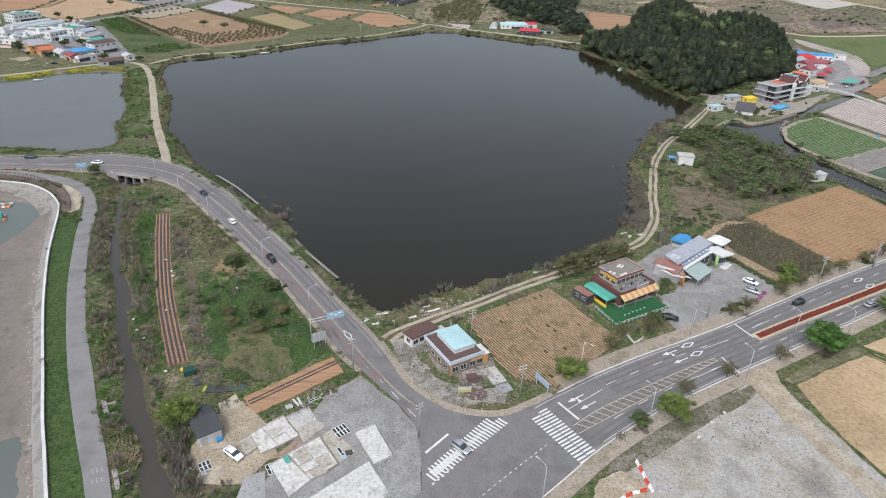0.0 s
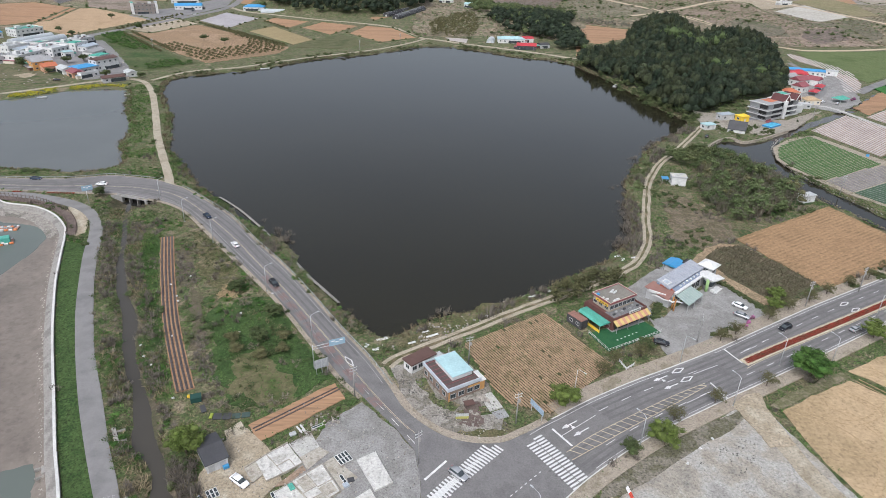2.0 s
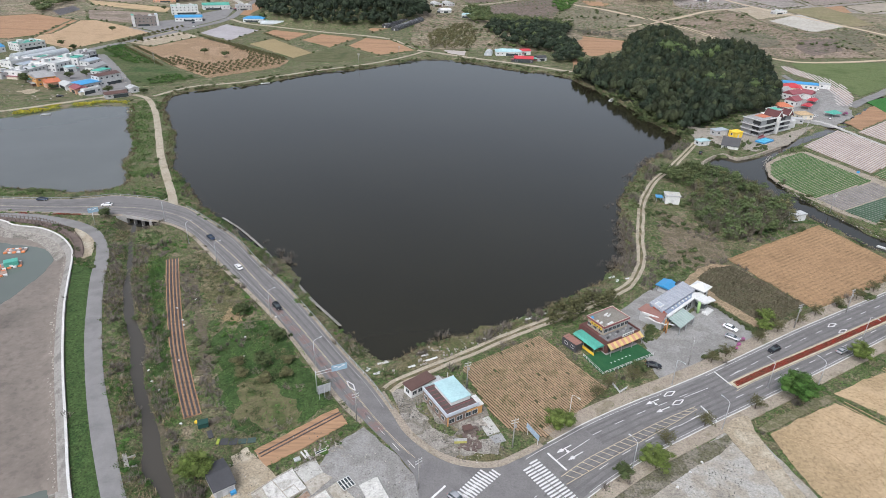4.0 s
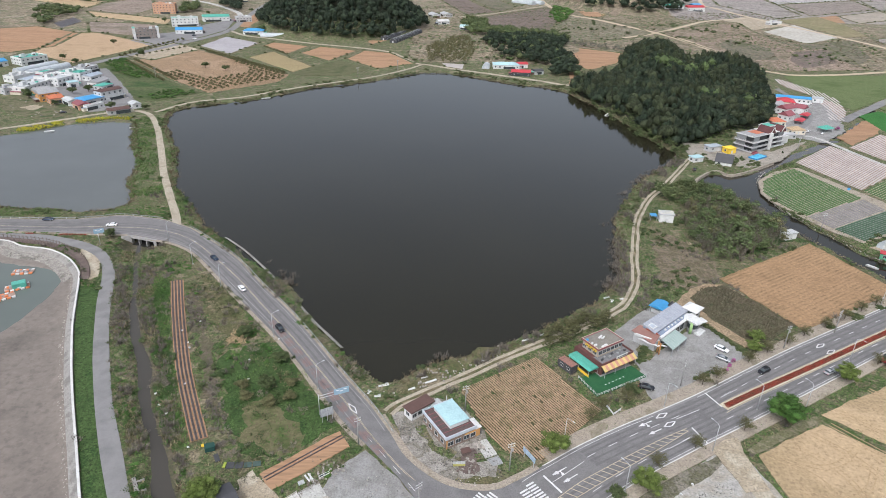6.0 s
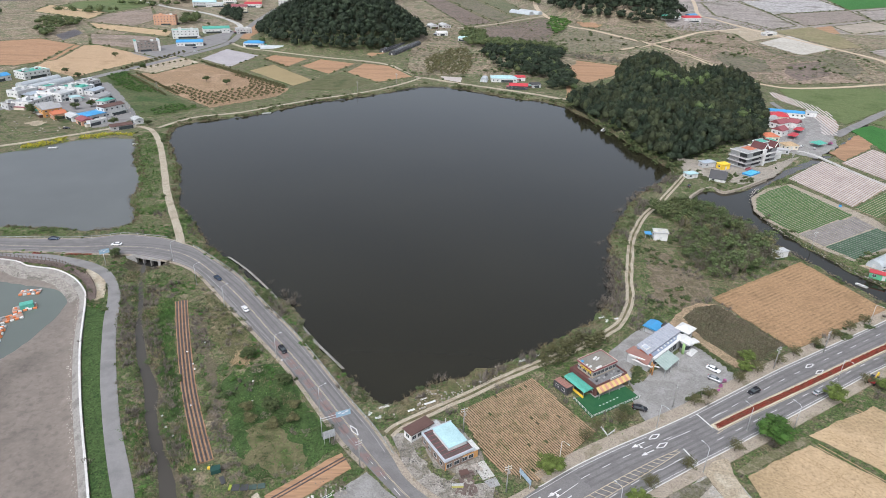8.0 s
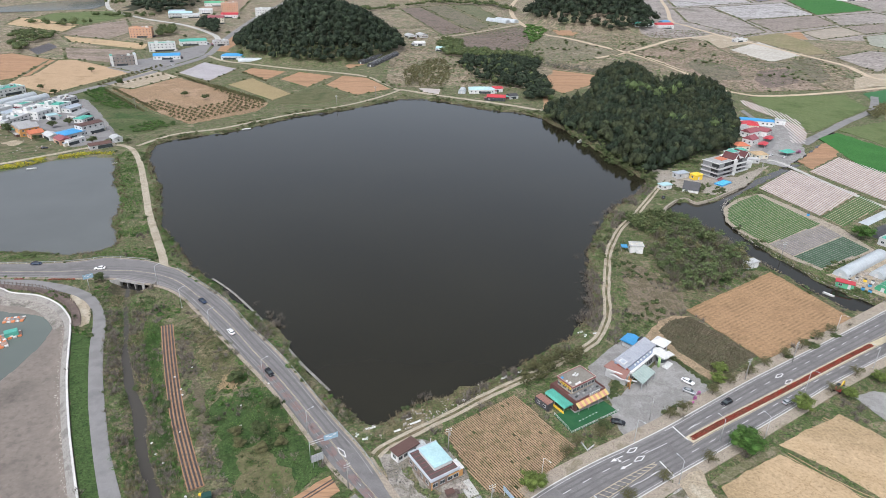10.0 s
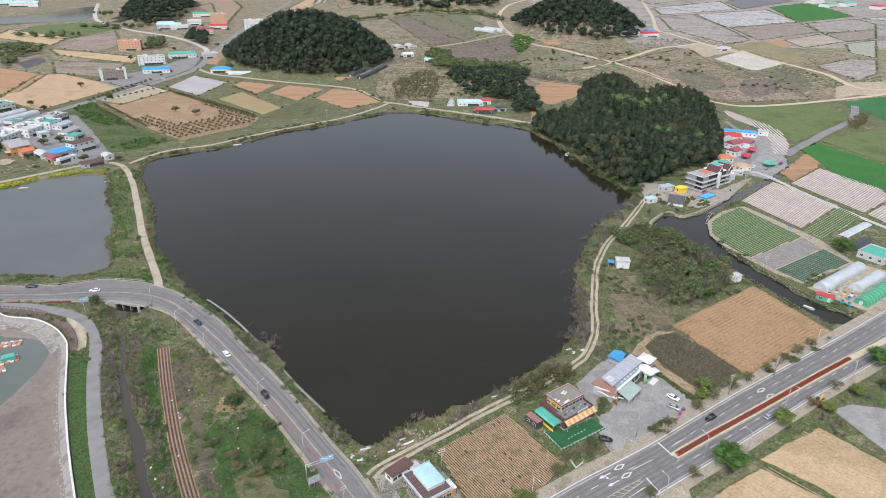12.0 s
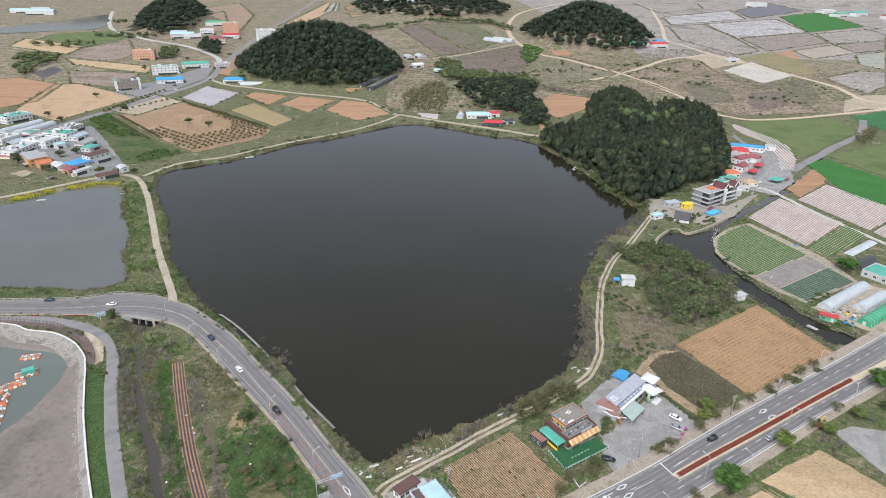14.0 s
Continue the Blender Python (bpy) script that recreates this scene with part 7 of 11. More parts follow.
for px in (-0.9, 0.9):
    for py in (-0.6, 0.6):
        part("leg", boxes("leg", [(px, py, 0.2, 0.12, 0.12, 0.5)], M_DECK), cart)

# ---- the red-brown restaurant ----
TURN = 32.0
M_GREYROOM = paint("mid_grey_paint", (0.3, 0.3, 0.3))
rest = thing("restaurant", 50.6, 155.6, LAND, TURN, "two-storey red-brown restaurant with a striped awning", "restaurant")
part("ground_floor", boxes("ground_floor", [(-0.5, 0, 1.8, 13.2, 11.6, 3.7)], W_BRICK), rest, "red-brown clad ground floor")
part("terrace", boxes("terrace", [(-0.5, -3.6, 3.7, 12.4, 4.2, 0.14)], paint("dark_grey_terrace", (0.17, 0.17, 0.17), 0.9, 0.35)), rest, "dark grey roof terrace")
for nm, q in (("south", (-0.5, -5.75, 13.4, 0.3)), ("east", (6.05, -0.4, 0.3, 10.8)), ("west", (-7.05, -0.4, 0.3, 10.8))):
    part("fascia", boxes("fascia", [(q[0], q[1], 3.85, q[2], q[3], 0.75)], W_BRICK, 0.05), rest, "red-brown fascia round the terrace")
up_floor = part("upper_floor", boxes("upper_floor", [(-0.5, 1.0, 5.2, 9.8, 6.5, 3.0)], paint("dull_cream_render", (0.36, 0.31, 0.25))), rest, "cream upper floor under a maroon roof edge")
for q in ((-0.5, -2.5, 10.7, 0.3), (-0.5, 4.5, 10.7, 0.3), (-5.7, 1.0, 0.3, 6.7), (4.7, 1.0, 0.3, 6.7)):
    part("roof_edge", boxes("roof_edge", [(q[0], q[1], 6.75, q[2], q[3], 0.6)], R_MAROON, 0.04), up_floor)
for q in ((-0.5, -2.53, 10.8, 0.1), (-5.75, 1.0, 0.1, 6.8), (4.75, 1.0, 0.1, 6.8), (-0.5, 4.55, 10.8, 0.1)):
    part("edge_cap", boxes("edge_cap", [(q[0], q[1], 7.08, q[2], q[3], 0.08)], W_CREAM), up_floor, "thin cream roof edge")
part("upper_roof", boxes("upper_roof", [(-0.5, 1.0, 6.75, 10.1, 6.7, 0.2)], paint("brown_grey_roof", (0.2, 0.185, 0.16), 0.9, 0.3)), rest, "grey flat roof with white equipment")
for px, py, s in ((-0.9, 1.9, 0.9), (0.1, 2.3, 0.7), (-0.4, 1.2, 0.8), (0.5, 1.5, 0.6), (-2.3, -2.0, 1.1), (-3.6, -2.1, 1.0), (-4.9, -0.4, 0.9), (-5.2, 0.8, 0.7)):
    part("roof_unit", boxes("roof_unit", [(px, py, 7.05, s, s * 0.6, 0.45)], W_WHITE, 0.04), rest)
part("blue_unit", boxes("blue_unit", [(-5.2, 2.9, 7.05, 0.8, 0.7, 0.5)], R_BLUE, 0.03), rest)
part("fascia_sign", boxes("fascia_sign", [(-5.68, 0.6, 5.75, 0.14, 4.6, 0.8)], M_YELLOWP), rest, "yellow sign strip with dark lettering bars")
for i in range(4):
    part("letter_bar", boxes("letter_bar", [(-5.77, -1.0 + 1.05 * i, 5.75, 0.03, 0.6, 0.4)], R_DARK), rest, "dark lettering bar")
for i in range(6):
    window_part(rest, -4.7 + 1.7 * i, -2.43, 5.3, 0, 1.5, 1.3)
for i in range(3):
    window_part(rest, 4.63, -1.2 + 2.2 * i, 5.2, 90, 1.5, 1.2)
    window_part(rest, -5.63, -1.2 + 2.2 * i, 4.9, -90, 1.4, 0.9)
    window_part(rest, -7.13, -3.5 + 3.2 * i, 1.8, -90, 1.5, 1.3)
part("shop_front", boxes("shop_front", [(-0.5, -5.84, 1.3, 11.6, 0.1, 2.2)], M_GLASS), rest, "dark glazed shop front under the awning")
for i in range(7):
    part("terrace_seat", boxes("terrace_seat", [(-5.2 + 1.6 * i, -4.0 + 0.7 * (i % 2), 4.05, 0.8, 0.5, 0.5)], (R_DARK, R_GREY, M_GREYROOM)[i % 3], 0.04), rest)
M_AWNY, M_AWNR = paint("yellow_awning_cloth", (0.52, 0.4, 0.16), 0.8), paint("salmon_awning_cloth", (0.45, 0.23, 0.16), 0.8)
awning = part("awning", boxes("awning", [(-0.5, -7.5, 2.5, 13.6, 0.1, 0.12)], M_STEEL), rest, "yellow and salmon striped awning")
for i in range(13):
    a, b = -7.3 + 1.05 * i, -7.3 + 1.05 * (i + 1)
    part("stripe", mesh_of("stripe", [(a, -5.75, 3.6), (b, -5.75, 3.6), (b, -7.6, 2.6), (a, -7.6, 2.6), (a, -5.75, 3.55), (b, -5.75, 3.55), (b, -7.6, 2.3), (a, -7.6, 2.3)], [(0, 3, 2, 1), (4, 5, 6, 7), (3, 7, 6, 2), (0, 4, 7, 3), (1, 2, 6, 5)], (M_AWNY, M_AWNR)[i % 2]), awning)
for px in (-7, -2.6, 1.8, 6.0):
    part("awning_post", boxes("awning_post", [(px, -7.4, 1.2, 0.12, 0.12, 2.5)], M_STEEL), rest)
sign = part("name_board", boxes("name_board", [(1.0, -5.98, 4.4, 4.6, 0.12, 0.9)], W_WHITE), rest, "white name board")
for i in range(5):
    part("letter_bar", boxes("letter_bar", [(-0.6 + 0.8 * i, -6.06, 4.4, 0.5, 0.02, 0.45)], R_DARK), sign)
M_TURF = mat("artificial_turf", [(0.02, 0.085, 0.035), (0.028, 0.1, 0.04)], 0.3, 3.0, bump=0.3, contrast=0.15)
tagged(new("pavement_4", prism("pavement_4", [(47.5, 146.2), (58.4, 152.0), (57.4, 153.8), (46.4, 148.4)], LAND - 0.1, LAND + 0.13, M_GRAVEL)), "grey paved strip under the striped awning", "pavement", "", "structure")
tagged(new("turf_lawn", prism("turf_lawn", [(40.8, 145.6), (44.5, 137.2), (61.6, 146.7), (58.4, 152.0), (47.5, 146.2), (46.5, 148.2)], LAND - 0.1, LAND + 0.1, M_TURF)), "flat green artificial turf lawn", "lawn", "", "structure")
fence = tagged(new("garden_fence"), "low white metal fence round the turf", "fence")
fl = [(40.8, 145.6), (44.5, 137.2), (61.6, 146.7)]
for zz in (0.5, 0.95):
    part("fence_rail", sweep("fence_rail", fl, [(0.03, LAND + zz), (0.03, LAND + zz + 0.06), (-0.03, LAND + zz + 0.06), (-0.03, LAND + zz)], W_WHITE), fence)
fp = boxes("fence_post", [(0, 0, 0.55, 0.08, 0.08, 1.1)], W_WHITE)
for x, y, a in along(fl, 1.5):
    part("fence_post", fp, fence, at=(x, y, LAND))
stone = boxes("stepping_stone", [(0, 0, 0.14, 0.45, 0.35, 0.1)], W_WHITE, 0.04)
for i in range(6):
    st = tagged(new("stepping_stone", stone), "small white stepping stone set in turf", "stone", "stepping stones")
    st.location = (48.2 + 1.25 * i, 142.6 + 0.75 * i, LAND)
shelter = thing("teal_shelter", 43.2, 150.7, LAND, 121, "long shelter with a teal tarpaulin roof", "shelter")
part("cover", mesh_of("cover", [(-4.6, -2.1, 2.3), (4.6, -2.1, 2.3), (4.6, -1.2, 2.85), (-4.6, -1.2, 2.85), (4.6, 1.2, 2.85), (-4.6, 1.2, 2.85), (4.6, 2.1, 2.3), (-4.6, 2.1, 2.3), (-4.6, 0, 2.4), (4.6, 0, 2.4)], [(0, 1, 2, 3), (3, 2, 4, 5), (5, 4, 6, 7), (0, 3, 5, 7), (1, 6, 4, 2)], R_TEAL), shelter, "teal tarpaulin cover")
for px in (-4.3, 0, 4.3):
    for py in (-1.9, 1.9):
        part("post", boxes("post", [(px, py, 1.15, 0.12, 0.12, 2.3)], M_STEEL), shelter)
part("skirt", boxes("skirt", [(0, 2.0, 0.5, 9.0, 0.08, 0.9)], M_YELLOWP), shelter, "yellow side panel")
cont = thing("site_container", 38.3, 150.2, LAND, 125, "black container with a rusty red ribbed roof", "container")
part("case", boxes("case", [(0, 0, 1.3, 5.6, 2.6, 2.6)], R_DARK), cont)
for i in range(6):
    part("roof_panel", boxes("roof_panel", [(-2.3 + 0.93 * i, 0, 2.68, 0.78, 2.6, 0.12)], paint("rusty_red_sheet", (0.28, 0.15, 0.12))), cont)
for px in (-1.4, 1.2):
    window_part(cont, px, 1.33, 1.4, 180, 1.2, 0.9)

# ---- the hall with white wings ----
hall = thing("event_hall", 75.6, 169.2, LAND, 42.5, "white and blue-grey hall with a wavy eave and a small tower", "hall")
M_SLATEROOF, M_LILAC = paint("slate_blue_sheet", (0.2, 0.24, 0.31), 0.5), paint("pale_lilac_sheet", (0.33, 0.345, 0.385), 0.45, 0.3)
M_EAVESHADE = paint("eave_shade_colour", (0.05, 0.05, 0.055), 0.6)
part("wall", boxes("wall", [(0.4, 1.4, 2.1, 20.6, 6.4, 4.5)], W_GREY), hall)
# dark sheet on the front wall paints in the eave's shade
part("recess", boxes("recess", [(-2.0, -1.86, 2.4, 15.0, 0.14, 3.0)], M_EAVESHADE), hall, "dark panel painted as the shade under the eave")


def slab_mesh(name, top, thick, material):
    """A sloping plate from its four upper corners."""
    v = list(top) + [(x, y, z - thick) for x, y, z in top]
    return mesh_of(name, v, [(0, 1, 2, 3), (7, 6, 5, 4), (0, 4, 5, 1), (1, 5, 6, 2), (2, 6, 7, 3), (3, 7, 4, 0)], material)


part("roof_sheet", slab_mesh("roof_sheet", [(-10.6, -0.2, 5.3), (10.4, -0.4, 5.3), (11.2, 4.8, 5.8), (-9.4, 5.0, 5.8)], 0.35, M_LILAC), hall, "pale lilac-grey roof sheet")
part("raised_roof", boxes("raised_roof", [(0.3, 2.2, 4.7, 20.0, 4.8, 0.9)], M_SLATEROOF), hall, "slate-blue clerestory block")
for i in range(15):
    part("seam", slab_mesh("seam", [(-9.6 + 1.38 * i, -0.2, 5.36), (-9.55 + 1.38 * i, -0.2, 5.36), (-9.15 + 1.38 * i, 4.8, 5.86), (-9.2 + 1.38 * i, 4.8, 5.86)], 0.08, M_STEEL), hall)
part("lower_roof", slab_mesh("lower_roof", [(-9.4, -1.6, 4.55), (8.0, -1.7, 4.55), (8.0, -0.3, 4.75), (-9.4, -0.3, 4.75)], 0.25, M_SLATEROOF), hall, "slate-blue lower roof gutter")
for i in range(6):
    part("vent", boxes("vent", [(-5.6 + 2.1 * i, -1.0, 4.95, 0.5, 0.6, 0.5)], W_WHITE, 0.08), hall)
sky_light = part("roof_skylight", slab_mesh("roof_skylight", [(-9.4, 1.2, 5.72), (-7.0, 1.1, 5.72), (-6.8, 3.4, 5.94), (-9.0, 3.5, 5.94)], 0.25, W_WHITE), hall, "white framed skylight")
part("skylight_pane", slab_mesh("skylight_pane", [(-9.0, 1.6, 5.78), (-7.3, 1.5, 5.78), (-7.2, 3.0, 5.93), (-8.8, 3.1, 5.93)], 0.04, R_BLUEGREY), sky_light)
part("eave", boxes("eave", [(-1.6, -2.0, 4.3, 17.2, 0.9, 0.55)], W_WHITE, 0.06), hall, "white front eave band")
wing = part("wing_roof", prism("wing_roof", [(5.4, -1.6), (7.6, -0.6), (10.6, -1.6), (9.8, -5.2), (7.4, -7.0), (5.2, -6.2), (5.8, -3.0)], 4.3, 4.75, W_WHITE), hall, "white angular wing roof")
part("wing_roof", prism("wing_roof", [(9.8, -3.4), (12.6, -4.4), (11.8, -7.0), (9.4, -6.2)], 3.3, 3.65, W_WHITE), hall, "lower white wing roof")
part("drum", tube("drum", [(8.0, -4.0, 0), (8.0, -4.0, 2.2), (8.0, -4.0, 4.3)], 1.7, 1.7, W_GREY, 18), hall, "grey rounded corner bay")
part("drum_glass", tube("drum_glass", [(8.0, -4.0, 1.6), (8.0, -4.0, 3.2)], 1.74, 1.74, M_GLASS, 18), hall, "dark glass band round the bay")
part("column", tube("column", [(5.9, -4.4, 0), (5.9, -4.4, 4.4)], 0.5, 0.5, paint("lime_green_render", (0.3, 0.45, 0.2)), 12), hall, "lime green column")
part("steps", boxes("steps", [(8.8, -6.4, 0.2, 4.4, 2.0, 0.4), (8.8, -6.0, 0.5, 4.0, 1.3, 0.3)], W_WHITE), hall)
part("end_roof", slab_mesh("end_roof", [(-13.6, -2.0, 3.3), (-9.4, -1.4, 4.8), (-9.2, 6.0, 4.9), (-12.2, 7.0, 3.6)], 0.22, paint("faded_brick_tiles", (0.24, 0.13, 0.11))), hall, "faded brick-red end roof")
part("end_wall", boxes("end_wall", [(-11.0, 2.2, 1.6, 2.6, 7.6, 3.2)], W_GREY), hall)
part("sign_strip", boxes("sign_strip", [(0, 0, 0, 0.3, 5.2, 0.8)], W_WHITE, 0.04), hall, "white sign strip", (-12.7, 2.4, 3.6), 11)
part("red_sign", boxes("red_sign", [(-9.9, 1.2, 5.0, 0.3, 4.2, 0.5)], paint("rust_red_frame", (0.32, 0.09, 0.06)), 0.04), hall, "rust-red sign bar over the end roof")
wave = [(-14.2 + 0.1 * k, 3.2 - 0.62 * k, 3.1 + 0.22 * math.sin(k * 0.8)) for k in range(10)] + [(-13.2 + 0.6 * k, -2.9 - 0.5 * k, 3.0 + 0.3 * math.sin(k)) for k in range(5)]
part("wavy_eave", tube("wavy_eave", wave, 0.24, 0.24, W_WHITE, 8), hall, "wavy white eave over the entrance")
for px, py in ((-11.9, -2.6), (-12.6, -3.6)):
    part("entrance_post", tube("entrance_post", [(px, py, 0), (px, py, 4.2)], 0.26, 0.24, paint("dull_orange_post", (0.4, 0.2, 0.08)), 10), hall, "orange entrance post")
tower = part("tower", boxes("tower", [(12.4, -1.0, 2.9, 3.8, 3.8, 6.0)], W_GREY), hall, "small grey tower with a white pyramid cap")
part("cap", mesh_of("cap", [(9.7, -3.7, 6.0), (15.1, -3.7, 6.0), (15.1, 1.7, 6.0), (9.7, 1.7, 6.0), (12.4, -1.0, 7.6), (9.7, -3.7, 5.75), (15.1, -3.7, 5.75), (15.1, 1.7, 5.75), (9.7, 1.7, 5.75)], [(0, 1, 4), (1, 2, 4), (2, 3, 4), (3, 0, 4), (5, 8, 7, 6), (0, 5, 6, 1), (1, 6, 7, 2), (2, 7, 8, 3), (3, 8, 5, 0)], W_WHITE), tower)
window_part(tower, 12.0, -2.95, 4.4, 0, 2.0, 1.4)
window_part(tower, 10.45, -1.0, 4.6, -90, 1.6, 1.2)
part("roof_walkway", boxes("roof_walkway", [(9.2, 4.6, 5.5, 3.2, 2.2, 0.3), (9.2, 5.6, 5.9, 3.2, 0.08, 0.5)], R_DARK, 0.04), hall, "dark roof platform behind the tower")
part("canopy", slab_mesh("canopy", [(-11.0, -7.2, 3.0), (-1.6, -6.9, 3.0), (-1.4, -2.4, 3.9), (-10.2, -2.4, 3.9)], 0.12, paint("grey_green_canopy", (0.3, 0.37, 0.34), 0.5)), hall, "grey-green sheet canopy")
for i in range(8):
    part("canopy_rib", slab_mesh("canopy_rib", [(-10.6 + 1.22 * i, -7.0, 3.06), (-10.52 + 1.22 * i, -7.0, 3.06), (-9.92 + 1.2 * i, -2.5, 3.95), (-10.0 + 1.2 * i, -2.5, 3.95)], 0.05, M_STEEL), hall)
for px in (-10.6, -6.4, -1.9):
    part("canopy_post", boxes("canopy_post", [(px, -6.8, 1.4, 0.16, 0.16, 2.9)], M_STEEL), hall)
for i in range(5):
    window_part(hall, -7.8 + 3.0 * i, -1.98, 2.3, 0, 2.6, 2.4)
for i in range(4):
    window_part(hall, -6 + 4.2 * i, 4.63, 2.4, 180, 2.0, 1.4)
# hedge and planting island of the car park
for pts, wd, lab in (([(88.2, 178), (92.4, 170), (95.6, 162), (97.6, 157)], 1.6, "low dark hedge beside the car park"), ([(66.4, 163), (63.4, 157.5), (61.8, 153.5)], 2.0, "low weedy hedge between hall and restaurant"), ([(75.5, 145.6), (80, 147.6), (84, 149.4)], 1.5, "low planting island of the car park")):
    spots = [(x + 0.5 * math.sin(7 * x), y + 0.5 * math.cos(5 * y), LAND + 0.3, wd * 1.3, 1.5, x) for x, y, a in along(pts, 0.8)]
    tagged(new("hedge", scatter_mesh("hedge", BUSHES, np.array(spots), M_BUSH)), lab, "hedge", "", "stuff")
tarp = thing("blue_shelter", 76.9, 183.7, LAND, 45, "open shelter under a bright blue tarpaulin", "shelter")
part("cover", roof_mesh(5.6, 4.8, 2.4, "gable", R_BLUE, 0.7, 0.3), tarp, "bright blue tarpaulin")
for px in (-2.6, 2.6):
    for py in (-2.2, 2.2):
        part("post", boxes("post", [(px, py, 1.2, 0.14, 0.14, 2.4)], M_STEEL), tarp)
part("store", boxes("store", [(0, 0, 0.7, 4.6, 3.8, 1.4)], W_GREY, 0.05), tarp)

# ---- huts on the far bank ----
hut = building("white_hut", 104.8, 262.6, 6.2, 4.8, 3.8, -8, W_WHITE, R_PALE, "white box hut with a sheet roof beside the track", "flat", category="hut")
part("frame_roof", boxes("frame_roof", [(0, -1.5 + 1.5 * i, 4.12, 6.6, 0.12, 0.1) for i in range(3)] + [(-2.4 + 2.4 * i, 0, 4.14, 0.12, 4.6, 0.1) for i in range(3)], W_CREAM), hut)
bl = thing("blue_canopy", 99.4, 263.8, LAND, -8, "small blue canopy beside the hut", "canopy")
part("cover", boxes("cover", [(0, 0, 2.3, 3.0, 3.6, 0.12)], R_BLUE), bl)
for px in (-1.3, 1.3):
    part("post", boxes("post", [(px, -1.6, 1.15, 0.1, 0.1, 2.3)], M_STEEL), bl)
    part("post", boxes("post", [(px, 1.6, 1.15, 0.1, 0.1, 2.3)], M_STEEL), bl)
building("white_shed", 154.0, 246.0, 6.2, 3.4, 2.9, 20, W_WHITE, R_PALE, "small white shed on the canal bank", "flat", category="shed")
dh = building("dark_roofed_hut", -48.9, 97.6, 4.3, 8.0, 2.4, 35, W_GREY, R_DARK, "grey hut with a dark gabled roof", "gable", 1.1, category="hut")
part("blue_sheet", boxes("blue_sheet", [(1.5, -4.5, 0.4, 1.2, 0.7, 0.8)], R_BLUE), dh)
part("front_trim", boxes("front_trim", [(0, -4.06, 2.1, 4.5, 0.12, 0.4), (-2.0, -4.06, 1.1, 0.3, 0.12, 2.0), (2.0, -4.06, 1.1, 0.3, 0.12, 2.0)], W_WHITE), dh, "white painted front trim")

# ---- greenhouses ----
M_POLY = mat("milky_polythene", [(0.36, 0.39, 0.41), (0.44, 0.47, 0.49)], 0.3, 2.5, rough=0.35, bump=0.05, contrast=0.1)


def greenhouse(x, y, length, wide, high, turn, cover, label):
    t = thing("greenhouse", x, y, LAND, turn, label, "greenhouse", "greenhouses")
    arc = [(wide / 2 * math.cos(a), high * math.sin(a) ** 0.75) for a in np.linspace(0, math.pi, 13)]
    v, f = [], []
    for i in range(9):
        px = -length / 2 + length * i / 8
        v += [(px, c, z - 0.1) for c, z in arc]
        if i:
            o = 13 * i
            f += [(o - 13 + j, o + j, o + j + 1, o - 12 + j) for j in range(12)]
    part("cover", mesh_of("cover", v, f, cover, True), t)
    for px in (-length / 2, length / 2):
        part("end_wall", mesh_of("end_wall", [(px, c, z - 0.1) for c, z in arc], [tuple(range(13))], cover), t)
    hoop = [(0, c * 1.01, z * 1.01) for c, z in arc]
    hm = tube("hoop", hoop, 0.05, 0.05, M_STEEL, 5)
    for i in range(int(length / 3) + 1):
        part("hoop", hm, t, at=(-length / 2 + 3 * i, 0, 0))
    part("door", boxes("door", [(-length / 2 - 0.04, 0, 1.0, 0.06, 1.4, 2.0)], M_FRAME), t)
    return t


greenhouse(207.5, 246.2, 40, 6.4, 3.6, 32, M_POLY, "long polythene greenhouse with a milky cover")
greenhouse(217.5, 241.0, 25, 6.2, 3.4, 32, M_POLY, "polythene greenhouse with a milky blue cover")
greenhouse(216.0, 231.0, 36, 6.4, 3.4, 32, paint("green_net_cover", (0.07, 0.3, 0.17)), "greenhouse under a green net cover")
greenhouse(-49, 806, 74, 8, 4.6, 67, R_DARK, "long greenhouse under a black cover")
greenhouse(-37, 798, 92, 8, 4.6, 72, R_DARK, "long greenhouse under a black cover")
greenhouse(160, 1240, 50, 12, 6, -50, M_POLY, "far white greenhouse on a slope")
greenhouse(178, 1250, 50, 12, 6, -50, M_POLY, "far white greenhouse on a slope")
greenhouse(-352, 566, 40, 8, 4, 70, M_POLY, "village greenhouse with a milky cover")
greenhouse(-338, 560, 40, 8, 4, 70, M_POLY, "village greenhouse with a milky cover")
greenhouse(-192, 781, 34, 8, 4, 0, M_POLY, "grey arched store beside the blue-roofed house")
greenhouse(47, 620, 13, 7, 4, 80, M_POLY, "small grey arched store at the farm")
red_shed = building("red_shed", 187.0, 226.6, 7, 3.2, 2.4, -35, R_GREEN, R_RED, "low shed with a red sheet roof by the canal", "flat", category="shed")
building("farm_house", 241.8, 268.6, 14.5, 13, 3.0, 31, W_GREY, R_TEAL, "white farm building with a green flat roof", "flat", parapet=0.7)
dk = thing("covered_stack", 243, 284, LAND, 30, "heap under a black tarpaulin", "stack")
part("cover", mesh_of("cover", [(-9, -4, 0), (9, -4, 0), (9, 4, 0), (-9, 4, 0), (-8, -1.5, 2.6), (8, -1.5, 3.0), (8, 1.8, 2.7), (-8, 1.8, 2.4)], [(0, 1, 5, 4), (1, 2, 6, 5), (2, 3, 7, 6), (3, 0, 4, 7), (4, 5, 6, 7)], R_DARK), dk)
tp = thing("white_tarp", 255, 304, LAND, 33, "flat white tarpaulin over a bed", "tarpaulin")
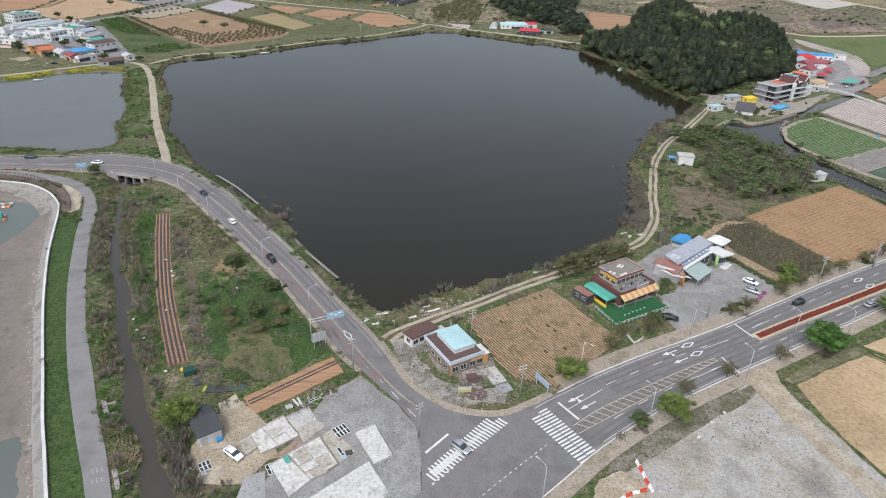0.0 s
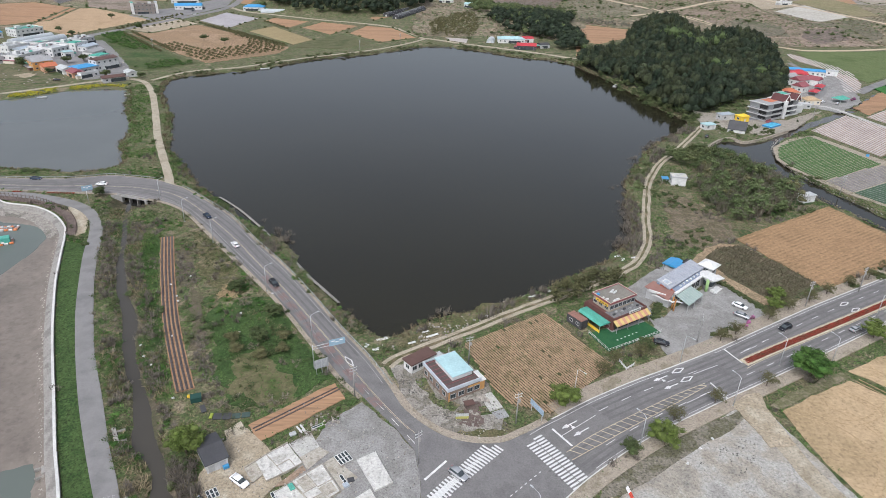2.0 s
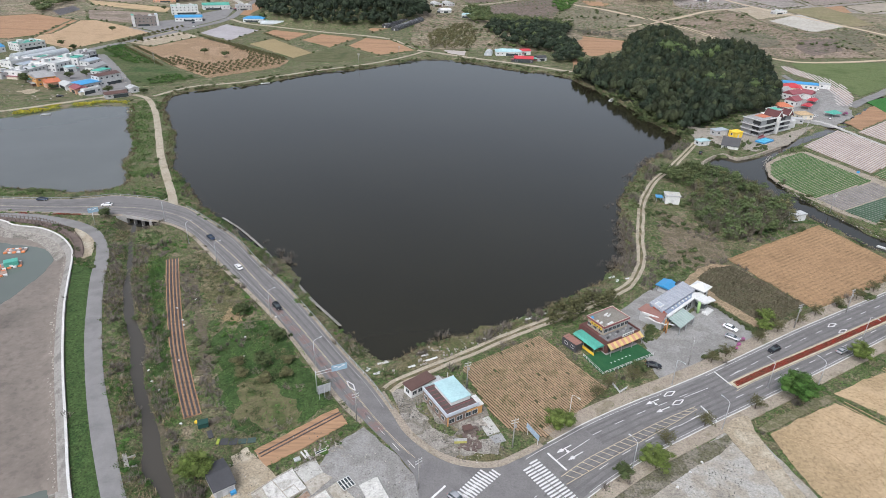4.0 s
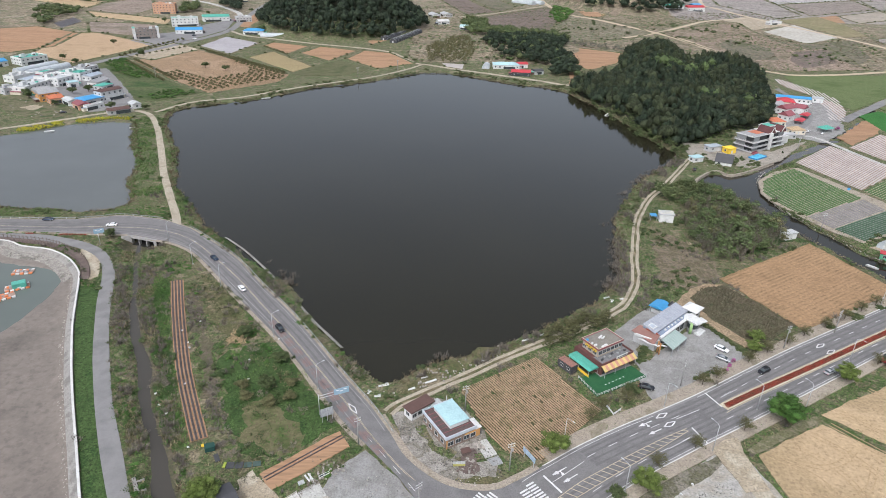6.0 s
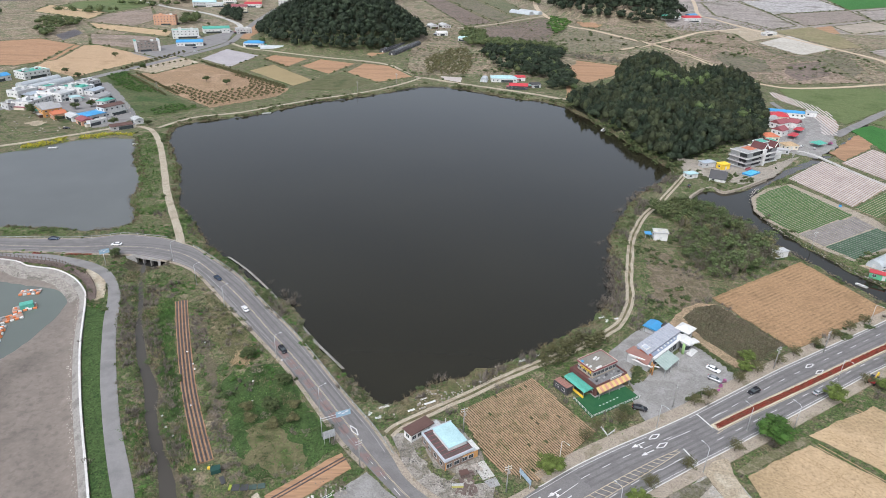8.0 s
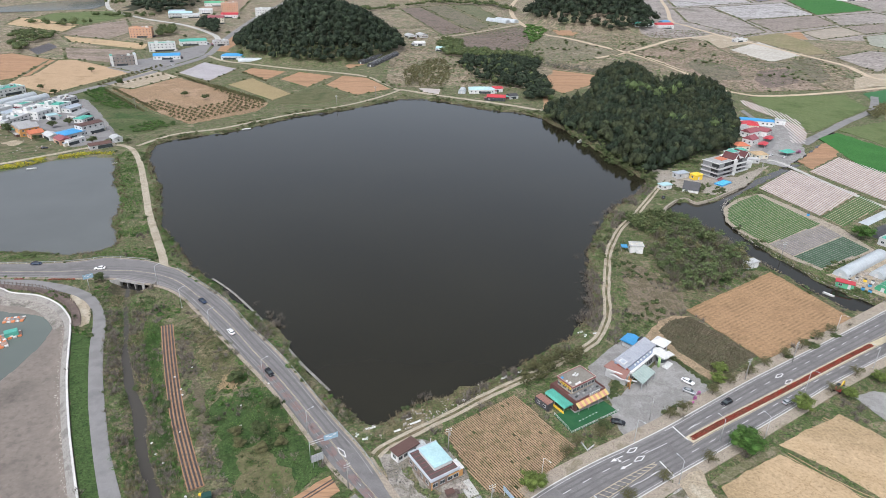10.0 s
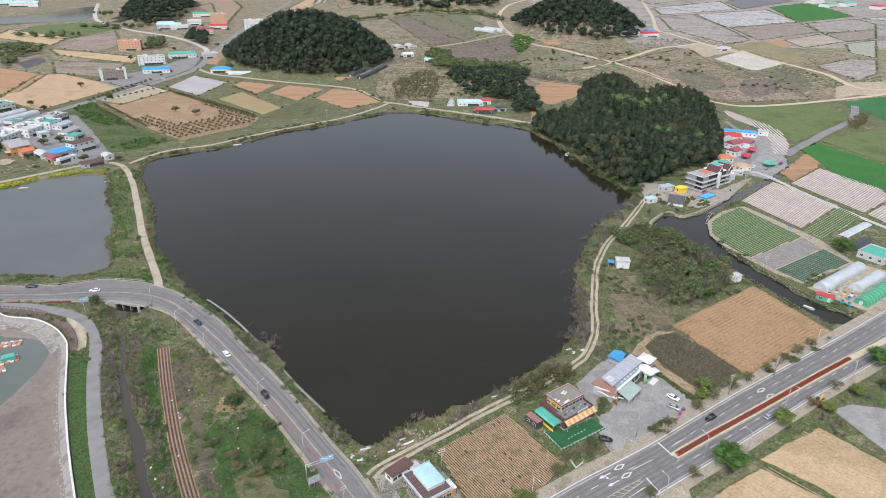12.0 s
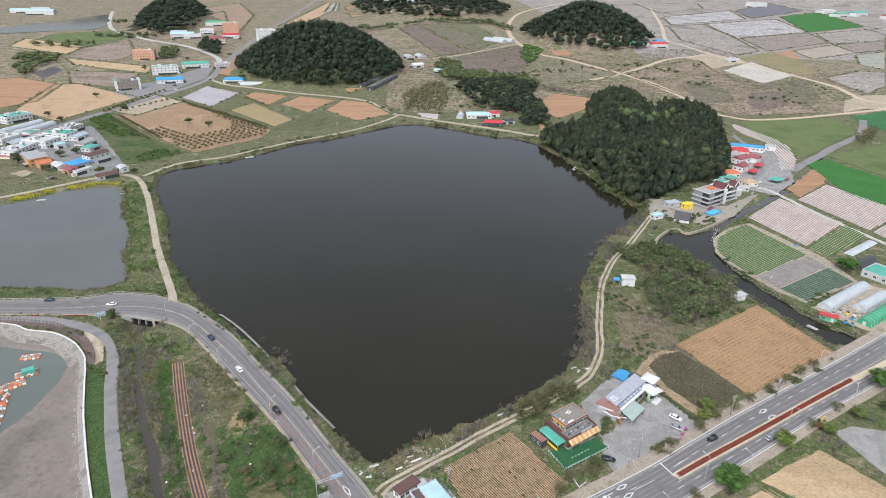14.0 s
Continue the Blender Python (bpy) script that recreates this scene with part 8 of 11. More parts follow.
part("cover", mesh_of("cover", [(-16, -2.6, 0.1), (16, -2.6, 0.1), (16, 2.6, 0.1), (-16, 2.6, 0.1), (-15.5, 0, 0.9), (15.5, 0, 0.9)], [(0, 1, 5, 4), (2, 3, 4, 5), (1, 2, 5), (3, 0, 4)], M_POLY), tp)

for px, tu in ((-12.2, 28), (12.2, 28)):
    e = thing("end_tower", -329 + px * math.cos(radians(28)), 746 + px * math.sin(radians(28)), LAND, 28, "white stair tower at the end of the hotel", "tower", "hotel towers")
    part("shaft", boxes("shaft", [(0, 0, 5.8, 2.4, 11.6, 12)], W_WHITE), e)
    part("cap", boxes("cap", [(0, 0, 11.9, 2.8, 12, 0.3)], R_TEAL if px < 0 else R_BLUEGREY), e)



def prism_gable(name, wide, deep, rise, material):
    """A solid with a triangular front, its ridge running back."""
    v = [(x, y, z) for y in (-deep / 2, deep / 2) for x, z in ((-wide / 2, 0), (wide / 2, 0), (0, rise))]
    return mesh_of(name, v, [(0, 1, 2), (5, 4, 3), (0, 3, 4, 1), (1, 4, 5, 2), (2, 5, 3, 0)], material)


# ---- the modern guest house and its neighbours ----
patch("paved_yard", [(157, 390), (169.5, 385), (177, 370), (207, 371), (232, 390), (241, 395), (203, 353), (178, 339), (164, 349), (151, 361)], 0.12, mat("pale_trodden_dirt", [(0.25, 0.22, 0.185), (0.3, 0.27, 0.23), (0.19, 0.17, 0.135)], 0.1, 1.5, contrast=0.3, specks=(1.2, 0.25)), "pale dirt yard round the guest house", "ground", 1.0)
gh = thing("guest_house", 203.0, 381.5, LAND, 32, "three-storey grey and white guest house with decks", "guest house")
M_GREYWALL = paint("mid_grey_render", (0.24, 0.245, 0.25))
# glazing colour darkened to hold the shade of the recesses too
M_GLAZESHADE = paint("glazing_and_recess_shade", (0.05, 0.053, 0.056), 0.25, 0.1)
part("lower_block", boxes("lower_block", [(-8.6, 0.4, 4.8, 15, 10.6, 9.4)], M_GLAZESHADE), gh, "glazed storeys with the shade behind the decks painted in")
part("east_block", boxes("east_block", [(8.6, 0.6, 4.8, 15, 10.4, 9.6)], M_GLAZESHADE), gh, "glazed storeys with the shade behind the decks painted in")
for q in ((-12.6, -5.2, 4.8, 5.0, 0.8, 9.4), (-16.3, 2.6, 4.8, 0.6, 6.4, 9.4), (13.6, -4.9, 4.8, 4.6, 0.8, 9.4)):
    part("grey_wall", boxes("grey_wall", [q], M_GREYWALL), gh, "mid-grey rendered wall")
for z in (0.5, 3.3, 6.3):
    part("deck", boxes("deck", [(-9.2, -0.4, z, 17.6, 13.6, 0.22)], W_GREY), gh, "white deck slab")
    part("deck", boxes("deck", [(8.8, -0.2, z + 0.1, 17.0, 13.0, 0.22)], W_WHITE), gh, "white deck slab")
    for q in ((-9.2, -7.1, 17.4, 0.08), (-17.9, -0.4, 0.08, 13.2), (9.0, -6.6, 16.4, 0.08)):
        part("deck_rail", boxes("deck_rail", [(q[0], q[1], z + 1.1, q[2], q[3], 0.1), (q[0], q[1], z + 0.7, q[2], q[3], 0.06)], M_STEEL), gh)
part("roof_terrace", boxes("roof_terrace", [(-9.0, 0.2, 9.6, 16.4, 12.2, 0.3)], R_GREY), gh, "grey roof terrace")
part("orange_deck", boxes("orange_deck", [(-5.0, 1.0, 9.85, 7.0, 6.4, 0.16)], R_ORANGE), gh, "orange roof deck")
part("east_roof", boxes("east_roof", [(8.8, 0.4, 9.7, 16.2, 11.8, 0.3)], W_WHITE), gh, "white roof slab")
part("stair_house", boxes("stair_house", [(9.0, 2.4, 11.0, 9.5, 6.2, 2.4)], M_GREYWALL), gh, "grey stair house")
part("green_roof", boxes("green_roof", [(9.0, 2.4, 12.26, 8.8, 5.6, 0.12)], R_TEAL), gh, "teal roof terrace")
for q in ((9.0, -0.75, 9.9, 0.25), (9.0, 5.55, 9.9, 0.25), (4.2, 2.4, 0.25, 6.1), (13.8, 2.4, 0.25, 6.1)):
    part("parapet", boxes("parapet", [(q[0], q[1], 12.3, q[2], q[3], 0.5)], W_WHITE), gh, "white roof parapet")
for q in ((-9.0, -5.95, 16.6, 0.2), (-17.2, 0.2, 0.2, 12.2)):
    part("parapet", boxes("parapet", [(q[0], q[1], 9.95, q[2], q[3], 0.5)], W_WHITE), gh, "white roof parapet")
for gx, gy, gz, wide, deep, rise in ((2.6, -1.4, 9.6, 5.6, 9.0, 3.6), (13.6, -1.4, 9.6, 5.2, 9.6, 3.4)):
    part("gable_wall", prism_gable("gable_wall", wide - 0.5, deep - 0.6, rise - 0.3, M_GLAZESHADE), gh, "dark gabled dormer", at=(gx, gy, gz))
    part("maroon_roof", roof_mesh(deep, wide, 0, "gable", paint("dark_wine_roof", (0.1, 0.04, 0.04), 0.6, 0.2), rise, 0.3), gh, "dark wine-red gabled roof", at=(gx, gy, gz), turn=90)
    for side in (-1, 1):
        trim = part("gable_trim", boxes("gable_trim", [(0, 0, 0, math.hypot(rise, wide / 2) + 0.5, 0.3, 0.4)], W_WHITE), gh, "white gable trim", at=(gx + side * wide / 4, gy - deep / 2 - 0.3, gz + rise / 2 + 0.15))
        trim.rotation_euler = (0, side * math.atan2(rise, wide / 2), 0)
part("white_pier", boxes("white_pier", [(0.0, -6.9, 5.2, 1.5, 1.8, 10.6)], W_WHITE), gh, "white pier between the two wings")
part("annex", boxes("annex", [(21.0, -1.0, 2.4, 7.5, 7.0, 4.8)], W_WHITE), gh, "low white annex")
building("yellow_kiosk", 178.2, 367.4, 6, 5, 3.4, 20, M_YELLOWP, M_YELLOWP, "bright yellow kiosk with hipped roof", "hip", 1.2, category="kiosk")
building("grey_canopy_shed", 169.5, 371.0, 9, 5, 3.2, 20, W_GREY, R_BLUEGREY, "grey shed with a blue-grey sheet roof", "flat", category="shed")
building("black_roofed_house", 166.2, 345.8, 9, 6.0, 1.6, -28, W_WHITE, R_DARK, "white cottage under a steep black gabled roof", "gable", 4.4)
building("white_boathouse", 151.6, 350.5, 7, 4.6, 2.6, 20, W_WHITE, R_AQUA, "low white boathouse with an aqua roof", "flat", category="boathouse")
pool = thing("splash_pool", 192.0, 358.4, LAND, 37, "small raised swimming pool with bright blue water", "pool")
part("rim", boxes("rim", [(0, -2.6, 0.5, 11, 0.4, 1.0), (0, 2.6, 0.5, 11, 0.4, 1.0), (-5.4, 0, 0.5, 0.4, 5.2, 1.0), (5.4, 0, 0.5, 0.4, 5.2, 1.0)], R_BLUE), pool)
part("pool_water", boxes("pool_water", [(0, 0, 0.45, 10.4, 4.8, 0.8)], mat("pool_blue", [(0.1, 0.42, 0.62), (0.14, 0.48, 0.66)], 0.5, 2.0, rough=0.08, bump=0.1)), pool)
part("deck_frame", boxes("deck_frame", [(3.5, 3.6, 1.2, 6.0, 1.6, 0.2), (3.5, 4.3, 1.8, 6.0, 0.1, 1.0)], R_MAROON), pool)
ROWH = [("blue_roofed_store", 287, 505, 26, 8, 4.0, -20, W_WHITE, R_BLUE, "gable", 1.2, "long white store with a blue sheet roof"),
        ("white_store", 309, 507, 8, 7, 3.6, -26, W_WHITE, R_PALE, "flat", 0, "white storage block beside the lane"),
        ("red_roofed_house", 274, 491, 13, 12, 4.4, -20, W_CREAM, R_RED, "hip", 2.6, "cottage with a bright crimson roof"),
        ("maroon_roofed_house", 264, 469, 13, 8, 4.2, 30, W_WHITE, R_MAROON, "gable", 2.6, "white pension house with a maroon roof"),
        ("maroon_roofed_house", 253.5, 448, 9, 8, 4.2, 35, W_WHITE, R_MAROON, "gable", 2.6, "white pension house with a maroon roof"),
        ("maroon_roofed_house", 276, 471, 8, 8, 4.0, -50, W_WHITE, R_MAROON, "gable", 2.4, "white pension house with a maroon roof"),
        ("grey_roofed_house", 262, 481, 9, 8, 4.0, 20, W_WHITE, R_GREY, "gable", 2.2, "white cottage with a grey roof"),
        ("orange_roofed_house", 239, 434, 10, 10, 3.6, 0, W_CREAM, R_ORANGE, "hip", 2.0, "low house with an orange tiled roof"),
        ("green_roofed_store", 231.6, 422, 11, 6, 3.2, 15, W_GREY, R_TEAL, "flat", 0, "low store with a teal flat roof"),
        ("thatched_pavilion", 243, 414, 10, 8, 3.0, 7, W_CREAM, M_STRAW, "hip", 1.8, "open pavilion with a straw-coloured roof"),
        ("grey_store", 232, 403, 10, 5, 2.6, -5, W_GREY, W_GREY, "flat", 0, "grey terrace store beside the canal")]
for nm, x, y, w, d, h, tu, wm, rm, k, rise, lab in ROWH:
    building(nm, x, y, w, d, h, tu, wm, rm, lab, k, rise, 1 if h < 5 else 2, "store" if "store" in nm else "house", "lakeside houses")
for x, y in ((259.5, 440), (272, 456)):
    a = thing("red_awning", x, y, LAND, 47, "bright red tent awning on posts", "awning", "red awnings")
    part("cover", roof_mesh(9, 5.5, 2.4, "gable", R_RED, 0.9, 0.2), a)
    for px in (-4.3, 4.3):
        for py in (-2.5, 2.5):
            part("post", boxes("post", [(px, py, 1.2, 0.14, 0.14, 2.4)], M_STEEL), a)
tent = thing("green_tent", 267, 420, LAND, 25, "teal-green market tent on posts", "tent")
part("cover", roof_mesh(9, 7, 2.6, "hip", R_TEAL, 1.8, 0.2), tent)
for px in (-4, 4):
    for py in (-3, 3):
        part("post", boxes("post", [(px, py, 1.3, 0.14, 0.14, 2.6)], M_STEEL), tent)

row_field("film_bed_field", [(317, 607), (323, 592), (333, 540), (331, 515), (316, 478), (297, 448), (288, 451), (303, 482), (313, 515), (318, 530), (311, 562)], 77, 2.7, 1.8, 0.2, M_FILMGAP, M_FILM, "small curved plot of beds under film")
# ---- the stone quay by the canal ----
QUAY = [(136.5, 308.7), (139, 315), (142.2, 319.9), (149.8, 328.3), (155, 332.2), (158.4, 332.6), (159.8, 328.5), (162.5, 326.2), (168, 328.6), (175.7, 333), (186, 340.8), (197.6, 349.7)]
tagged(new("quay_wall", sweep("quay_wall", spline(QUAY, 4), [(1.2, LAND + 0.1), (0.5, LAND + 0.15), (0.3, LAND + 0.5), (-0.3, LAND + 0.5), (-0.5, -0.6)], mat("beige_quay_stone", [(0.27, 0.235, 0.19), (0.33, 0.29, 0.24), (0.2, 0.175, 0.14)], 0.5, 3.0, bump=0.5, contrast=0.3))), "grey stone quay wall along the canal", "wall", "", "structure")

# ---- the village by the small pond ----
VILLAGE = [(-312.8, 488.8, 30, 14, 5.0, 83, W_WHITE, R_PALE, "flat", 0, 2, "long white house with a pale roof and a maroon edge"),
           (-306, 510, 16, 24, 6.0, 72, W_WHITE, R_PALE, "flat", 0, 2, "white flat-roofed village house with roof tanks"),
           (-313, 530, 14, 14, 5.0, 72, W_GREY, R_GREY, "flat", 0, 2, "grey flat-roofed village house"),
           (-301.7, 533, 14.8, 22, 5.6, 78, W_WHITE, R_TEAL, "flat", 0, 2, "white house with a teal flat roof"),
           (-304, 557, 15, 12, 5.0, 70, W_GREY, R_PALE, "flat", 0, 2, "pale grey two-storey village house"),
           (-285.8, 529.5, 13.2, 9, 4.0, 74, W_WHITE, R_BLUEGREY, "gable", 1.4, 1, "white house with a pale blue-grey roof"),
           (-288.5, 503, 7, 7, 4.0, 47, W_WHITE, R_AQUA, "flat", 0, 1, "small white house with an aqua roof"),
           (-270.5, 508, 16, 8, 4.0, 80, W_WHITE, R_GREY, "gable", 2.0, 1, "white house with a grey gabled roof"),
           (-261.6, 497, 11.8, 8, 3.5, 75, W_WHITE, R_TEAL, "hip", 1.2, 1, "small house with a teal roof"),
           (-242.5, 465, 17, 9, 7.4, 59, W_WHITE, R_BROWN, "gable", 1.2, 2, "two-storey white guest house with wide windows"),
           (-251.7, 453, 16, 13, 4.0, 59, W_GREY, R_BLUE, "hip", 1.4, 1, "low house with a bright blue roof"),
           (-240.6, 437.6, 13, 4, 3.0, 62, W_WHITE, W_WHITE, "flat", 0, 1, "white shop front before the blue-roofed house"),
           (-284, 459, 13, 10, 6.0, 46, W_ORANGE, R_GREY, "gable", 2.6, 2, "orange and yellow gabled house"),
           (-275, 452, 9, 8, 4.0, 46, W_PEACH, R_ORANGE, "gable", 2.0, 1, "small peach house with an orange roof"),
           (-294, 470, 11, 9, 4.6, 46, W_ORANGE, R_GREY, "gable", 2.4, 1, "yellow house with a grey gabled roof"),
           (-262.5, 449, 12, 7, 3.4, -42, W_WHITE, R_PALE, "gable", 1.4, 1, "small white gabled village cottage"),
           (-249.5, 438.5, 11, 8, 3.4, -43, W_PEACH, R_MAROON, "gable", 1.6, 1, "small house with a maroon roof"),
           (-215, 444, 8, 6, 3.2, -47, W_WHITE, R_PALE, "gable", 1.2, 1, "small grey garden house"),
           (-219.5, 428, 14, 6, 2.8, 38, W_GREY, R_BROWN, "gable", 1.4, 1, "long weathered boathouse at the pond"),
           (-326, 510, 12, 9, 4.0, 75, W_GREY, R_BLUEGREY, "gable", 1.6, 1, "grey workshop with a sheet roof"),
           (-330, 540, 12, 8, 3.6, 75, W_WHITE, R_TEAL, "flat", 0, 1, "small white house with a teal roof"),
           (-322, 480, 16, 10, 4.0, 60, W_GREY, R_GREY, "flat", 0, 1, "grey flat-roofed workshop beside the street"),
           (-340, 520, 18, 12, 4.6, 70, W_WHITE, R_PALE, "flat", 0, 1, "white flat-roofed village house"),
           (-372, 592, 24, 16, 6.0, 60, W_WHITE, R_TEAL, "flat", 0, 2, "white building with a teal roof"),
           (-392, 570, 20, 12, 4.6, 60, W_WHITE, R_BLUE, "gable", 2.0, 1, "village store with a blue roof"),
           (-329, 746, 24, 11, 10, 28, paint("brown_grey_render", (0.22, 0.19, 0.17)), R_GREY, "flat", 0, 3, "brown-grey three-storey hotel with white end walls"),
           (-322, 850, 32, 12, 10, 22, W_WHITE, R_TEAL, "flat", 0, 3, "white three-storey building with a green roof"),
           (-393, 972, 30, 16, 13, 10, W_PEACH, W_PEACH, "flat", 0, 4, "peach-coloured four-storey apartment block"),
           (-296, 790, 30, 12, 4.6, 15, W_WHITE, R_BLUE, "gable", 2.4, 1, "white workshop with a blue roof"),
           (-300, 905, 34, 16, 6.0, 25, W_WHITE, R_TEAL, "gable", 2.4, 1, "large store with a green sheet roof"),
           (-263, 905, 20, 14, 6, 25, W_GREY, R_PALE, "flat", 0, 2, "grey flat-roofed two-storey house"),
           (-221, 797, 24, 13, 4.2, 5, W_WHITE, R_BLUE, "hip", 2.6, 1, "white house with a vivid blue roof"),
           (-249, 1140, 30, 22, 26, 20, W_WHITE, R_PALE, "flat", 0, 7, "tall white seven-storey apartment block"),
           (-335, 1150, 26, 18, 10, 10, W_CREAM, R_MAROON, "gable", 3, 3, "cream house with a maroon roof"),
           (-352, 1310, 30, 18, 20, 15, W_PEACH, R_PALE, "flat", 0, 6, "peach-coloured far apartment block"),
           (-420, 1230, 40, 18, 8, 12, W_GREY, R_AQUA, "gable", 3, 2, "grey house with an aqua roof"),
           (-395, 1300, 24, 14, 7, 12, W_WHITE, R_PALE, "gable", 3, 2, "white gabled house far off"),
           (-880, 1640, 60, 24, 9, 10, W_WHITE, R_AQUA, "gable", 3, 2, "far store with an aqua roof"),
           (-40, 1800, 60, 26, 9, 5, W_WHITE, R_BLUE, "gable", 3, 1, "far white store with a blue roof"),
           (10, 1780, 70, 24, 8, 5, W_WHITE, R_AQUA, "gable", 3, 1, "far white store with an aqua roof"),
           (455, 1182, 34, 16, 7, 15, W_WHITE, R_RED, "gable", 3, 1, "far white house with a red roof"),
           (400, 1135, 40, 10, 5, 20, W_WHITE, R_TEAL, "gable", 2, 1, "far store with a teal roof"),
           (478, 1240, 20, 12, 6, 25, W_GREY, R_BLUE, "gable", 2, 1, "far house with a blue roof"),
           (520, 1020, 26, 10, 4, 30, W_WHITE, R_PALE, "flat", 0, 1, "far low white store"),
           (-437, 1264, 28, 14, 7, 20, W_GREY, R_BLUEGREY, "gable", 3, 2, "grey house with a blue-grey roof"),
           (-402, 1228, 30, 14, 5, 20, W_WHITE, R_PALE, "gable", 3, 1, "white low house with a pale roof"),
           (-335, 1240, 30, 16, 6, 10, W_WHITE, R_RED, "gable", 3, 1, "white house with a dull red roof"),
           (-420, 1452, 40, 18, 7, 10, W_WHITE, R_GREEN, "gable", 3, 1, "white store with a pale green roof"),
           (-950, 1680, 40, 20, 7, 10, W_WHITE, R_AQUA, "gable", 3, 1, "far white house by the lake"),
           (-925, 1725, 40, 20, 7, 30, W_WHITE, R_PALE, "gable", 3, 1, "far white house by the lake"),
           (1230, 2330, 60, 40, 14, 20, W_WHITE, R_PALE, "flat", 0, 2, "far white cube of a pump house"),
           (1300, 1960, 60, 30, 9, 30, W_WHITE, R_GREEN, "gable", 4, 2, "far works building with a green roof"),
           (1380, 2000, 70, 34, 10, 30, W_WHITE, R_TEAL, "gable", 4, 2, "far works building with a teal roof"),
           (1330, 2080, 60, 30, 9, 25, W_WHITE, R_PALE, "gable", 4, 2, "far works building with a pale roof"),
           (1420, 1900, 60, 30, 9, 25, W_WHITE, R_RED, "gable", 4, 1, "far works building with a red roof"),
           (66, 621, 25, 13, 3.8, 0, W_WHITE, R_AQUA, "hip", 2.0, 1, "white farmhouse with a pale aqua roof"),
           (82, 626, 10, 8, 3.6, 10, W_WHITE, R_RED, "gable", 1.6, 1, "small house with a red roof"),
           (76.5, 587, 17, 9, 3.6, -8, R_DARK, R_RED, "gable", 1.8, 1, "barn with a crimson sheet roof"),
           (93, 596, 9, 8, 3.2, 20, W_GREY, R_DARK, "gable", 1.4, 1, "small dark store beside the barn"),
           (-4, 1010, 22, 12, 4, -70, W_WHITE, R_PALE, "gable", 2, 1, "white shed among the trees"),
           (14, 1020, 22, 12, 4, -70, W_WHITE, R_PALE, "gable", 2, 1, "white shed among the trees"),
           (-28, 975, 8, 34, 4, 0, W_WHITE, R_PALE, "gable", 2, 1, "narrow white shed on the slope"),
           (8, 930, 16, 10, 4, 20, W_WHITE, W_WHITE, "gable", 2, 1, "white cottage in a clearing"),
           (40, 880, 18, 10, 4, -20, W_WHITE, R_AQUA, "gable", 2, 1, "white cottage with an aqua roof"),
           (70, 745, 14, 9, 4, -20, W_WHITE, W_WHITE, "gable", 2, 1, "white cottage among trees")]
rng_v = random.Random(44)
for x, y, w, d, h, tu, wm, rm, k, rise, fl, lab in VILLAGE:
    b = building("village_house" if fl < 3 else "apartment_block", x, y, w, d, h, tu, wm, rm, lab, k, rise, fl, "house" if fl < 3 else "apartments", "village houses", front=min(7, max(2, int(w / 4))), parapet=0.8 if k == "flat" and w > 10 else 0, sides=w < 40)
    b.location.z = float(height(np.array([x]), np.array([y]))[0]) - 0.1
    # added dark panel imitates shade and openings along the ground floor
    part("dark_porch", boxes("dark_porch", [(rng_v.uniform(-0.2, 0.2) * w, -d / 2 - 0.1, 1.3, w * rng_v.uniform(0.4, 0.7), 0.16, 2.2)], M_GLASS), b, "dark panel standing for shade on the house front")
    ls = rng_v.choice([-1, 1])
    lean = part("lean_to", boxes("lean_to", [(ls * (w / 2 + 1.2), 0, 1.1, 2.4, d * 0.6, 2.2)], rng_v.choice([W_GREY, W_CREAM, R_DARK, R_BROWN])), b, "small lean-to shed")
    part("lean_roof", boxes("lean_roof", [(ls * (w / 2 + 1.3), 0, 2.3, 2.9, d * 0.66, 0.16)], rng_v.choice([R_BROWN, R_BLUEGREY, R_TEAL, R_MAROON, R_GREY, R_DARK])), lean)
    if k == "flat" and w > 14:
        part("roof_tank", boxes("roof_tank", [(w * 0.25, d * 0.15, h + 1.0, 3.0, 2.6, 2.0)], W_WHITE, 0.1), b)
        for q in range(4):
            part("roof_clutter", boxes("roof_clutter", [(rng_v.uniform(-0.4, 0.4) * w, rng_v.uniform(-0.38, 0.38) * d, h + 0.4, rng_v.uniform(0.8, 2.6), rng_v.uniform(0.8, 2.2), rng_v.uniform(0.5, 1.2))], rng_v.choice([W_GREY, R_BLUEGREY, R_TEAL, R_BROWN, R_DARK])), b)
        part("stair_head", boxes("stair_head", [(-w * 0.2, d * 0.1, h + 1.2, 4.0, 3.4, 2.5)], wm), b)

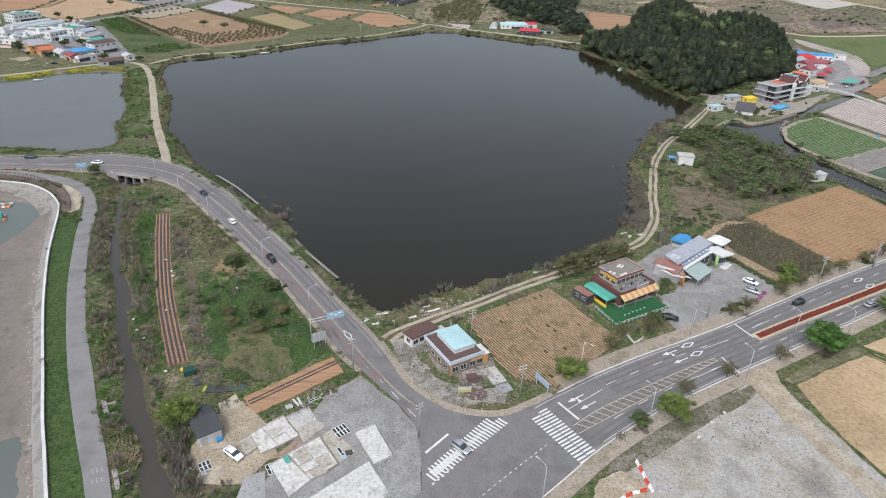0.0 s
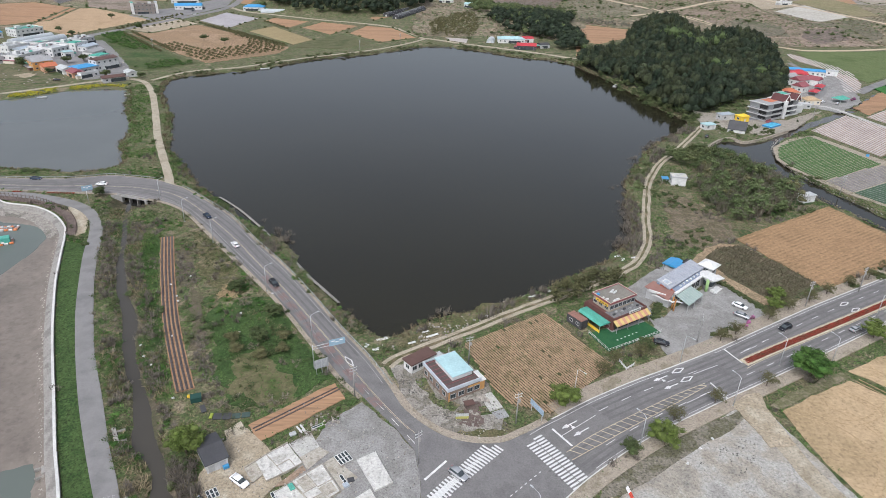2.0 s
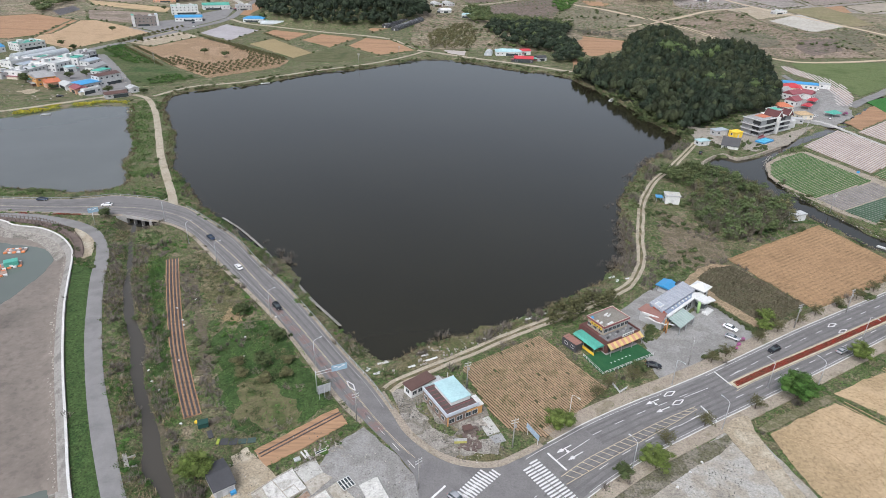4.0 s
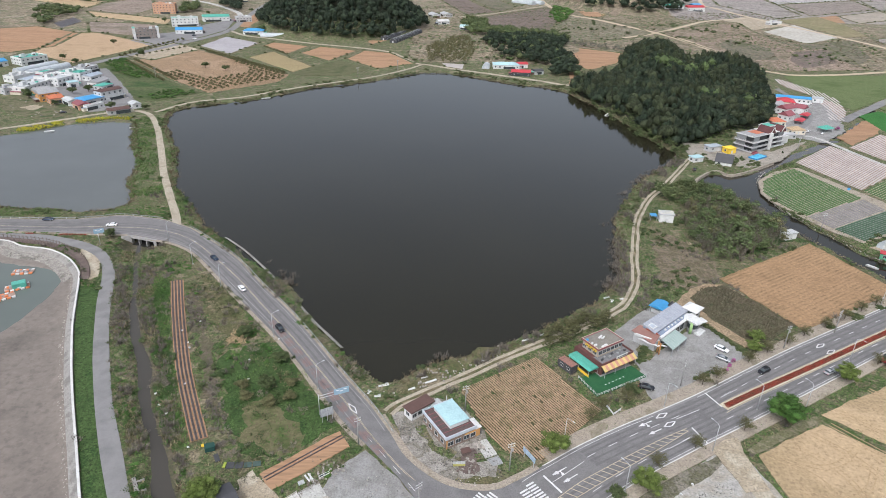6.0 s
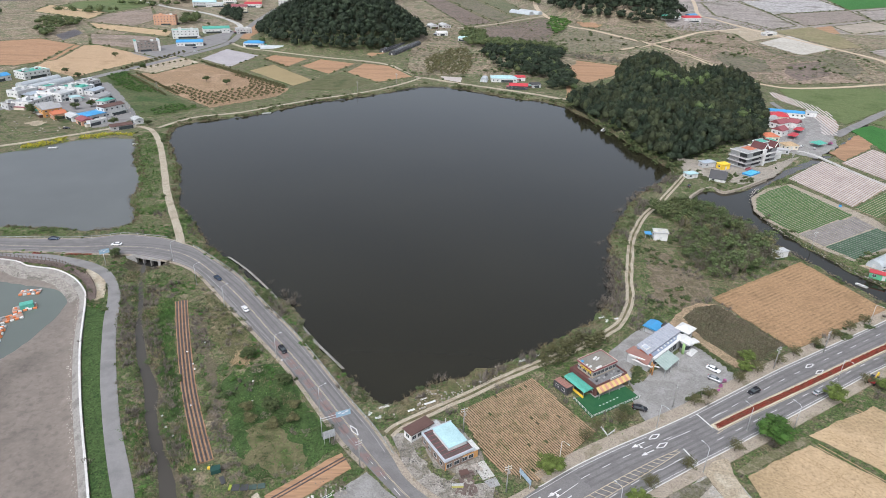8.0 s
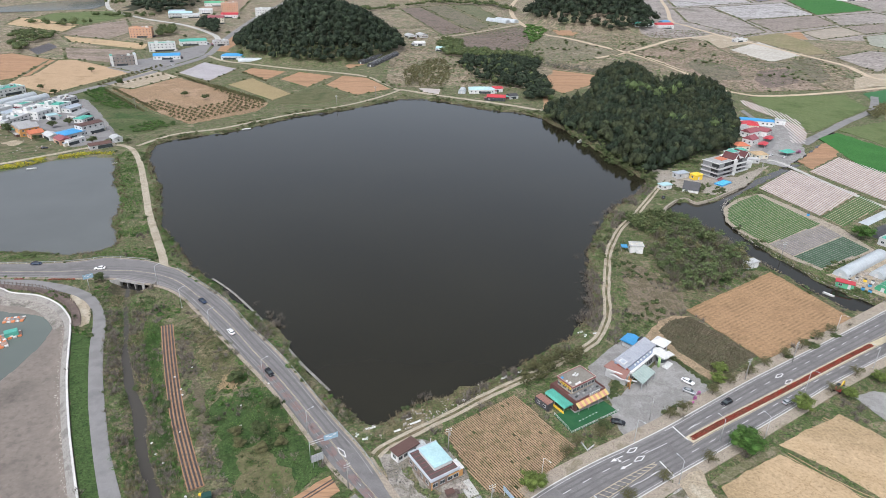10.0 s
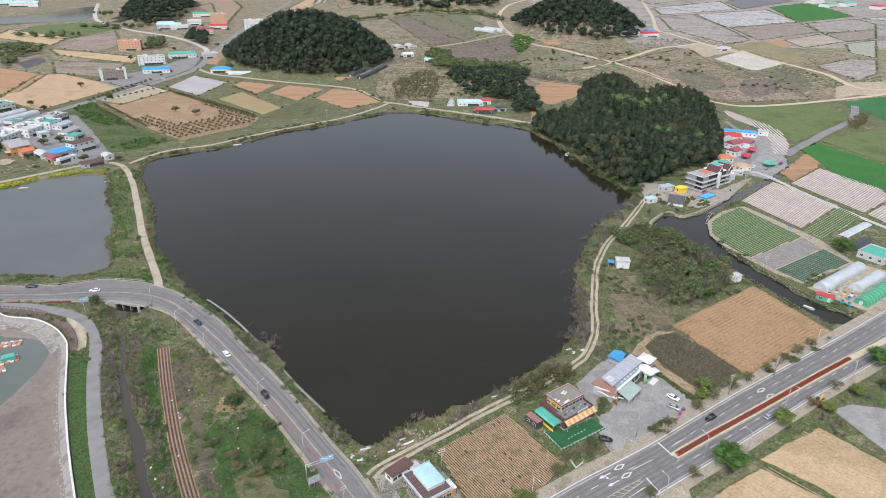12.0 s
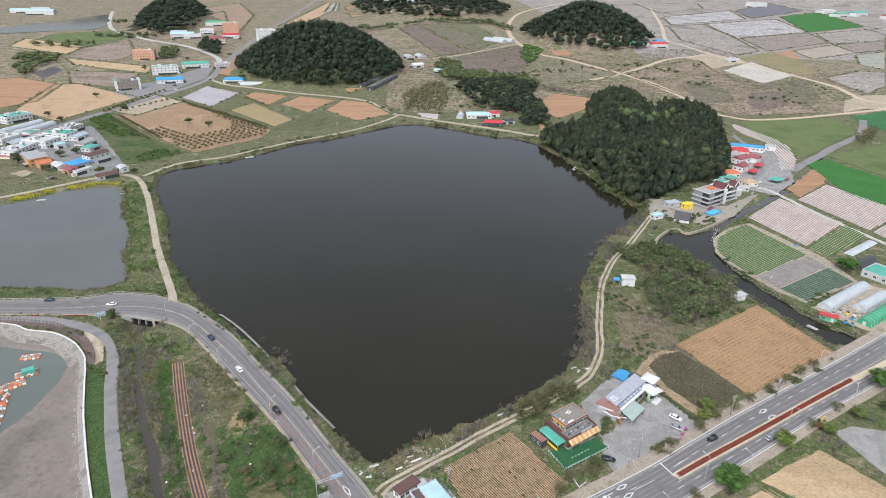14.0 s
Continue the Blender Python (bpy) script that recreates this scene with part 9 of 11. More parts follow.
# ---- street trees ----
def tree(seed, tall, wide, leaves, label, bare=0.0, group="street trees", tufts=1500, size=0.028, lumps=44, limbs=7):
    rnd = random.Random(seed)
    t = thing("tree", 0, 0, 0, 0, label, "tree", group)
    part("trunk", tube("trunk", [(0, 0, -0.2), (0.05, 0, tall * 0.2), (0.1, 0.08, tall * 0.42)], 0.05 * tall ** 0.7, 0.03 * tall ** 0.7, M_BARK, 7), t)
    for i in range(limbs):
        a = i * 0.9 + rnd.uniform(-0.3, 0.3)
        r = wide * rnd.uniform(0.25, 0.42)
        part("limb", tube("limb", [(0.08, 0.06, tall * (0.25 + 0.03 * i)), (r * 0.5 * math.cos(a), r * 0.5 * math.sin(a), tall * (0.42 + 0.03 * i)), (r * math.cos(a), r * math.sin(a), tall * rnd.uniform(0.6, 0.85))], 0.022 * tall ** 0.7, 0.006 * tall ** 0.7, M_BARK, 5), t)
    tv, tf = tuft_crown(seed, tufts, size, lumps, 0.8, bare < 0.5, 0.62, (0.07, 0.15) if lumps > 20 else (0.16, 0.3), 0.72)
    tv = tv * np.array([wide * 1.05, wide * 1.05, tall * 0.92]) + np.array([0, 0, tall * 0.56])
    part("crown", mesh_of("crown", tv.tolist(), tf, leaves), t)
    return t


def plant(make, places):
    for i, (x, y, turn) in enumerate(places):
        z = float(height(np.array([x]), np.array([y]))[0])
        z = max(z, LAND - 0.1)
        if i == 0:
            make.location, make.rotation_euler = (x, y, z), (0, 0, radians(turn))
        else:
            copy_thing(make, pose(x, y, z, 0, 0, turn))


plant(tree(3, 8.5, 12.0, M_LEAF, "round-crowned street tree in fresh green leaf", tufts=4200, size=0.02, lumps=70), [(94.2, 128.4, 0), (227.8, 276, 80), (177.5, 176.5, 40)])
plant(tree(4, 6.2, 9.0, M_LIME, "street tree with sparse lime-green leaves", tufts=2400, size=0.02, lumps=50), [(48.8, 103.4, 0), (121.8, 146.2, 90), (28.4, 116.3, 200)])
plant(tree(5, 7.5, 9.0, M_LIME, "broad lime-green tree beside the dark hut", tufts=4200, size=0.02, lumps=70), [(-54.6, 98.6, 0)])
plant(tree(6, 5.0, 5.8, M_OLIVEBUSH, "young street tree with thin brownish leaves", 0.6, tufts=1300, size=0.022), [(44.6, 131.9, 0), (52.6, 135.2, 60), (40.6, 127.6, 100), (77.0, 143.2, 200), (82.5, 146.4, 260), (95.5, 154.2, 300), (104, 159.6, 20), (113, 164.6, 80), (121, 169.3, 130), (131, 174.6, 170), (141, 180.2, 210), (150, 185.4, 10), (158, 189.8, 50), (53.5, 111.2, 130), (65.6, 117.6, 160), (81.2, 124.2, 190), (136.5, 154.4, 220), (150.5, 163.2, 250)])
plant(tree(7, 4.0, 5.2, M_BUSH, "small dark green street tree"), [(40.4, 100.9, 0), (54.6, 138.6, 50)])
plant(tree(8, 4.2, 6.5, M_LIME, "sprawling lime-green shrub beside the field", 0.3, "shrubs"), [(100.2, 160.6, 0), (103.5, 166.5, 100), (157, 160, 30), (141, 152, 80)])
plant(tree(9, 2.6, 4.6, M_OLIVEBUSH, "dense rounded olive-brown shrub", 0.0, "shrubs", 1400, 0.03, 9), [(-47.3, 132.2, 0), (-54.3, 134.4, 40), (-56.6, 139.2, 90), (-42.2, 134.6, 140), (-43, 140.6, 200)])
plant(tree(10, 4.4, 6.6, M_BUSH, "dark green bush with a wide crown", 0.0, "shrubs", 1100, 0.034), [(-50, 139.4, 0), (-48.6, 151, 60), (-62.6, 164.0, 120), (-137, 234.5, 160), (170, 163, 20), (182, 168, 70), (176, 155, 120), (-330, 505, 0), (-271, 444, 40), (-205, 438, 90)])
# young orchard trees
orch = tree(11, 3.4, 3.4, M_OLIVEBUSH, "small clipped orchard tree", 0.2, "orchard trees", 56, 0.13, 4, 2)
spots, rnd = [], random.Random(6)
ORCH = [(-236, 552), (-180, 492), (-130, 545), (-136, 568), (-168, 604), (-196, 634), (-204, 626), (-172, 588), (-168, 562), (-192, 540), (-214, 552), (-230, 570)]
for a, b in rows_in(ORCH, -42, 6.0):
    n = int(math.dist(a, b) / 6.0)
    spots += [(a[0] + (b[0] - a[0]) * (i + 0.5) / n + rnd.uniform(-0.6, 0.6), a[1] + (b[1] - a[1]) * (i + 0.5) / n + rnd.uniform(-0.6, 0.6), rnd.uniform(0, 360)) for i in range(n)]
for line in ([(-286, 612), (-221, 534)], [(-236, 668), (-160, 595)], [(-292, 632), (-262, 690)], [(-185, 700), (-150, 655)]):
    spots += [(x, y, rnd.uniform(0, 360)) for x, y, a in along(line, 7.5)]
spots += [(x, y, rnd.uniform(0, 360)) for line in ([(-280, 606), (-216, 528)], [(-289, 604), (-226, 526)], [(-240, 672), (-136, 570)], [(-232, 662), (-132, 562)]) for x, y, a in along(line, 5.5)]
plant(orch, spots)
plant(tree(15, 4.2, 4.6, M_OLIVEBUSH, "small bare street tree in the village", 0.2, "village street trees", 90, 0.1, 5, 2), [(-306 + 1.0 * k + 0.05 * k * k, 628 + 8.2 * k, 50 * k) for k in range(14)])
plant(tree(12, 6, 7.5, M_BUSH, "dark evergreen tree in the orchard", 0.0, "orchard evergreens", 200, 0.08, 10), [(-212, 588, 0), (-190, 575, 60)])

# ---- scrub, reeds and grass ----
KEEP_OUT = [[(-17, 128), (-13, 121), (-8.7, 113), (-3.5, 107.5), (2, 104), (10, 102), (20, 106), (14, 113), (0, 113), (-8, 122)]] + [p for _, p, _, _ in FIELDS if max(q[1] for q in p) < 460] + [
    [(5.6, 139.4), (29.6, 155.5), (44.4, 131.4), (25.2, 112.8), (16.2, 115.8), (12.2, 121.6)], LEFT_UP + LEFT_LO[::-1], MAIN_UP + MAIN_LO[::-1], JUNCTION, SIDE_R + SIDE_L[::-1], SHORE_AREA,
    [(40, 146), (44, 136.5), (62, 146.5), (60, 166), (42, 160)], [(-2, 129), (-6, 126), (0, 115), (12, 120), (5, 134)], [(-12, 130), (-8, 125.5), (0, 132), (-4, 136)], [(60, 166), (70, 153), (92, 176), (82, 186)],
    [(-55, 101), (-48, 91), (-43, 95), (-50, 106)], [(-45, 96), (-30, 78), (-8, 84), (-20, 106)], [(214, 356), (254, 393), (264, 335), (224, 306)], [(170, 300), (172, 320), (209, 342), (262, 332), (224, 268), (189, 245)],
    STALKS, offset(BED_MID, 2.7) + offset(BED_MID, -2.7)[::-1], [(188, 236), (232, 262), (240, 250), (200, 216)], [(150, 330), (146, 352), (180, 385), (230, 400), (205, 356)]]
TRACK_LINES = [(spline(pts, 4), w) for pts, w in TRACKS.values() if min(p[1] for p in pts) < 460]


def open_ground(x, y):
    ok = np.ones(x.shape, bool)
    for poly in KEEP_OUT:
        p = np.array(poly)
        near = (x > p[:, 0].min()) & (x < p[:, 0].max()) & (y > p[:, 1].min()) & (y < p[:, 1].max())
        if near.any():
            hit, _ = inside(x[near], y[near], poly)
            ok[near] &= ~hit
    for line, w in TRACK_LINES:
        p = np.array(line)
        near = (x > p[:, 0].min() - 5) & (x < p[:, 0].max() + 5) & (y > p[:, 1].min() - 5) & (y < p[:, 1].max() + 5)
        if near.any():
            ok[near] &= from_line(x[near], y[near], line) > w / 2 + 0.2
    return ok


def blades(seed, n=12):
    """A clump of grass about 1 m across: leaning pointed blades."""
    rnd = np.random.RandomState(seed)
    v, f = [], []
    for i in range(n):
        a, r = rnd.uniform(0, 6.28), rnd.uniform(0, 0.45)
        b = rnd.uniform(0, 6.28)
        p = np.array([r * math.cos(a), r * math.sin(a), -0.1])
        lean = np.array([math.cos(b), math.sin(b), 0]) * rnd.uniform(0.15, 0.6)
        side = np.array([-math.sin(b), math.cos(b), 0]) * rnd.uniform(0.035, 0.1)
        top = p + lean + np.array([0, 0, rnd.uniform(0.4, 1.0)])
        o = len(v)
        v += [p - side, p + side, top + side * 0.3, top - side * 0.3]
        f.append((o, o + 1, o + 2, o + 3))
    return np.array(v), f


BLADES = [blades(i) for i in range(6)]
M_TUFT = leaf_mat("green_grass_blades", (0.05, 0.097, 0.024), (0.09, 0.142, 0.04), 0.5)
M_TUFTDRY = leaf_mat("dry_grass_blades", (0.2, 0.166, 0.102), (0.145, 0.122, 0.072), 0.45)


def zone(name, templates, material, label, test, box, step, wide, tall, seed, lift=0.0, low=0.15):
    x, y, rnd = fill(lambda a, b: open_ground(a, b) & test(a, b), box, step, seed)
    z = height(x, y)
    keep = z > low
    x, y, z = x[keep], y[keep], z[keep]
    w = rnd.uniform(0.6, 1.5, len(x)) * wide
    h = rnd.uniform(0.6, 1.5, len(x)) * tall
    ob = new(name, scatter_mesh(name, templates, np.c_[x, y, z + h * lift, w, h, rnd.uniform(0, 6.28, len(x))], material))
    return tagged(ob, label, "plants", "", "stuff")


def green(x, y):
    g = grain(x, y, 16, 11) * 0.6 + grain(x, y, 5, 12) * 0.4
    hit, d = inside(x, y, [(82, 198), (90, 236), (98, 264), (110, 250), (126, 224), (110, 204), (96, 192)])
    return np.where(hit, g - 0.36, g)


def near_water(x, y, far):
    d = np.full(x.shape, 1e9)
    for poly in (POND, LEFT_POND):
        d = np.minimum(d, inside(x, y, poly)[1])
    return d < far


WIDE = (-200, 215, 62, 420)
zone("grass", BLADES, M_TUFT, "tufts of fresh green grass on waste ground", lambda x, y: (green(x, y) > 0.46) & (y < 300), WIDE, 1.42, 1.2, 0.42, 21)
zone("dry_grass", BLADES, M_TUFTDRY, "tufts of straw-coloured dry grass", lambda x, y: (green(x, y) < 0.5) & (y < 300), WIDE, 1.85, 1.15, 0.42, 22)
zone("grass", BLADES, M_TUFT, "grass on the far banks", lambda x, y: (green(x, y) > 0.42) & (y > 300), WIDE, 2.6, 2.0, 0.6, 23)
zone("low_bushes", BUSHES, M_BUSH, "low dull green bushes on waste ground", lambda x, y: (grain(x, y, 13, 31) > 0.8) & (x < 0), (-190, 0, 75, 260), 3.6, 2.6, 1.5, 24, 0.3)
zone("low_bushes", BUSHES, M_LEAF, "fresh green brambles beside the stream", lambda x, y: (grain(x, y, 9, 33) > 0.72) & (x < -22), (-190, 60, 75, 300), 3.2, 2.0, 0.9, 25, 0.3)
zone("low_bushes", TWIGS, M_TWIG, "bare grey-brown brushwood", lambda x, y: grain(x, y, 11, 35) > 0.8, (-190, 200, 75, 300), 3.0, 2.4, 1.4, 26, 0.35)
zone("low_bushes", BUSHES, M_BUSH, "low bushes beside the reservoir track", lambda x, y: (grain(x, y, 12, 37) > 0.68), (60, 215, 170, 420), 4.2, 3.0, 1.8, 27, 0.3)
zone("dry_grass", BLADES, M_TUFTDRY, "tall dry grass along the stream", lambda x, y: (from_line(x, y, STREAM) < 6.5) & (grain(x, y, 6, 38) > 0.6), (-130, -45, 78, 232), 1.3, 1.6, 0.9, 36, 0.0, 0.2)
zone("low_bushes", FINE_LOW, M_LEAF, "fresh green weeds on the stream banks", lambda x, y: (from_line(x, y, STREAM) < 9) & (grain(x, y, 7, 101) > 0.58), (-135, -40, 76, 236), 2.0, 2.0, 1.0, 61, 0.25, 0.1)
zone("low_bushes", FINE_LOW, M_BUSH, "dull green scrub on the waste ground", lambda x, y: (grain(x, y, 8, 103) > 0.66) & (x < -24), (-135, -24, 96, 236), 2.3, 2.2, 1.2, 62, 0.25, 0.1)
zone("low_bushes", TWIGS, leaf_mat("pale_dead_stems", (0.2, 0.175, 0.135), (0.15, 0.128, 0.1)), "pale dead stems on the waste ground", lambda x, y: (grain(x, y, 7, 105) > 0.7) & (x < -24), (-135, -24, 96, 236), 2.3, 2.2, 0.9, 63, 0.3, 0.1)
zone("thicket", TWIGS, M_TWIG, "bare grey brush beside the stream mouth", lambda x, y: inside(x, y, [(-58.5, 96), (-52, 96), (-49, 90), (-45, 84), (-47, 78), (-55, 82), (-57, 89)])[0] & (grain(x, y, 4, 55) > 0.3), (-60, -40, 76, 98), 1.4, 2.4, 1.8, 37, 0.35)
zone("low_bushes", BUSHES, M_BUSH, "dull green bushes beside the stream mouth", lambda x, y: inside(x, y, [(-58.5, 96), (-52, 96), (-49, 90), (-45, 84), (-47, 78), (-55, 82), (-57, 89)])[0] & (grain(x, y, 5, 57) > 0.55), (-60, -40, 76, 98), 1.8, 2.2, 1.6, 38, 0.3)
BRUSH = spline([(-89, 193), (-80.5, 172), (-70, 148), (-62.5, 131), (-57, 121), (-50, 112)], 4)
zone("low_bushes", TWIGS, M_TWIG, "purple-brown brushwood along the narrow bed", lambda x, y: (from_line(x, y, BRUSH) < 2.6) & (grain(x, y, 5, 39) > 0.42), (-95, -45, 105, 195), 1.6, 2.0, 0.8, 34, 0.3)
zone("grass", BLADES, M_TUFT, "lush green grass beside the stream", lambda x, y: (from_line(x, y, [(-102, 200), (-92, 175), (-78, 143), (-67, 118)]) < 3.4), (-110, -60, 112, 202), 0.9, 1.2, 0.6, 35)
zone("bank_bushes", BUSHES, M_BUSH, "bushes on the bank between road and water", lambda x, y: (from_line(x, y, LEFT_UP) < 9) & (from_line(x, y, LEFT_UP) > 1.6) & (grain(x, y, 6, 41) > 0.62) & (y > 134) & (from_line(x, y, DAM_EDGE) > 2), (-130, 0, 120, 260), 2.0, 2.0, 1.3, 28, 0.3, 0.0)
zone("bank_bushes", BUSHES, M_LEAF, "green weeds on the bank between road and water", lambda x, y: (from_line(x, y, LEFT_UP) < 7) & (from_line(x, y, LEFT_UP) > 1.6) & (grain(x, y, 5, 43) > 0.5) & (y > 134) & (from_line(x, y, DAM_EDGE) > 1.8), (-130, 0, 120, 260), 2.2, 1.6, 0.9, 29, 0.3, 0.0)
zone("stream_brush", TWIGS, M_TWIG, "bare brown brush and dead reeds along the stream", lambda x, y: (from_line(x, y, STREAM) < 6.5) & (grain(x, y, 6, 47) > 0.52), (-125, -50, 84, 215), 1.7, 2.2, 1.3, 48, 0.3, 0.05)
woods("garden_bushes", lambda x, y: inside(x, y, [(150, 352), (158, 336), (172, 336), (192, 350), (182, 356), (170, 356), (160, 364)])[0] & (grain(x, y, 4, 57) > 0.5), (148, 194, 334, 366), 2.6, 2.8, 2.2, BUSHES, M_BUSH, "untidy bushes in the gardens by the quay", 49, 0.3)
zone("shore_brush", TWIGS, M_TWIG, "bare brushwood standing in the shallow water", lambda x, y: near_water(x, y, 9) & (grain(x, y, 8, 45) > np.where(x < 0, 0.66, 0.56)) & (from_line(x, y, DAM_EDGE) > 2.5) & ((x > 55) | ((y < 228) & (x > -72))), (-70, 150, 138, 350), 1.9, 2.6, 1.9, 30, 0.35, -2.2)
zone("reeds", BLADES, M_REED, "dry reeds along the waterline", lambda x, y: near_water(x, y, 3.2) & (grain(x, y, 7, 47) > 0.3) & (from_line(x, y, DAM_EDGE) > 4), (-200, 160, 138, 600), 1.5, 1.5, 1.0, 31, 0.0, -0.7)
zone("shore_bushes", BUSHES, M_BUSH, "bushes along the far shore", lambda x, y: near_water(x, y, 14) & (grain(x, y, 9, 49) > np.where((x < -95) & (y < 440), 0.8, 0.55)), (-240, 170, 255, 620), 4.0, 3.4, 1.8, 32, 0.3, 0.3)
zone("grass", BLADES, M_TUFT, "lush green grass on the causeway banks", lambda x, y: near_water(x, y, 12) & (grain(x, y, 7, 53) > 0.48), (-205, -100, 256, 440), 1.5, 1.7, 0.7, 39, 0.0, 0.1)
zone("rape_flowers", BLADES, mat("yellow_rape", [(0.42, 0.36, 0.03), (0.3, 0.32, 0.05)], 0.4, 2.0, bump=0), "yellow rape flowers on the village bank", lambda x, y: near_water(x, y, 9) & (grain(x, y, 6, 51) > 0.35), (-262, -205, 375, 420), 1.1, 1.6, 1.0, 33, 0.0, 0.2)
M_PINK = mat("pink_azalea", [(0.4, 0.09, 0.28), (0.26, 0.1, 0.18), (0.1, 0.1, 0.06)], 0.4, 2.0, bump=0.0)
for x, y, w in ((88.6, 152.2, 2.0), (90.8, 154.6, 2.2), (87.2, 150.2, 1.4), (277, 423, 5), (242, 463, 5)):
    b = tagged(new("azalea_bush", scatter_mesh("azalea_bush", BUSHES[:1], np.array([[x, y, LAND + 0.3 * w, w, w * 0.7, 0.5]]), M_PINK)), "azalea bush in bright pink flower", "bush", "azaleas")
SLOPE_OUT = [p for k, p, _, _ in FIELDS if k in ("gravel_lot", "sand_yard", "orange_field", "tan_field", "paddy", "crop_field", "meadow") and max(q[1] for q in p) > 600] + [TREE_BELT]


def on_slope(x, y):
    ok = ~in_hill(3)(x, y) & ~in_hill(2)(x, y) & ~in_hill(0)(x, y)
    for poly in SLOPE_OUT:
        ok &= ~inside(x, y, poly)[0]
    for key in ("sandy_lane", "field_track", "valley_lane", "meadow_lane", "field_path"):
        ok &= from_line(x, y, TRACKS[key][0]) > 7
    return ok


woods("hill_scrub", lambda x, y: (grain(x, y, 30, 61) > 0.8) & (y < 1000) & on_slope(x, y), (-30, 560, 650, 1100), 11, 6.5, 3.6, FAR_PINES, M_BUSH, "scattered shrubs on the far brown slope", 41, 0.4)
woods("slope_brush", lambda x, y: (grain(x, y, 40, 71) > 0.35) & on_slope(x, y), (-30, 620, 640, 1160), 8.5, 3.6, 1.3, BLADES, M_REED, "low brown brushwood on the far slopes", 45, 0.0)
woods("slope_brush", lambda x, y: (grain(x, y, 40, 73) > 0.55) & on_slope(x, y), (-30, 620, 640, 1160), 8.5, 3.6, 1.2, BLADES, M_TUFT, "low green brushwood on the far slopes", 46, 0.0)
woods("lime_trees", lambda x, y: grain(x, y, 20, 63) > 0.72, (190, 262, 470, 600), 8, 9, 10, FAR_PINES, leaf_mat("light_green_crowns", (0.065, 0.095, 0.035), (0.095, 0.125, 0.05)), "lighter green trees among the pines", 42, 0.75)
tagged(new("bund_shrubs", scatter_mesh("bund_shrubs", BUND_BUSH, np.array(BUND_SPOTS), M_BUSH)), "small shrubs along the banks between far fields", "shrubs", "", "stuff")
woods("far_trees", lambda x, y: (grain(x, y, 60, 65) > 0.8) & ~((x > -270) & (y < 780)) & ~((x > -560) & (x < -300) & (y < 1000)), (-700, -180, 640, 1500), 16, 13, 9, FAR_PINES, M_BUSH, "trees among far village fields", 43, 0.4)

# withered stalks in rows, and seedlings on the raised earth rows
stalk_places, rng = [], np.random.RandomState(91)
for a, b in rows_in(STALKS, -52, 1.3):
    n = int(math.dist(a, b) / 0.75)
    for i in range(n):
        if rng.rand() < 0.85:
            s = (i + rng.uniform(0.2, 0.8)) / n
            stalk_places.append((a[0] + (b[0] - a[0]) * s + rng.uniform(-0.15, 0.15), a[1] + (b[1] - a[1]) * s + rng.uniform(-0.15, 0.15), LAND + 0.35, rng.uniform(0.8, 1.2), rng.uniform(0.8, 1.4), rng.uniform(0, 6.28)))
tagged(part("stalks", scatter_mesh("stalks", TWIGS, np.array(stalk_places), leaf_mat("withered_stalks", (0.1, 0.09, 0.058), (0.155, 0.132, 0.086), 0.4)), bpy.data.objects["stalk_field"], "dark withered stalks"), kind="stuff")
seed_places = []
for a, b in rows_in([(5.6, 139.4), (29.6, 155.5), (44.4, 131.4), (25.2, 112.8), (16.2, 115.8), (12.2, 121.6)], -57, 0.72):
    n = int(math.dist(a, b) / 0.9)
    for i in range(n):
        s = (i + rng.rand()) / max(n, 1)
        x, y = a[0] + (b[0] - a[0]) * s, a[1] + (b[1] - a[1]) * s
        if rng.rand() < 0.06 + 0.4 * float(grain(np.array([x]), np.array([y]), 9, 93)[0]) ** 2:
            seed_places.append((x, y, LAND + 0.12, rng.uniform(0.25, 0.5), rng.uniform(0.15, 0.35), rng.uniform(0, 6.28)))
tagged(part("seedlings", scatter_mesh("seedlings", BLADES, np.array(seed_places), M_TUFT), bpy.data.objects["row_field"], "sparse green seedlings"), kind="stuff")

plant(tree(14, 6.5, 8.5, M_BUSH, "round dark green garden tree in the village", 0.0, "village trees", 900, 0.034), [(-276, 478, 0), (-268, 486, 40), (-300, 462, 80), (-306, 470, 130), (-228, 436, 200), (-312, 440, 240), (-318, 500, 30), (-330, 590, 60), (-352, 610, 90), (-345, 700, 10), (-360, 880, 50), (-330, 965, 90), (-280, 1010, 140), (-420, 1180, 20), (-370, 1260, 70), (-310, 1200, 110)])

# ---- cars ----
M_TYRE = mat("tyre_rubber", [(0.02, 0.02, 0.02), (0.03, 0.03, 0.03)], 2.0, 9.0)
CARPAINT = {k: mat(k + "_car_paint", [c, tuple(x * 1.05 for x in c)], 1.0, 5.0, rough=0.25, bump=0.0, contrast=0.04, spec=0.6, metal=m) for k, c, m in
            (("white", (0.75, 0.75, 0.75), 0.0), ("black", (0.02, 0.021, 0.025), 0.2), ("silver", (0.5, 0.51, 0.52), 0.6), ("navy", (0.03, 0.045, 0.08), 0.3))}


def wheel_mesh():
    v, f = [], []
    for s, r in ((-0.11, 0.3), (-0.09, 0.33), (0.09, 0.33), (0.11, 0.3)):
        v += [(r * math.cos(6.2832 * i / 14), s, r * math.sin(6.2832 * i / 14)) for i in range(14)]
    for k in range(3):
        f += [(14 * k + i, 14 * k + (i + 1) % 14, 14 * k + 14 + (i + 1) % 14, 14 * k + 14 + i) for i in range(14)]
    f += [tuple(range(14)), tuple(range(42, 56))[::-1]]
    return mesh_of("wheel", v, f, M_TYRE)


WHEEL = wheel_mesh()
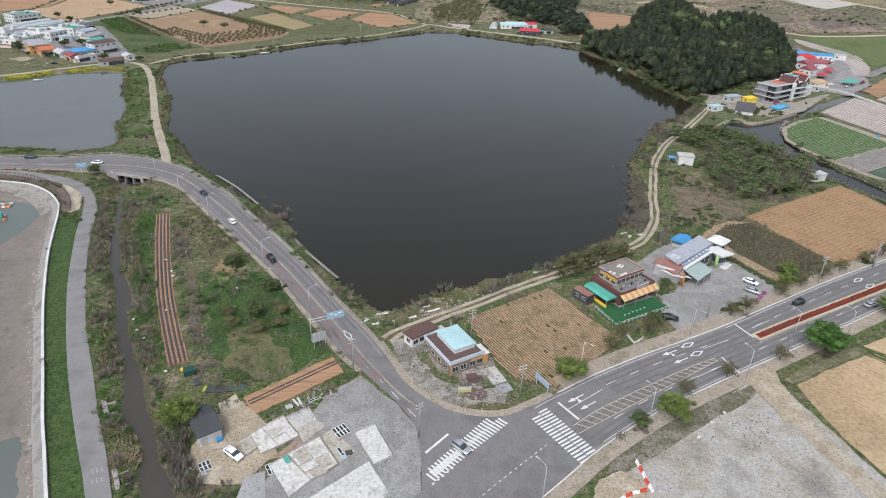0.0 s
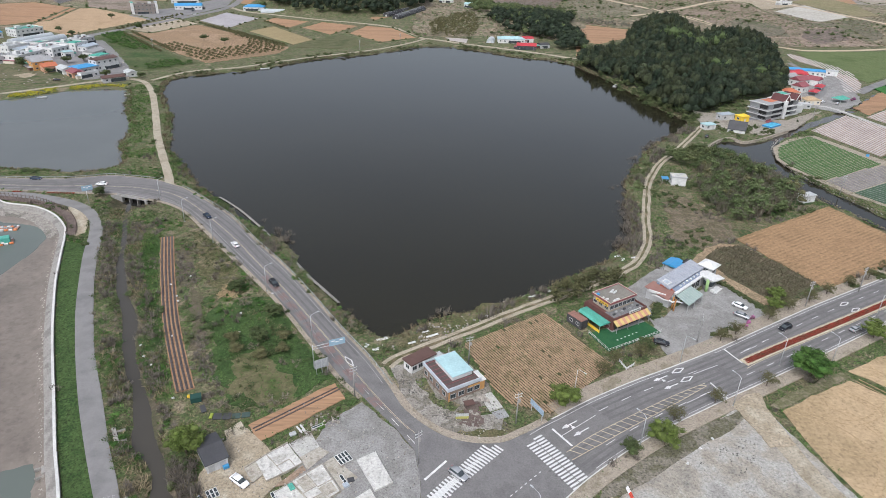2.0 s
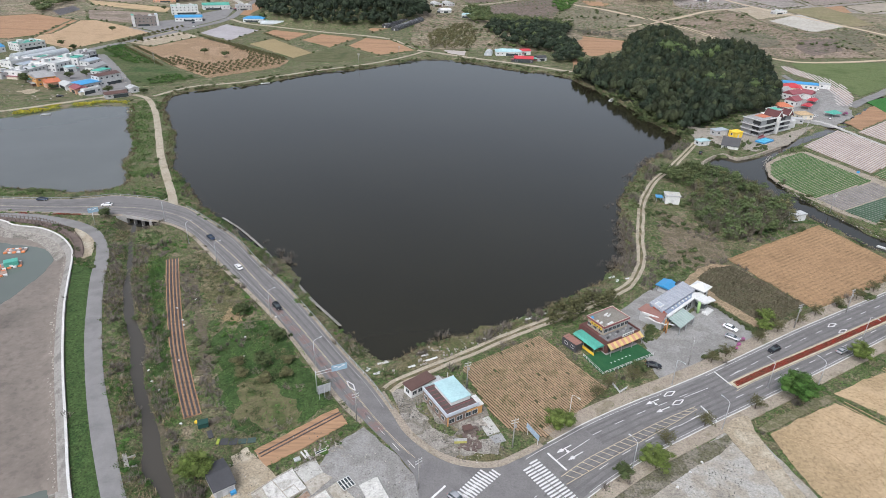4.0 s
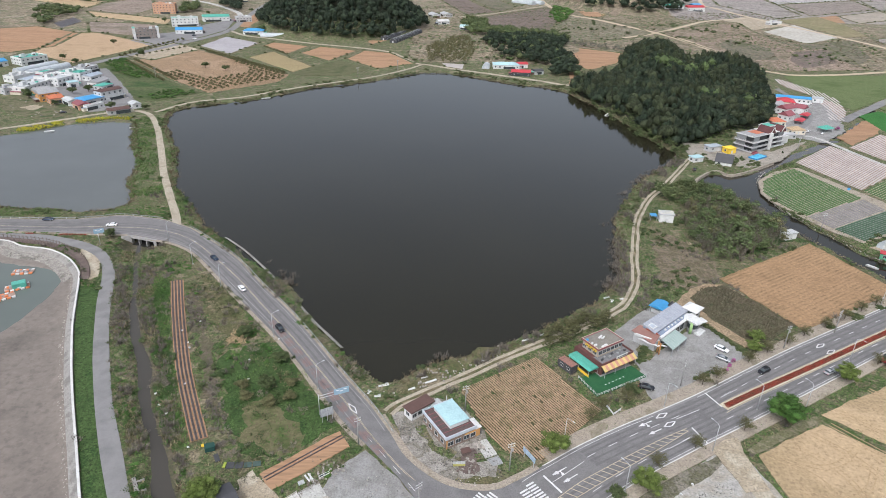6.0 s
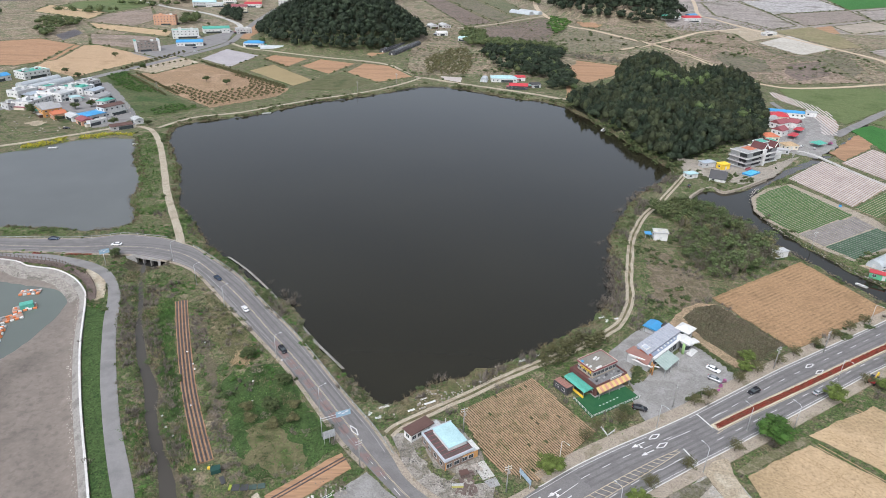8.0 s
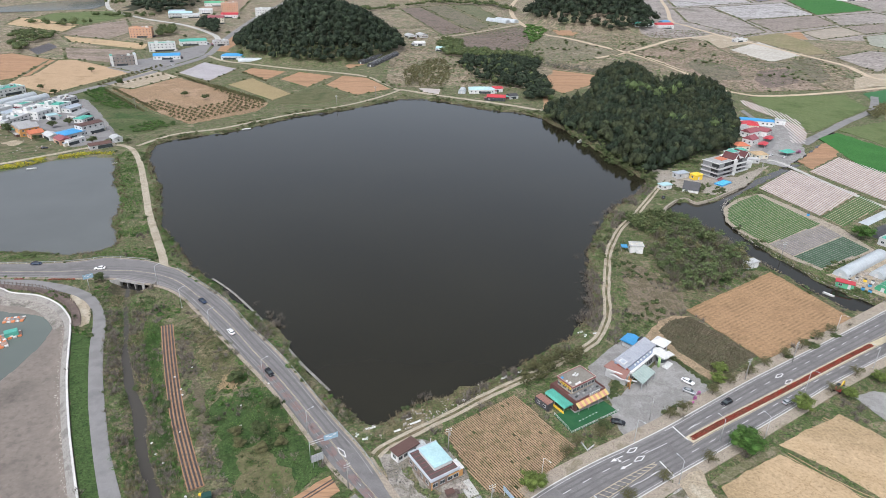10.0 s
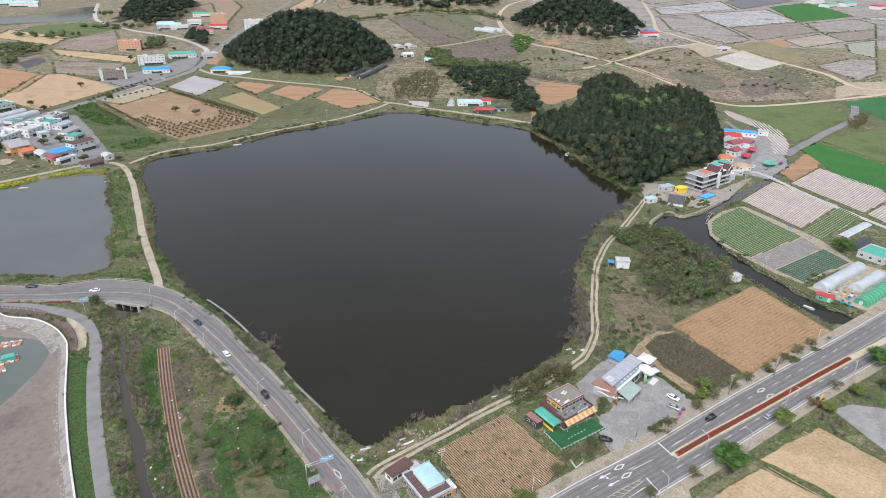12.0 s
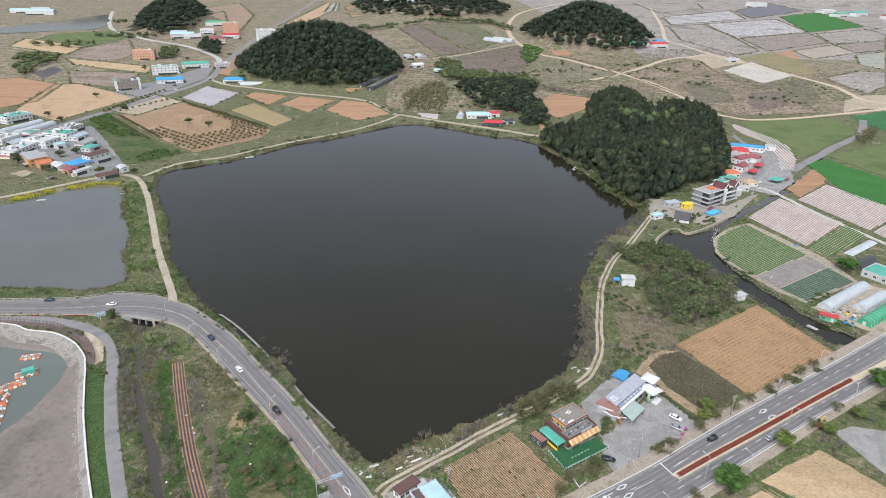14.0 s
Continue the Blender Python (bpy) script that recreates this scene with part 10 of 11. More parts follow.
RIM = boxes("rim", [(0, 0, 0, 0.34, 0.235, 0.1), (0, 0, 0, 0.1, 0.235, 0.34)], M_STEEL)


def loft(name, rings, material):
    """Joins cross-sections (x, half width, bottom, top) into a closed, rounded body."""
    v, f = [], []
    for x, w, lo, hi in rings:
        m = (lo + hi) / 2
        v += [(x, -w * 0.92, lo), (x, -w, m), (x, -w * 0.93, hi - 0.04), (x, -w * 0.8, hi), (x, w * 0.8, hi), (x, w * 0.93, hi - 0.04), (x, w, m), (x, w * 0.92, lo)]
    for i in range(1, len(rings)):
        o = 8 * i
        f += [(o - 8 + j, o - 8 + (j + 1) % 8, o + (j + 1) % 8, o + j) for j in range(8)]
    f += [tuple(range(8))[::-1], tuple(range(len(v) - 8, len(v)))]
    return mesh_of(name, v, f, material, True)


def car(x, y, turn, colour, suv, label, z=LAND + 0.1):
    t = thing("car", x, y, z, turn, label, "car", "cars")
    p = CARPAINT[colour]
    top = 1.68 if suv else 1.44
    part("body", loft("body", [(-2.25, 0.74, 0.4, 0.8), (-2.1, 0.86, 0.3, 0.98), (-1.2, 0.9, 0.26, 1.0), (0.4, 0.9, 0.26, 0.98), (1.5, 0.88, 0.28, 0.86), (2.1, 0.82, 0.3, 0.74), (2.28, 0.7, 0.4, 0.64)], p), t)
    back = -2.0 if suv else -1.75
    part("windows", loft("windows", [(back, 0.78, 0.92, 0.98), (back + 0.45, 0.76, 0.9, top - 0.14), (-0.2, 0.76, 0.9, top - 0.06), (0.35, 0.75, 0.9, top - 0.12), (1.15, 0.78, 0.88, 0.93)], M_GLASS), t, "dark car windows")
    part("roof_panel", loft("roof_panel", [(back + 0.4, 0.66, top - 0.17, top - 0.08), (-0.6, 0.7, top - 0.08, top), (0.4, 0.66, top - 0.16, top - 0.06)], p), t)
    for wx in (-1.4, 1.4):
        for wy in (-0.8, 0.8):
            w = part("wheel", WHEEL, t, at=(wx, wy, 0.33))
            part("rim", RIM, w)
    for wy in (-0.6, 0.6):
        part("headlight", boxes("headlight", [(2.16, wy, 0.66, 0.12, 0.36, 0.12)], W_WHITE, 0.02), t)
        part("tail_light", boxes("tail_light", [(-2.2, wy, 0.82, 0.1, 0.32, 0.14)], R_RED, 0.02), t)
    part("bumper", boxes("bumper", [(2.24, 0, 0.42, 0.12, 1.4, 0.14), (-2.24, 0, 0.44, 0.12, 1.4, 0.14)], M_TYRE, 0.02), t)
    return t


car(-41.2, 90.9, -36, "white", False, "white saloon parked in the sandy yard")
car(2.9, 93.6, -42, "silver", True, "silver hatchback on the zebra crossing", R)
car(59.8, 141.2, -18, "black", False, "black saloon parked beside the turf")
car(88.2, 155.6, -40, "silver", False, "silver saloon parked in the gravel car park")
car(89.8, 160.8, -46, "white", False, "white saloon parked in the gravel car park")
car(-71.5, 193.6, 127, "white", False, "white saloon driving on the dam road", R)
car(-88.4, 216.4, -46, "navy", False, "dark saloon driving on the dam road", R)
car(-52.3, 168.4, -52, "black", True, "black car driving on the dam road", R)
car(-141.5, 245.5, 184, "white", False, "white saloon near the culvert", R)
car(-171.0, 250.0, 2, "navy", False, "dark saloon on the dam road", R)
car(98.2, 149.6, 208, "black", True, "black car on the main road", R)
car(118.6, 149.6, 29, "silver", False, "silver car on the main road", R)
car(144.6, 333.4, 62, "black", False, "black car parked beside the track")
car(254, 417.4, 40, "white", False, "white car parked by the pavilion")
car(261.5, 413.2, 60, "silver", False, "silver car parked by the tent")
car(300, 500, 70, "white", False, "white car parked by the white store")
car(-255, 424, 20, "black", False, "dark car parked on the village lane")
car(-284, 770, 40, "navy", False, "dark car parked by the workshop")
car(-275, 745, 30, "white", False, "white car on the village street")

# ---- demolished yard: concrete slabs ----
M_SLAB = mat("chalky_floor_slab", [(0.46, 0.447, 0.42), (0.54, 0.527, 0.5), (0.38, 0.362, 0.33)], 0.3, 2.0, bump=0.2, contrast=0.2, specks=(1.4, 0.22))
M_ROOMFLOOR = mat("stained_room_floor", [(0.3, 0.27, 0.22), (0.4, 0.37, 0.32), (0.25, 0.22, 0.18)], 0.5, 3.0, bump=0.2, contrast=0.25)
SLABS = [([(-41.3, 94.5), (-39.6, 96.4), (-37.2, 93.0), (-38.7, 91.0)], 0.22, M_ROOMFLOOR), ([(-39.4, 96.4), (-37.7, 98.3), (-33.1, 93.5), (-36.0, 91.4)], 0.3, M_SLAB), ([(-37.6, 98.3), (-33.9, 101.7), (-29.7, 96.3), (-32.3, 93.9), (-33.0, 93.5)], 0.3, M_SLAB),
         ([(-33.7, 101.7), (-29.5, 105.2), (-26.9, 101.0), (-30.6, 98.0)], 0.16, M_CONCRETE), ([(-30.6, 98.0), (-26.9, 101.0), (-24.6, 99.6), (-28.3, 94.6)], 0.12, M_ROOMFLOOR), ([(-33.6, 88.4), (-31.1, 90.9), (-25.2, 85.2), (-28.4, 81.2)], 0.34, M_SLAB),
         ([(-30.8, 91.3), (-25.5, 95.9), (-20.8, 89.0), (-25.1, 85.2)], 0.38, M_SLAB), ([(-25.3, 96.4), (-23.5, 98.3), (-17.7, 92.8), (-20.4, 89.4)], 0.14, M_ROOMFLOOR), ([(-18.4, 97.2), (-14.7, 99.6), (-10.4, 91.4), (-13.9, 89.2)], 0.5, M_SLAB),
         ([(-26.5, 79.5), (-14.8, 89.8), (-10.6, 82.4), (-15.2, 76)], 0.36, M_SLAB), ([(-34.2, 90.1), (-29.5, 95.8), (-28.5, 94.6), (-32.1, 90.6)], 0.07, M_BROWN), ([(-48.7, 105.3), (-45.9, 108.5), (-40.5, 101.2), (-44.5, 97.9)], 0.12, M_SAND)]
for i, (pts, h, m) in enumerate(SLABS):
    s = tagged(new("floor_slab", prism("floor_slab", rough_edge(pts, 0.12, 0.8, i), LAND - 0.2, LAND + h, m)), "chalky white floor slab of a demolished house" if m is M_SLAB else "worn floor slab left in the yard", "slab", "floor slabs")
for pts, h in (([(-41.3, 94.6), (-37.6, 98.5), (-33.9, 101.9)], 0.5), ([(-38.6, 90.9), (-37.1, 93.0), (-39.5, 96.4)], 0.4), ([(-36.0, 91.3), (-33.0, 93.4), (-29.6, 96.3)], 0.45), ([(-37.6, 98.3), (-33.1, 93.5)], 0.4), ([(-34.9, 95.2), (-32.6, 97.2), (-30.9, 95.3)], 0.4),
               ([(-30.9, 91.3), (-25.4, 96.0), (-20.7, 89.0), (-25.1, 85.1), (-30.9, 91.3)], 0.52), ([(-28.4, 93.4), (-25.6, 90.2), (-28.0, 88.2)], 0.55), ([(-25.4, 89.9), (-22.6, 92.1)], 0.5), ([(-26.3, 86.7), (-23.8, 88.7), (-22.2, 86.9)], 0.55), ([(-33.7, 88.4), (-31.1, 91.0), (-25.2, 85.2)], 0.45)):
    tagged(new("wall_stub", sweep("wall_stub", pts, [(0.09, LAND), (0.09, LAND + h), (-0.09, LAND + h), (-0.09, LAND)], M_ROOMFLOOR)), "low grey wall stub still standing", "wall", "wall stubs")
for pts in ([(-28.2, 93.0), (-25.9, 90.3), (-27.7, 88.7), (-30.0, 91.4)], [(-26.0, 86.6), (-24.0, 88.3), (-22.5, 86.9), (-24.4, 85.5)], [(-25.2, 89.6), (-22.9, 91.4), (-21.3, 89.2), (-23.6, 87.6)]):
    tagged(new("room_floor", prism("room_floor", pts, LAND, LAND + 0.4, M_ROOMFLOOR)), "stained square room floor within low walls", "slab", "floor slabs")
tagged(new("asphalt_pad", prism("asphalt_pad", [(-37.6, 85.8), (-34.2, 87.2), (-32, 78), (-38, 76)], LAND - 0.1, LAND + 0.1, R_GREY)), "dark asphalt pad in the yard", "pad", "", "structure")
rnd = random.Random(12)


R_LIMECLOTH = paint("lime_cloth", (0.3, 0.36, 0.06))


def crate(x, y, w, d, h, turn, m, label, name="crate"):
    t = thing(name, x, y, LAND, turn, label, "crate" if name == "crate" else name.replace("_", " "), "yard clutter")
    part("case", boxes("case", [(0, 0, h / 2, w, d, h)], m, min(0.06, h * 0.2)), t)
    part("lid", boxes("lid", [(0, 0, h + 0.03, w * 1.04, d * 1.04, 0.06)], m), t)
    return t


def window_stack(x, y, turn, count, long, label):
    """Discarded window frames lying side by side."""
    t = thing("window_frame_stack", x, y, LAND + 0.12, turn, label, "window frames", "yard clutter")
    for k in range(count):
        py = 0.75 * k
        fr = part("frame", boxes("frame", [(0, py - 0.3, 0.1, long, 0.09, 0.16), (0, py + 0.3, 0.1, long, 0.09, 0.16), (-long / 2, py, 0.1, 0.09, 0.6, 0.16), (long / 2, py, 0.1, 0.09, 0.6, 0.16), (0, py, 0.1, 0.08, 0.6, 0.14)], W_WHITE), t)
        part("pane", boxes("pane", [(0, py, 0.07, long - 0.1, 0.52, 0.05)], M_GLASS), fr)
    return t


window_stack(-22.2, 97.2, -52, 4, 3.0, "white window frames with dark panes stacked on the slab")
window_stack(-20.4, 91.9, -55, 1, 3.2, "white framed window leaning on the slab")
window_stack(-28.4, 107.2, 35, 1, 2.6, "white window frame beside the soil plot")
window_stack(-33.6, 87.4, -60, 2, 2.6, "white window frames on the slab corner")
window_stack(-46.4, 87.6, -55, 3, 2.4, "white window frames heaped beside the sandy yard")
for x, y, w, d, h, tu, m in ((-30.6, 89.8, 1.0, 1.7, 0.5, 34, R_TEAL), (-19.8, 90.6, 1.1, 1.0, 0.5, 36, R_BLUEGREY), (-19.0, 92.0, 1.3, 1.0, 0.35, 20, R_DARK), (-32.2, 106.0, 2.4, 0.35, 0.25, -50, W_WHITE), (-31.5, 106.5, 2.4, 0.35, 0.25, -52, W_WHITE), (-30.9, 105.4, 2.0, 0.3, 0.25, -47, W_WHITE), (-33.4, 104.6, 1.4, 1.0, 0.4, 30, R_PALE),
                             (-48.2, 86.4, 1.6, 0.9, 0.5, 60, R_BLUEGREY), (-45.4, 85.8, 1.5, 0.8, 0.5, 30, W_GREY),
                             (-58.2, 115.2, 2.4, 1.8, 1.3, 20, paint("dark_green_sheet", (0.02, 0.06, 0.05))), (-55.6, 112.2, 2.6, 1.1, 0.2, -60, R_DARK), (-51.6, 109.9, 1.8, 2.0, 0.12, 5, R_DARK), (-49.5, 110.0, 1.8, 2.0, 0.12, 5, R_DARK), (-47.4, 110.1, 1.8, 1.6, 0.12, 8, paint("faded_green_net", (0.06, 0.09, 0.08))), (-45.3, 110.5, 1.8, 1.6, 0.12, 10, paint("faded_green_net", (0.06, 0.09, 0.08))), (-53.0, 109.8, 0.6, 1.6, 0.3, 0, R_LIMECLOTH), (-60.2, 116.2, 0.8, 0.7, 0.5, 0, M_YELLOWP)):
    crate(x, y, w, d, h, tu, m, "discarded box lying in the demolished yard")
for x, y, w, tu in ((-16.6, 141.2, 3.2, 20), (-3.0, 143.3, 3.8, 28), (-5.0, 145.0, 2.2, 30), (-8.5, 139.8, 2.2, 30), (-18.0, 136.4, 1.8, 10), (-20.5, 138.0, 1.6, 60), (27.5, 164.9, 2.4, 25), (12.8, 153.6, 1.2, 0), (33, 168, 2.2, 10), (62, 190, 2.0, 60), (60.6, 192.4, 2.4, 20), (66, 191.6, 1.6, 0)):
    t = thing("debris_board", x, y, max(LAND - 0.2, 0.2), tu, "washed-up white foam board on the bank", "debris", "washed-up debris")
    part("board", boxes("board", [(0, 0, 0.12, w, 0.7, 0.25)], W_WHITE, 0.05), t)
    part("scrap", boxes("scrap", [(w * 0.4, 0.7, 0.08, w * 0.4, 0.4, 0.16)], R_PALE, 0.03), t)
# pale sacks on waste ground
sack_v, sack_f = tuft_crown(77, 0, 0.1, 5, 0.5)
sack_mesh = mesh_of("sack", (sack_v * np.array([1.6, 1.2, 0.9])).tolist(), sack_f, W_WHITE, True)
for x, y in ((-51.5, 163.2), (-58.0, 152.2), (-56, 143), (-79.5, 160.6), (-78.0, 157.8), (-73.4, 140.4), (-80, 136), (-77, 131.4), (-79.5, 172.5), (-74, 128), (-85, 152), (-63.8, 115.8), (-83.5, 167.2), (-70.4, 127.0), (52, 98, ), (56.5, 102.5), (60.4, 105.4)):
    s = tagged(new("sack", sack_mesh), "crumpled white sack lying in the grass", "sack", "white sacks")
    s.location, s.rotation_euler = (x, y, LAND + 0.15), (0, 0, x)
straw_heap = tagged(new("straw_heap", scatter_mesh("straw_heap", BLADES, np.array([[-68 + 5 * rnd.random() + 1.2 * rnd.random(), 160 + 8 * rnd.random(), LAND, 1.6, 0.5, rnd.uniform(0, 6)] for _ in range(60)]), M_STRAW)), "heap of pale cut straw", "heap", "", "stuff")

# ---- red and white water barriers ----
R_BARRIER, W_BARRIER = paint("red_plastic_barrier", (0.55, 0.07, 0.04), 0.4), paint("white_plastic_barrier", (0.75, 0.75, 0.75), 0.4)
bar_m = {}
for nm, m in (("red", R_BARRIER), ("white", W_BARRIER)):
    bar_m[nm] = boxes("shell", [(0, 0, 0.22, 1.5, 0.5, 0.44), (0, 0, 0.62, 1.5, 0.28, 0.4)], m, 0.05)
for i, (x, y, tu) in enumerate(((37.4, 90.4, -80), (37.6, 88.9, -82), (37.8, 87.4, -80), (37.9, 85.9, -78), (38.2, 84.4, -75), (36.6, 83.9, 12), (35.1, 83.4, 15), (33.6, 82.8, 20), (32.2, 82.0, 32), (31.2, 80.8, 50))):
    t = thing("water_barrier", x, y, LAND, tu, ("white" if i % 2 == 0 else "red") + " plastic water barrier in a row on gravel", "barrier", "road barriers")
    part("shell", bar_m["white" if i % 2 == 0 else "red"], t)
    part("cap", boxes("cap", [(0.4, 0, 0.84, 0.16, 0.16, 0.06)], M_TYRE), t)

# ---- floating pontoons ----
M_BUOY = paint("orange_float", (0.6, 0.2, 0.08), 0.5)
rnd = random.Random(21)


def pontoon(x, y, w, d, turn, label, shed=None):
    t = thing("pontoon", x - 2.5, y, -1.5, turn, label, "pontoon", "pontoons")
    part("deck", boxes("deck", [(0, 0, 0.35, w, d * 0.7, 0.14)], mat("rusty_raft_deck", [(0.26, 0.16, 0.12), (0.36, 0.27, 0.23)], 0.6, 3.0, contrast=0.4)), t)
    for i in range(max(2, int(w / 1.5))):
        for s in (-1, 1):
            part("float", boxes("float", [(-w / 2 + w * (i + 0.5) / max(2, int(w / 1.5)), s * d * 0.42, 0.25, 1.2, 0.9, 0.6)], (M_BUOY, W_WHITE)[(i + (s > 0)) % 2], 0.1), t)
    if shed:
        part("cabin", boxes("cabin", [(w * 0.1, 0, 1.3, w * 0.55, d * 0.7, 1.8)], shed, 0.05), t)
    for i in range(6):
        part("cargo", boxes("cargo", [(rnd.uniform(-0.35, 0.35) * w, rnd.uniform(-0.3, 0.3) * d, 0.7, 1.0, 0.8, 0.7)], rnd.choice([M_BUOY, M_BUOY, W_WHITE, R_GREY]), 0.08), t)
    return t


pontoon(-156, 208, 7.5, 3.4, 12, "work raft with pale floats")
pontoon(-151.5, 196.5, 8, 4.2, 32, "work raft with a teal cabin", R_TEAL)
pontoon(-153, 189, 9, 4.5, 40, "raft stacked with orange floats")
for i in range(8):
    pontoon(-151.5 + 1.45 * i, 182.5 - 4.1 * i, 4.4, 1.8, 110, "narrow floating walkway with orange floats")

rim_spots, rim_rnd = [], random.Random(71)
for rim, gap, big in (([(184, 333), (175, 319), (169.5, 302), (167.8, 283), (170.5, 268)], 0.34, 0.5), ([(170.5, 268), (174, 255), (178, 241), (184, 225), (191, 213)], 1.1, 0.7)):
    for x, y, a in along(spline(rim, 6), gap):
        d = rim_rnd.gauss(-0.2, 0.7)
        rim_spots.append((x - math.sin(a) * d, y + math.cos(a) * d, LAND - 0.2, rim_rnd.uniform(0.15, big)))
tagged(new("bank_stones", stones("bank_stones", rim_spots, M_RUBBLE)), "pale stones and dry earth edging the canal bank", "rubble", "", "stuff")
bank_spots = [(x - math.sin(a) * d, y + math.cos(a) * d, LAND - 0.3, rim_rnd.uniform(0.8, 2.2), rim_rnd.uniform(0.5, 1.3), rim_rnd.uniform(0, 6)) for x, y, a in along(spline([(170, 270), (174, 255), (178.5, 241), (185, 225), (192, 213)], 6), 0.35) for d in (rim_rnd.gauss(0.3, 0.8),)]
tagged(new("bank_plants", scatter_mesh("bank_plants", FINE_LOW, np.array(bank_spots), M_BUSH)), "low weeds along the canal bank", "plants", "", "stuff")

# ---- boats, rafts and fishing stand on the reservoir ----
def boat(x, y, turn, length, m, label):
    t = thing("boat", x, y, 0.0, turn, label, "boat", "boats")
    w = length * 0.16
    v = [(-length / 2, -w, 0.5), (-length / 2, w, 0.5), (length * 0.25, w, 0.55), (length / 2, 0, 0.75), (length * 0.25, -w, 0.55), (-length / 2, -w * 0.7, -0.15), (-length / 2, w * 0.7, -0.15), (length * 0.25, w * 0.6, -0.15), (length * 0.42, 0, -0.05), (length * 0.25, -w * 0.6, -0.15)]
    f = [(0, 5, 6, 1), (1, 6, 7, 2), (2, 7, 8, 3), (3, 8, 9, 4), (4, 9, 5, 0), (5, 9, 8, 7, 6)]
    part("hull", mesh_of("hull", v, f, m), t)
    part("thwart", boxes("thwart", [(-length * 0.2, 0, 0.4, 0.3, w * 1.9, 0.06), (length * 0.1, 0, 0.4, 0.3, w * 1.9, 0.06)], W_GREY), t)
    return t


boat(-131.5, 481, 25, 7, W_WHITE, "small white boat at the far shore")
boat(125, 455, 60, 8, W_WHITE, "white landing float under the pine hill")
boat(176.8, 221.0, -55, 5, W_WHITE, "white skiff moored in the canal")
boat(-196, 396, 20, 5, W_WHITE, "white rowing boat at the pond bank")
boat(-243, 384, 15, 6, W_WHITE, "white boat below the rape flowers")
stand = thing("fishing_stand", 143.5, 358, -0.1, 10, "small fishing platform on stilts in the shallows", "platform")
part("deck", boxes("deck", [(0, 0, 0.9, 3.4, 2.6, 0.14)], M_DECK), stand)
for px in (-1.5, 1.5):
    for py in (-1.1, 1.1):
        part("stilt", boxes("stilt", [(px, py, 0.2, 0.12, 0.12, 1.5)], M_DECK), stand)
part("bench", boxes("bench", [(0.4, 0.6, 1.3, 1.4, 0.5, 0.5)], W_WHITE, 0.04), stand)
# bins and barrels near the greenhouses
for x, y, m in ((193.5, 223.6, R_BLUE), (195.2, 221.4, R_BLUE), (198.5, 226.4, R_BLUE), (217.5, 307.2, R_BLUE), (199.4, 231.0, M_YELLOWP), (196.6, 232.8, R_PALE), (194, 234.5, R_PALE), (202, 229.5, W_WHITE), (192, 231, W_WHITE)):
    t = thing("barrel", x, y, LAND, 0, "plastic barrel standing among farm clutter", "barrel", "barrels")
    part("drum", tube("drum", [(0, 0, 0), (0, 0, 0.3), (0, 0, 1.3)], 0.75, 0.7, m, 12), t)
    part("lid", tube("lid", [(0, 0, 1.28), (0, 0, 1.36)], 0.72, 0.72, R_DARK, 12), t)
ex = thing("excavator", 139.5, 155.4, LAND, 40, "small red and yellow digger parked beside the road", "excavator")
part("tracks", boxes("tracks", [(0, -0.9, 0.35, 3.0, 0.5, 0.7), (0, 0.9, 0.35, 3.0, 0.5, 0.7)], M_TYRE, 0.1), ex)
part("body", boxes("body", [(-0.4, 0, 1.2, 2.2, 2.0, 1.0)], R_RED, 0.1), ex)
part("cab", boxes("cab", [(0.2, 0.5, 2.0, 1.1, 1.0, 1.3)], M_GLASS, 0.05), ex)
part("boom", tube("boom", [(0.6, -0.3, 1.5), (2.2, -0.3, 3.2), (3.8, -0.3, 2.4), (4.4, -0.3, 0.6)], 0.2, 0.14, M_YELLOWP, 6), ex)
part("bucket", boxes("bucket", [(4.3, -0.3, 0.4, 0.7, 0.9, 0.6)], R_DARK, 0.08), ex)

# ---- rubble and litter on the yards ----
rnd = random.Random(31)


def litter(name, poly, count, lo, hi, material, label, seed):
    rng = np.random.RandomState(seed)
    x0, x1, y0, y1 = big_box(poly, 0)
    xs, ys = rng.uniform(x0, x1, count * 3), rng.uniform(y0, y1, count * 3)
    hit, _ = inside(xs, ys, poly)
    dens = grain(xs, ys, 4.0, seed) > 0.45
    pts = [(x, y, LAND + 0.12, rng.uniform(lo, hi)) for x, y in zip(xs[hit & dens][:count], ys[hit & dens][:count])]
    return tagged(new(name, stones(name, pts, material)), label, "litter", "", "stuff")


M_DKSTONE = mat("dark_rubble", [(0.1, 0.095, 0.085), (0.17, 0.16, 0.145)], 0.6, 3.0, bump=0.4, contrast=0.3, island=0.4)
YARD = [(-48, 104), (-26, 121), (-8, 106), (-5, 92), (-4, 74), (-36, 74), (-50, 88)]
litter("rubble", YARD, 420, 0.06, 0.3, M_RUBBLE, "pale broken rubble over the demolished yard", 51)
litter("rubble", YARD, 220, 0.06, 0.25, M_DKSTONE, "dark broken rubble over the demolished yard", 52)
FORE = [(-9, 129), (-3, 113), (4, 104), (14, 105), (15, 113), (11, 121), (5, 116), (-2, 118)]
patch("weedy_ground", [(-7, 124.4), (-4.6, 119.2), (-1.2, 114.2), (2.8, 113), (3.6, 114.6), (-1, 117.4), (-4, 124.2)], 0.13, M_GROUND, "dark weedy strip along the shop wall", "ground", 1.6)
patch("weedy_ground", [(2.6, 104.9), (7, 103.9), (12, 105.0), (13.2, 107.4), (8, 106.8), (4, 107)], 0.13, M_DRY, "weedy rubble strip at the corner", "ground", 1.4)
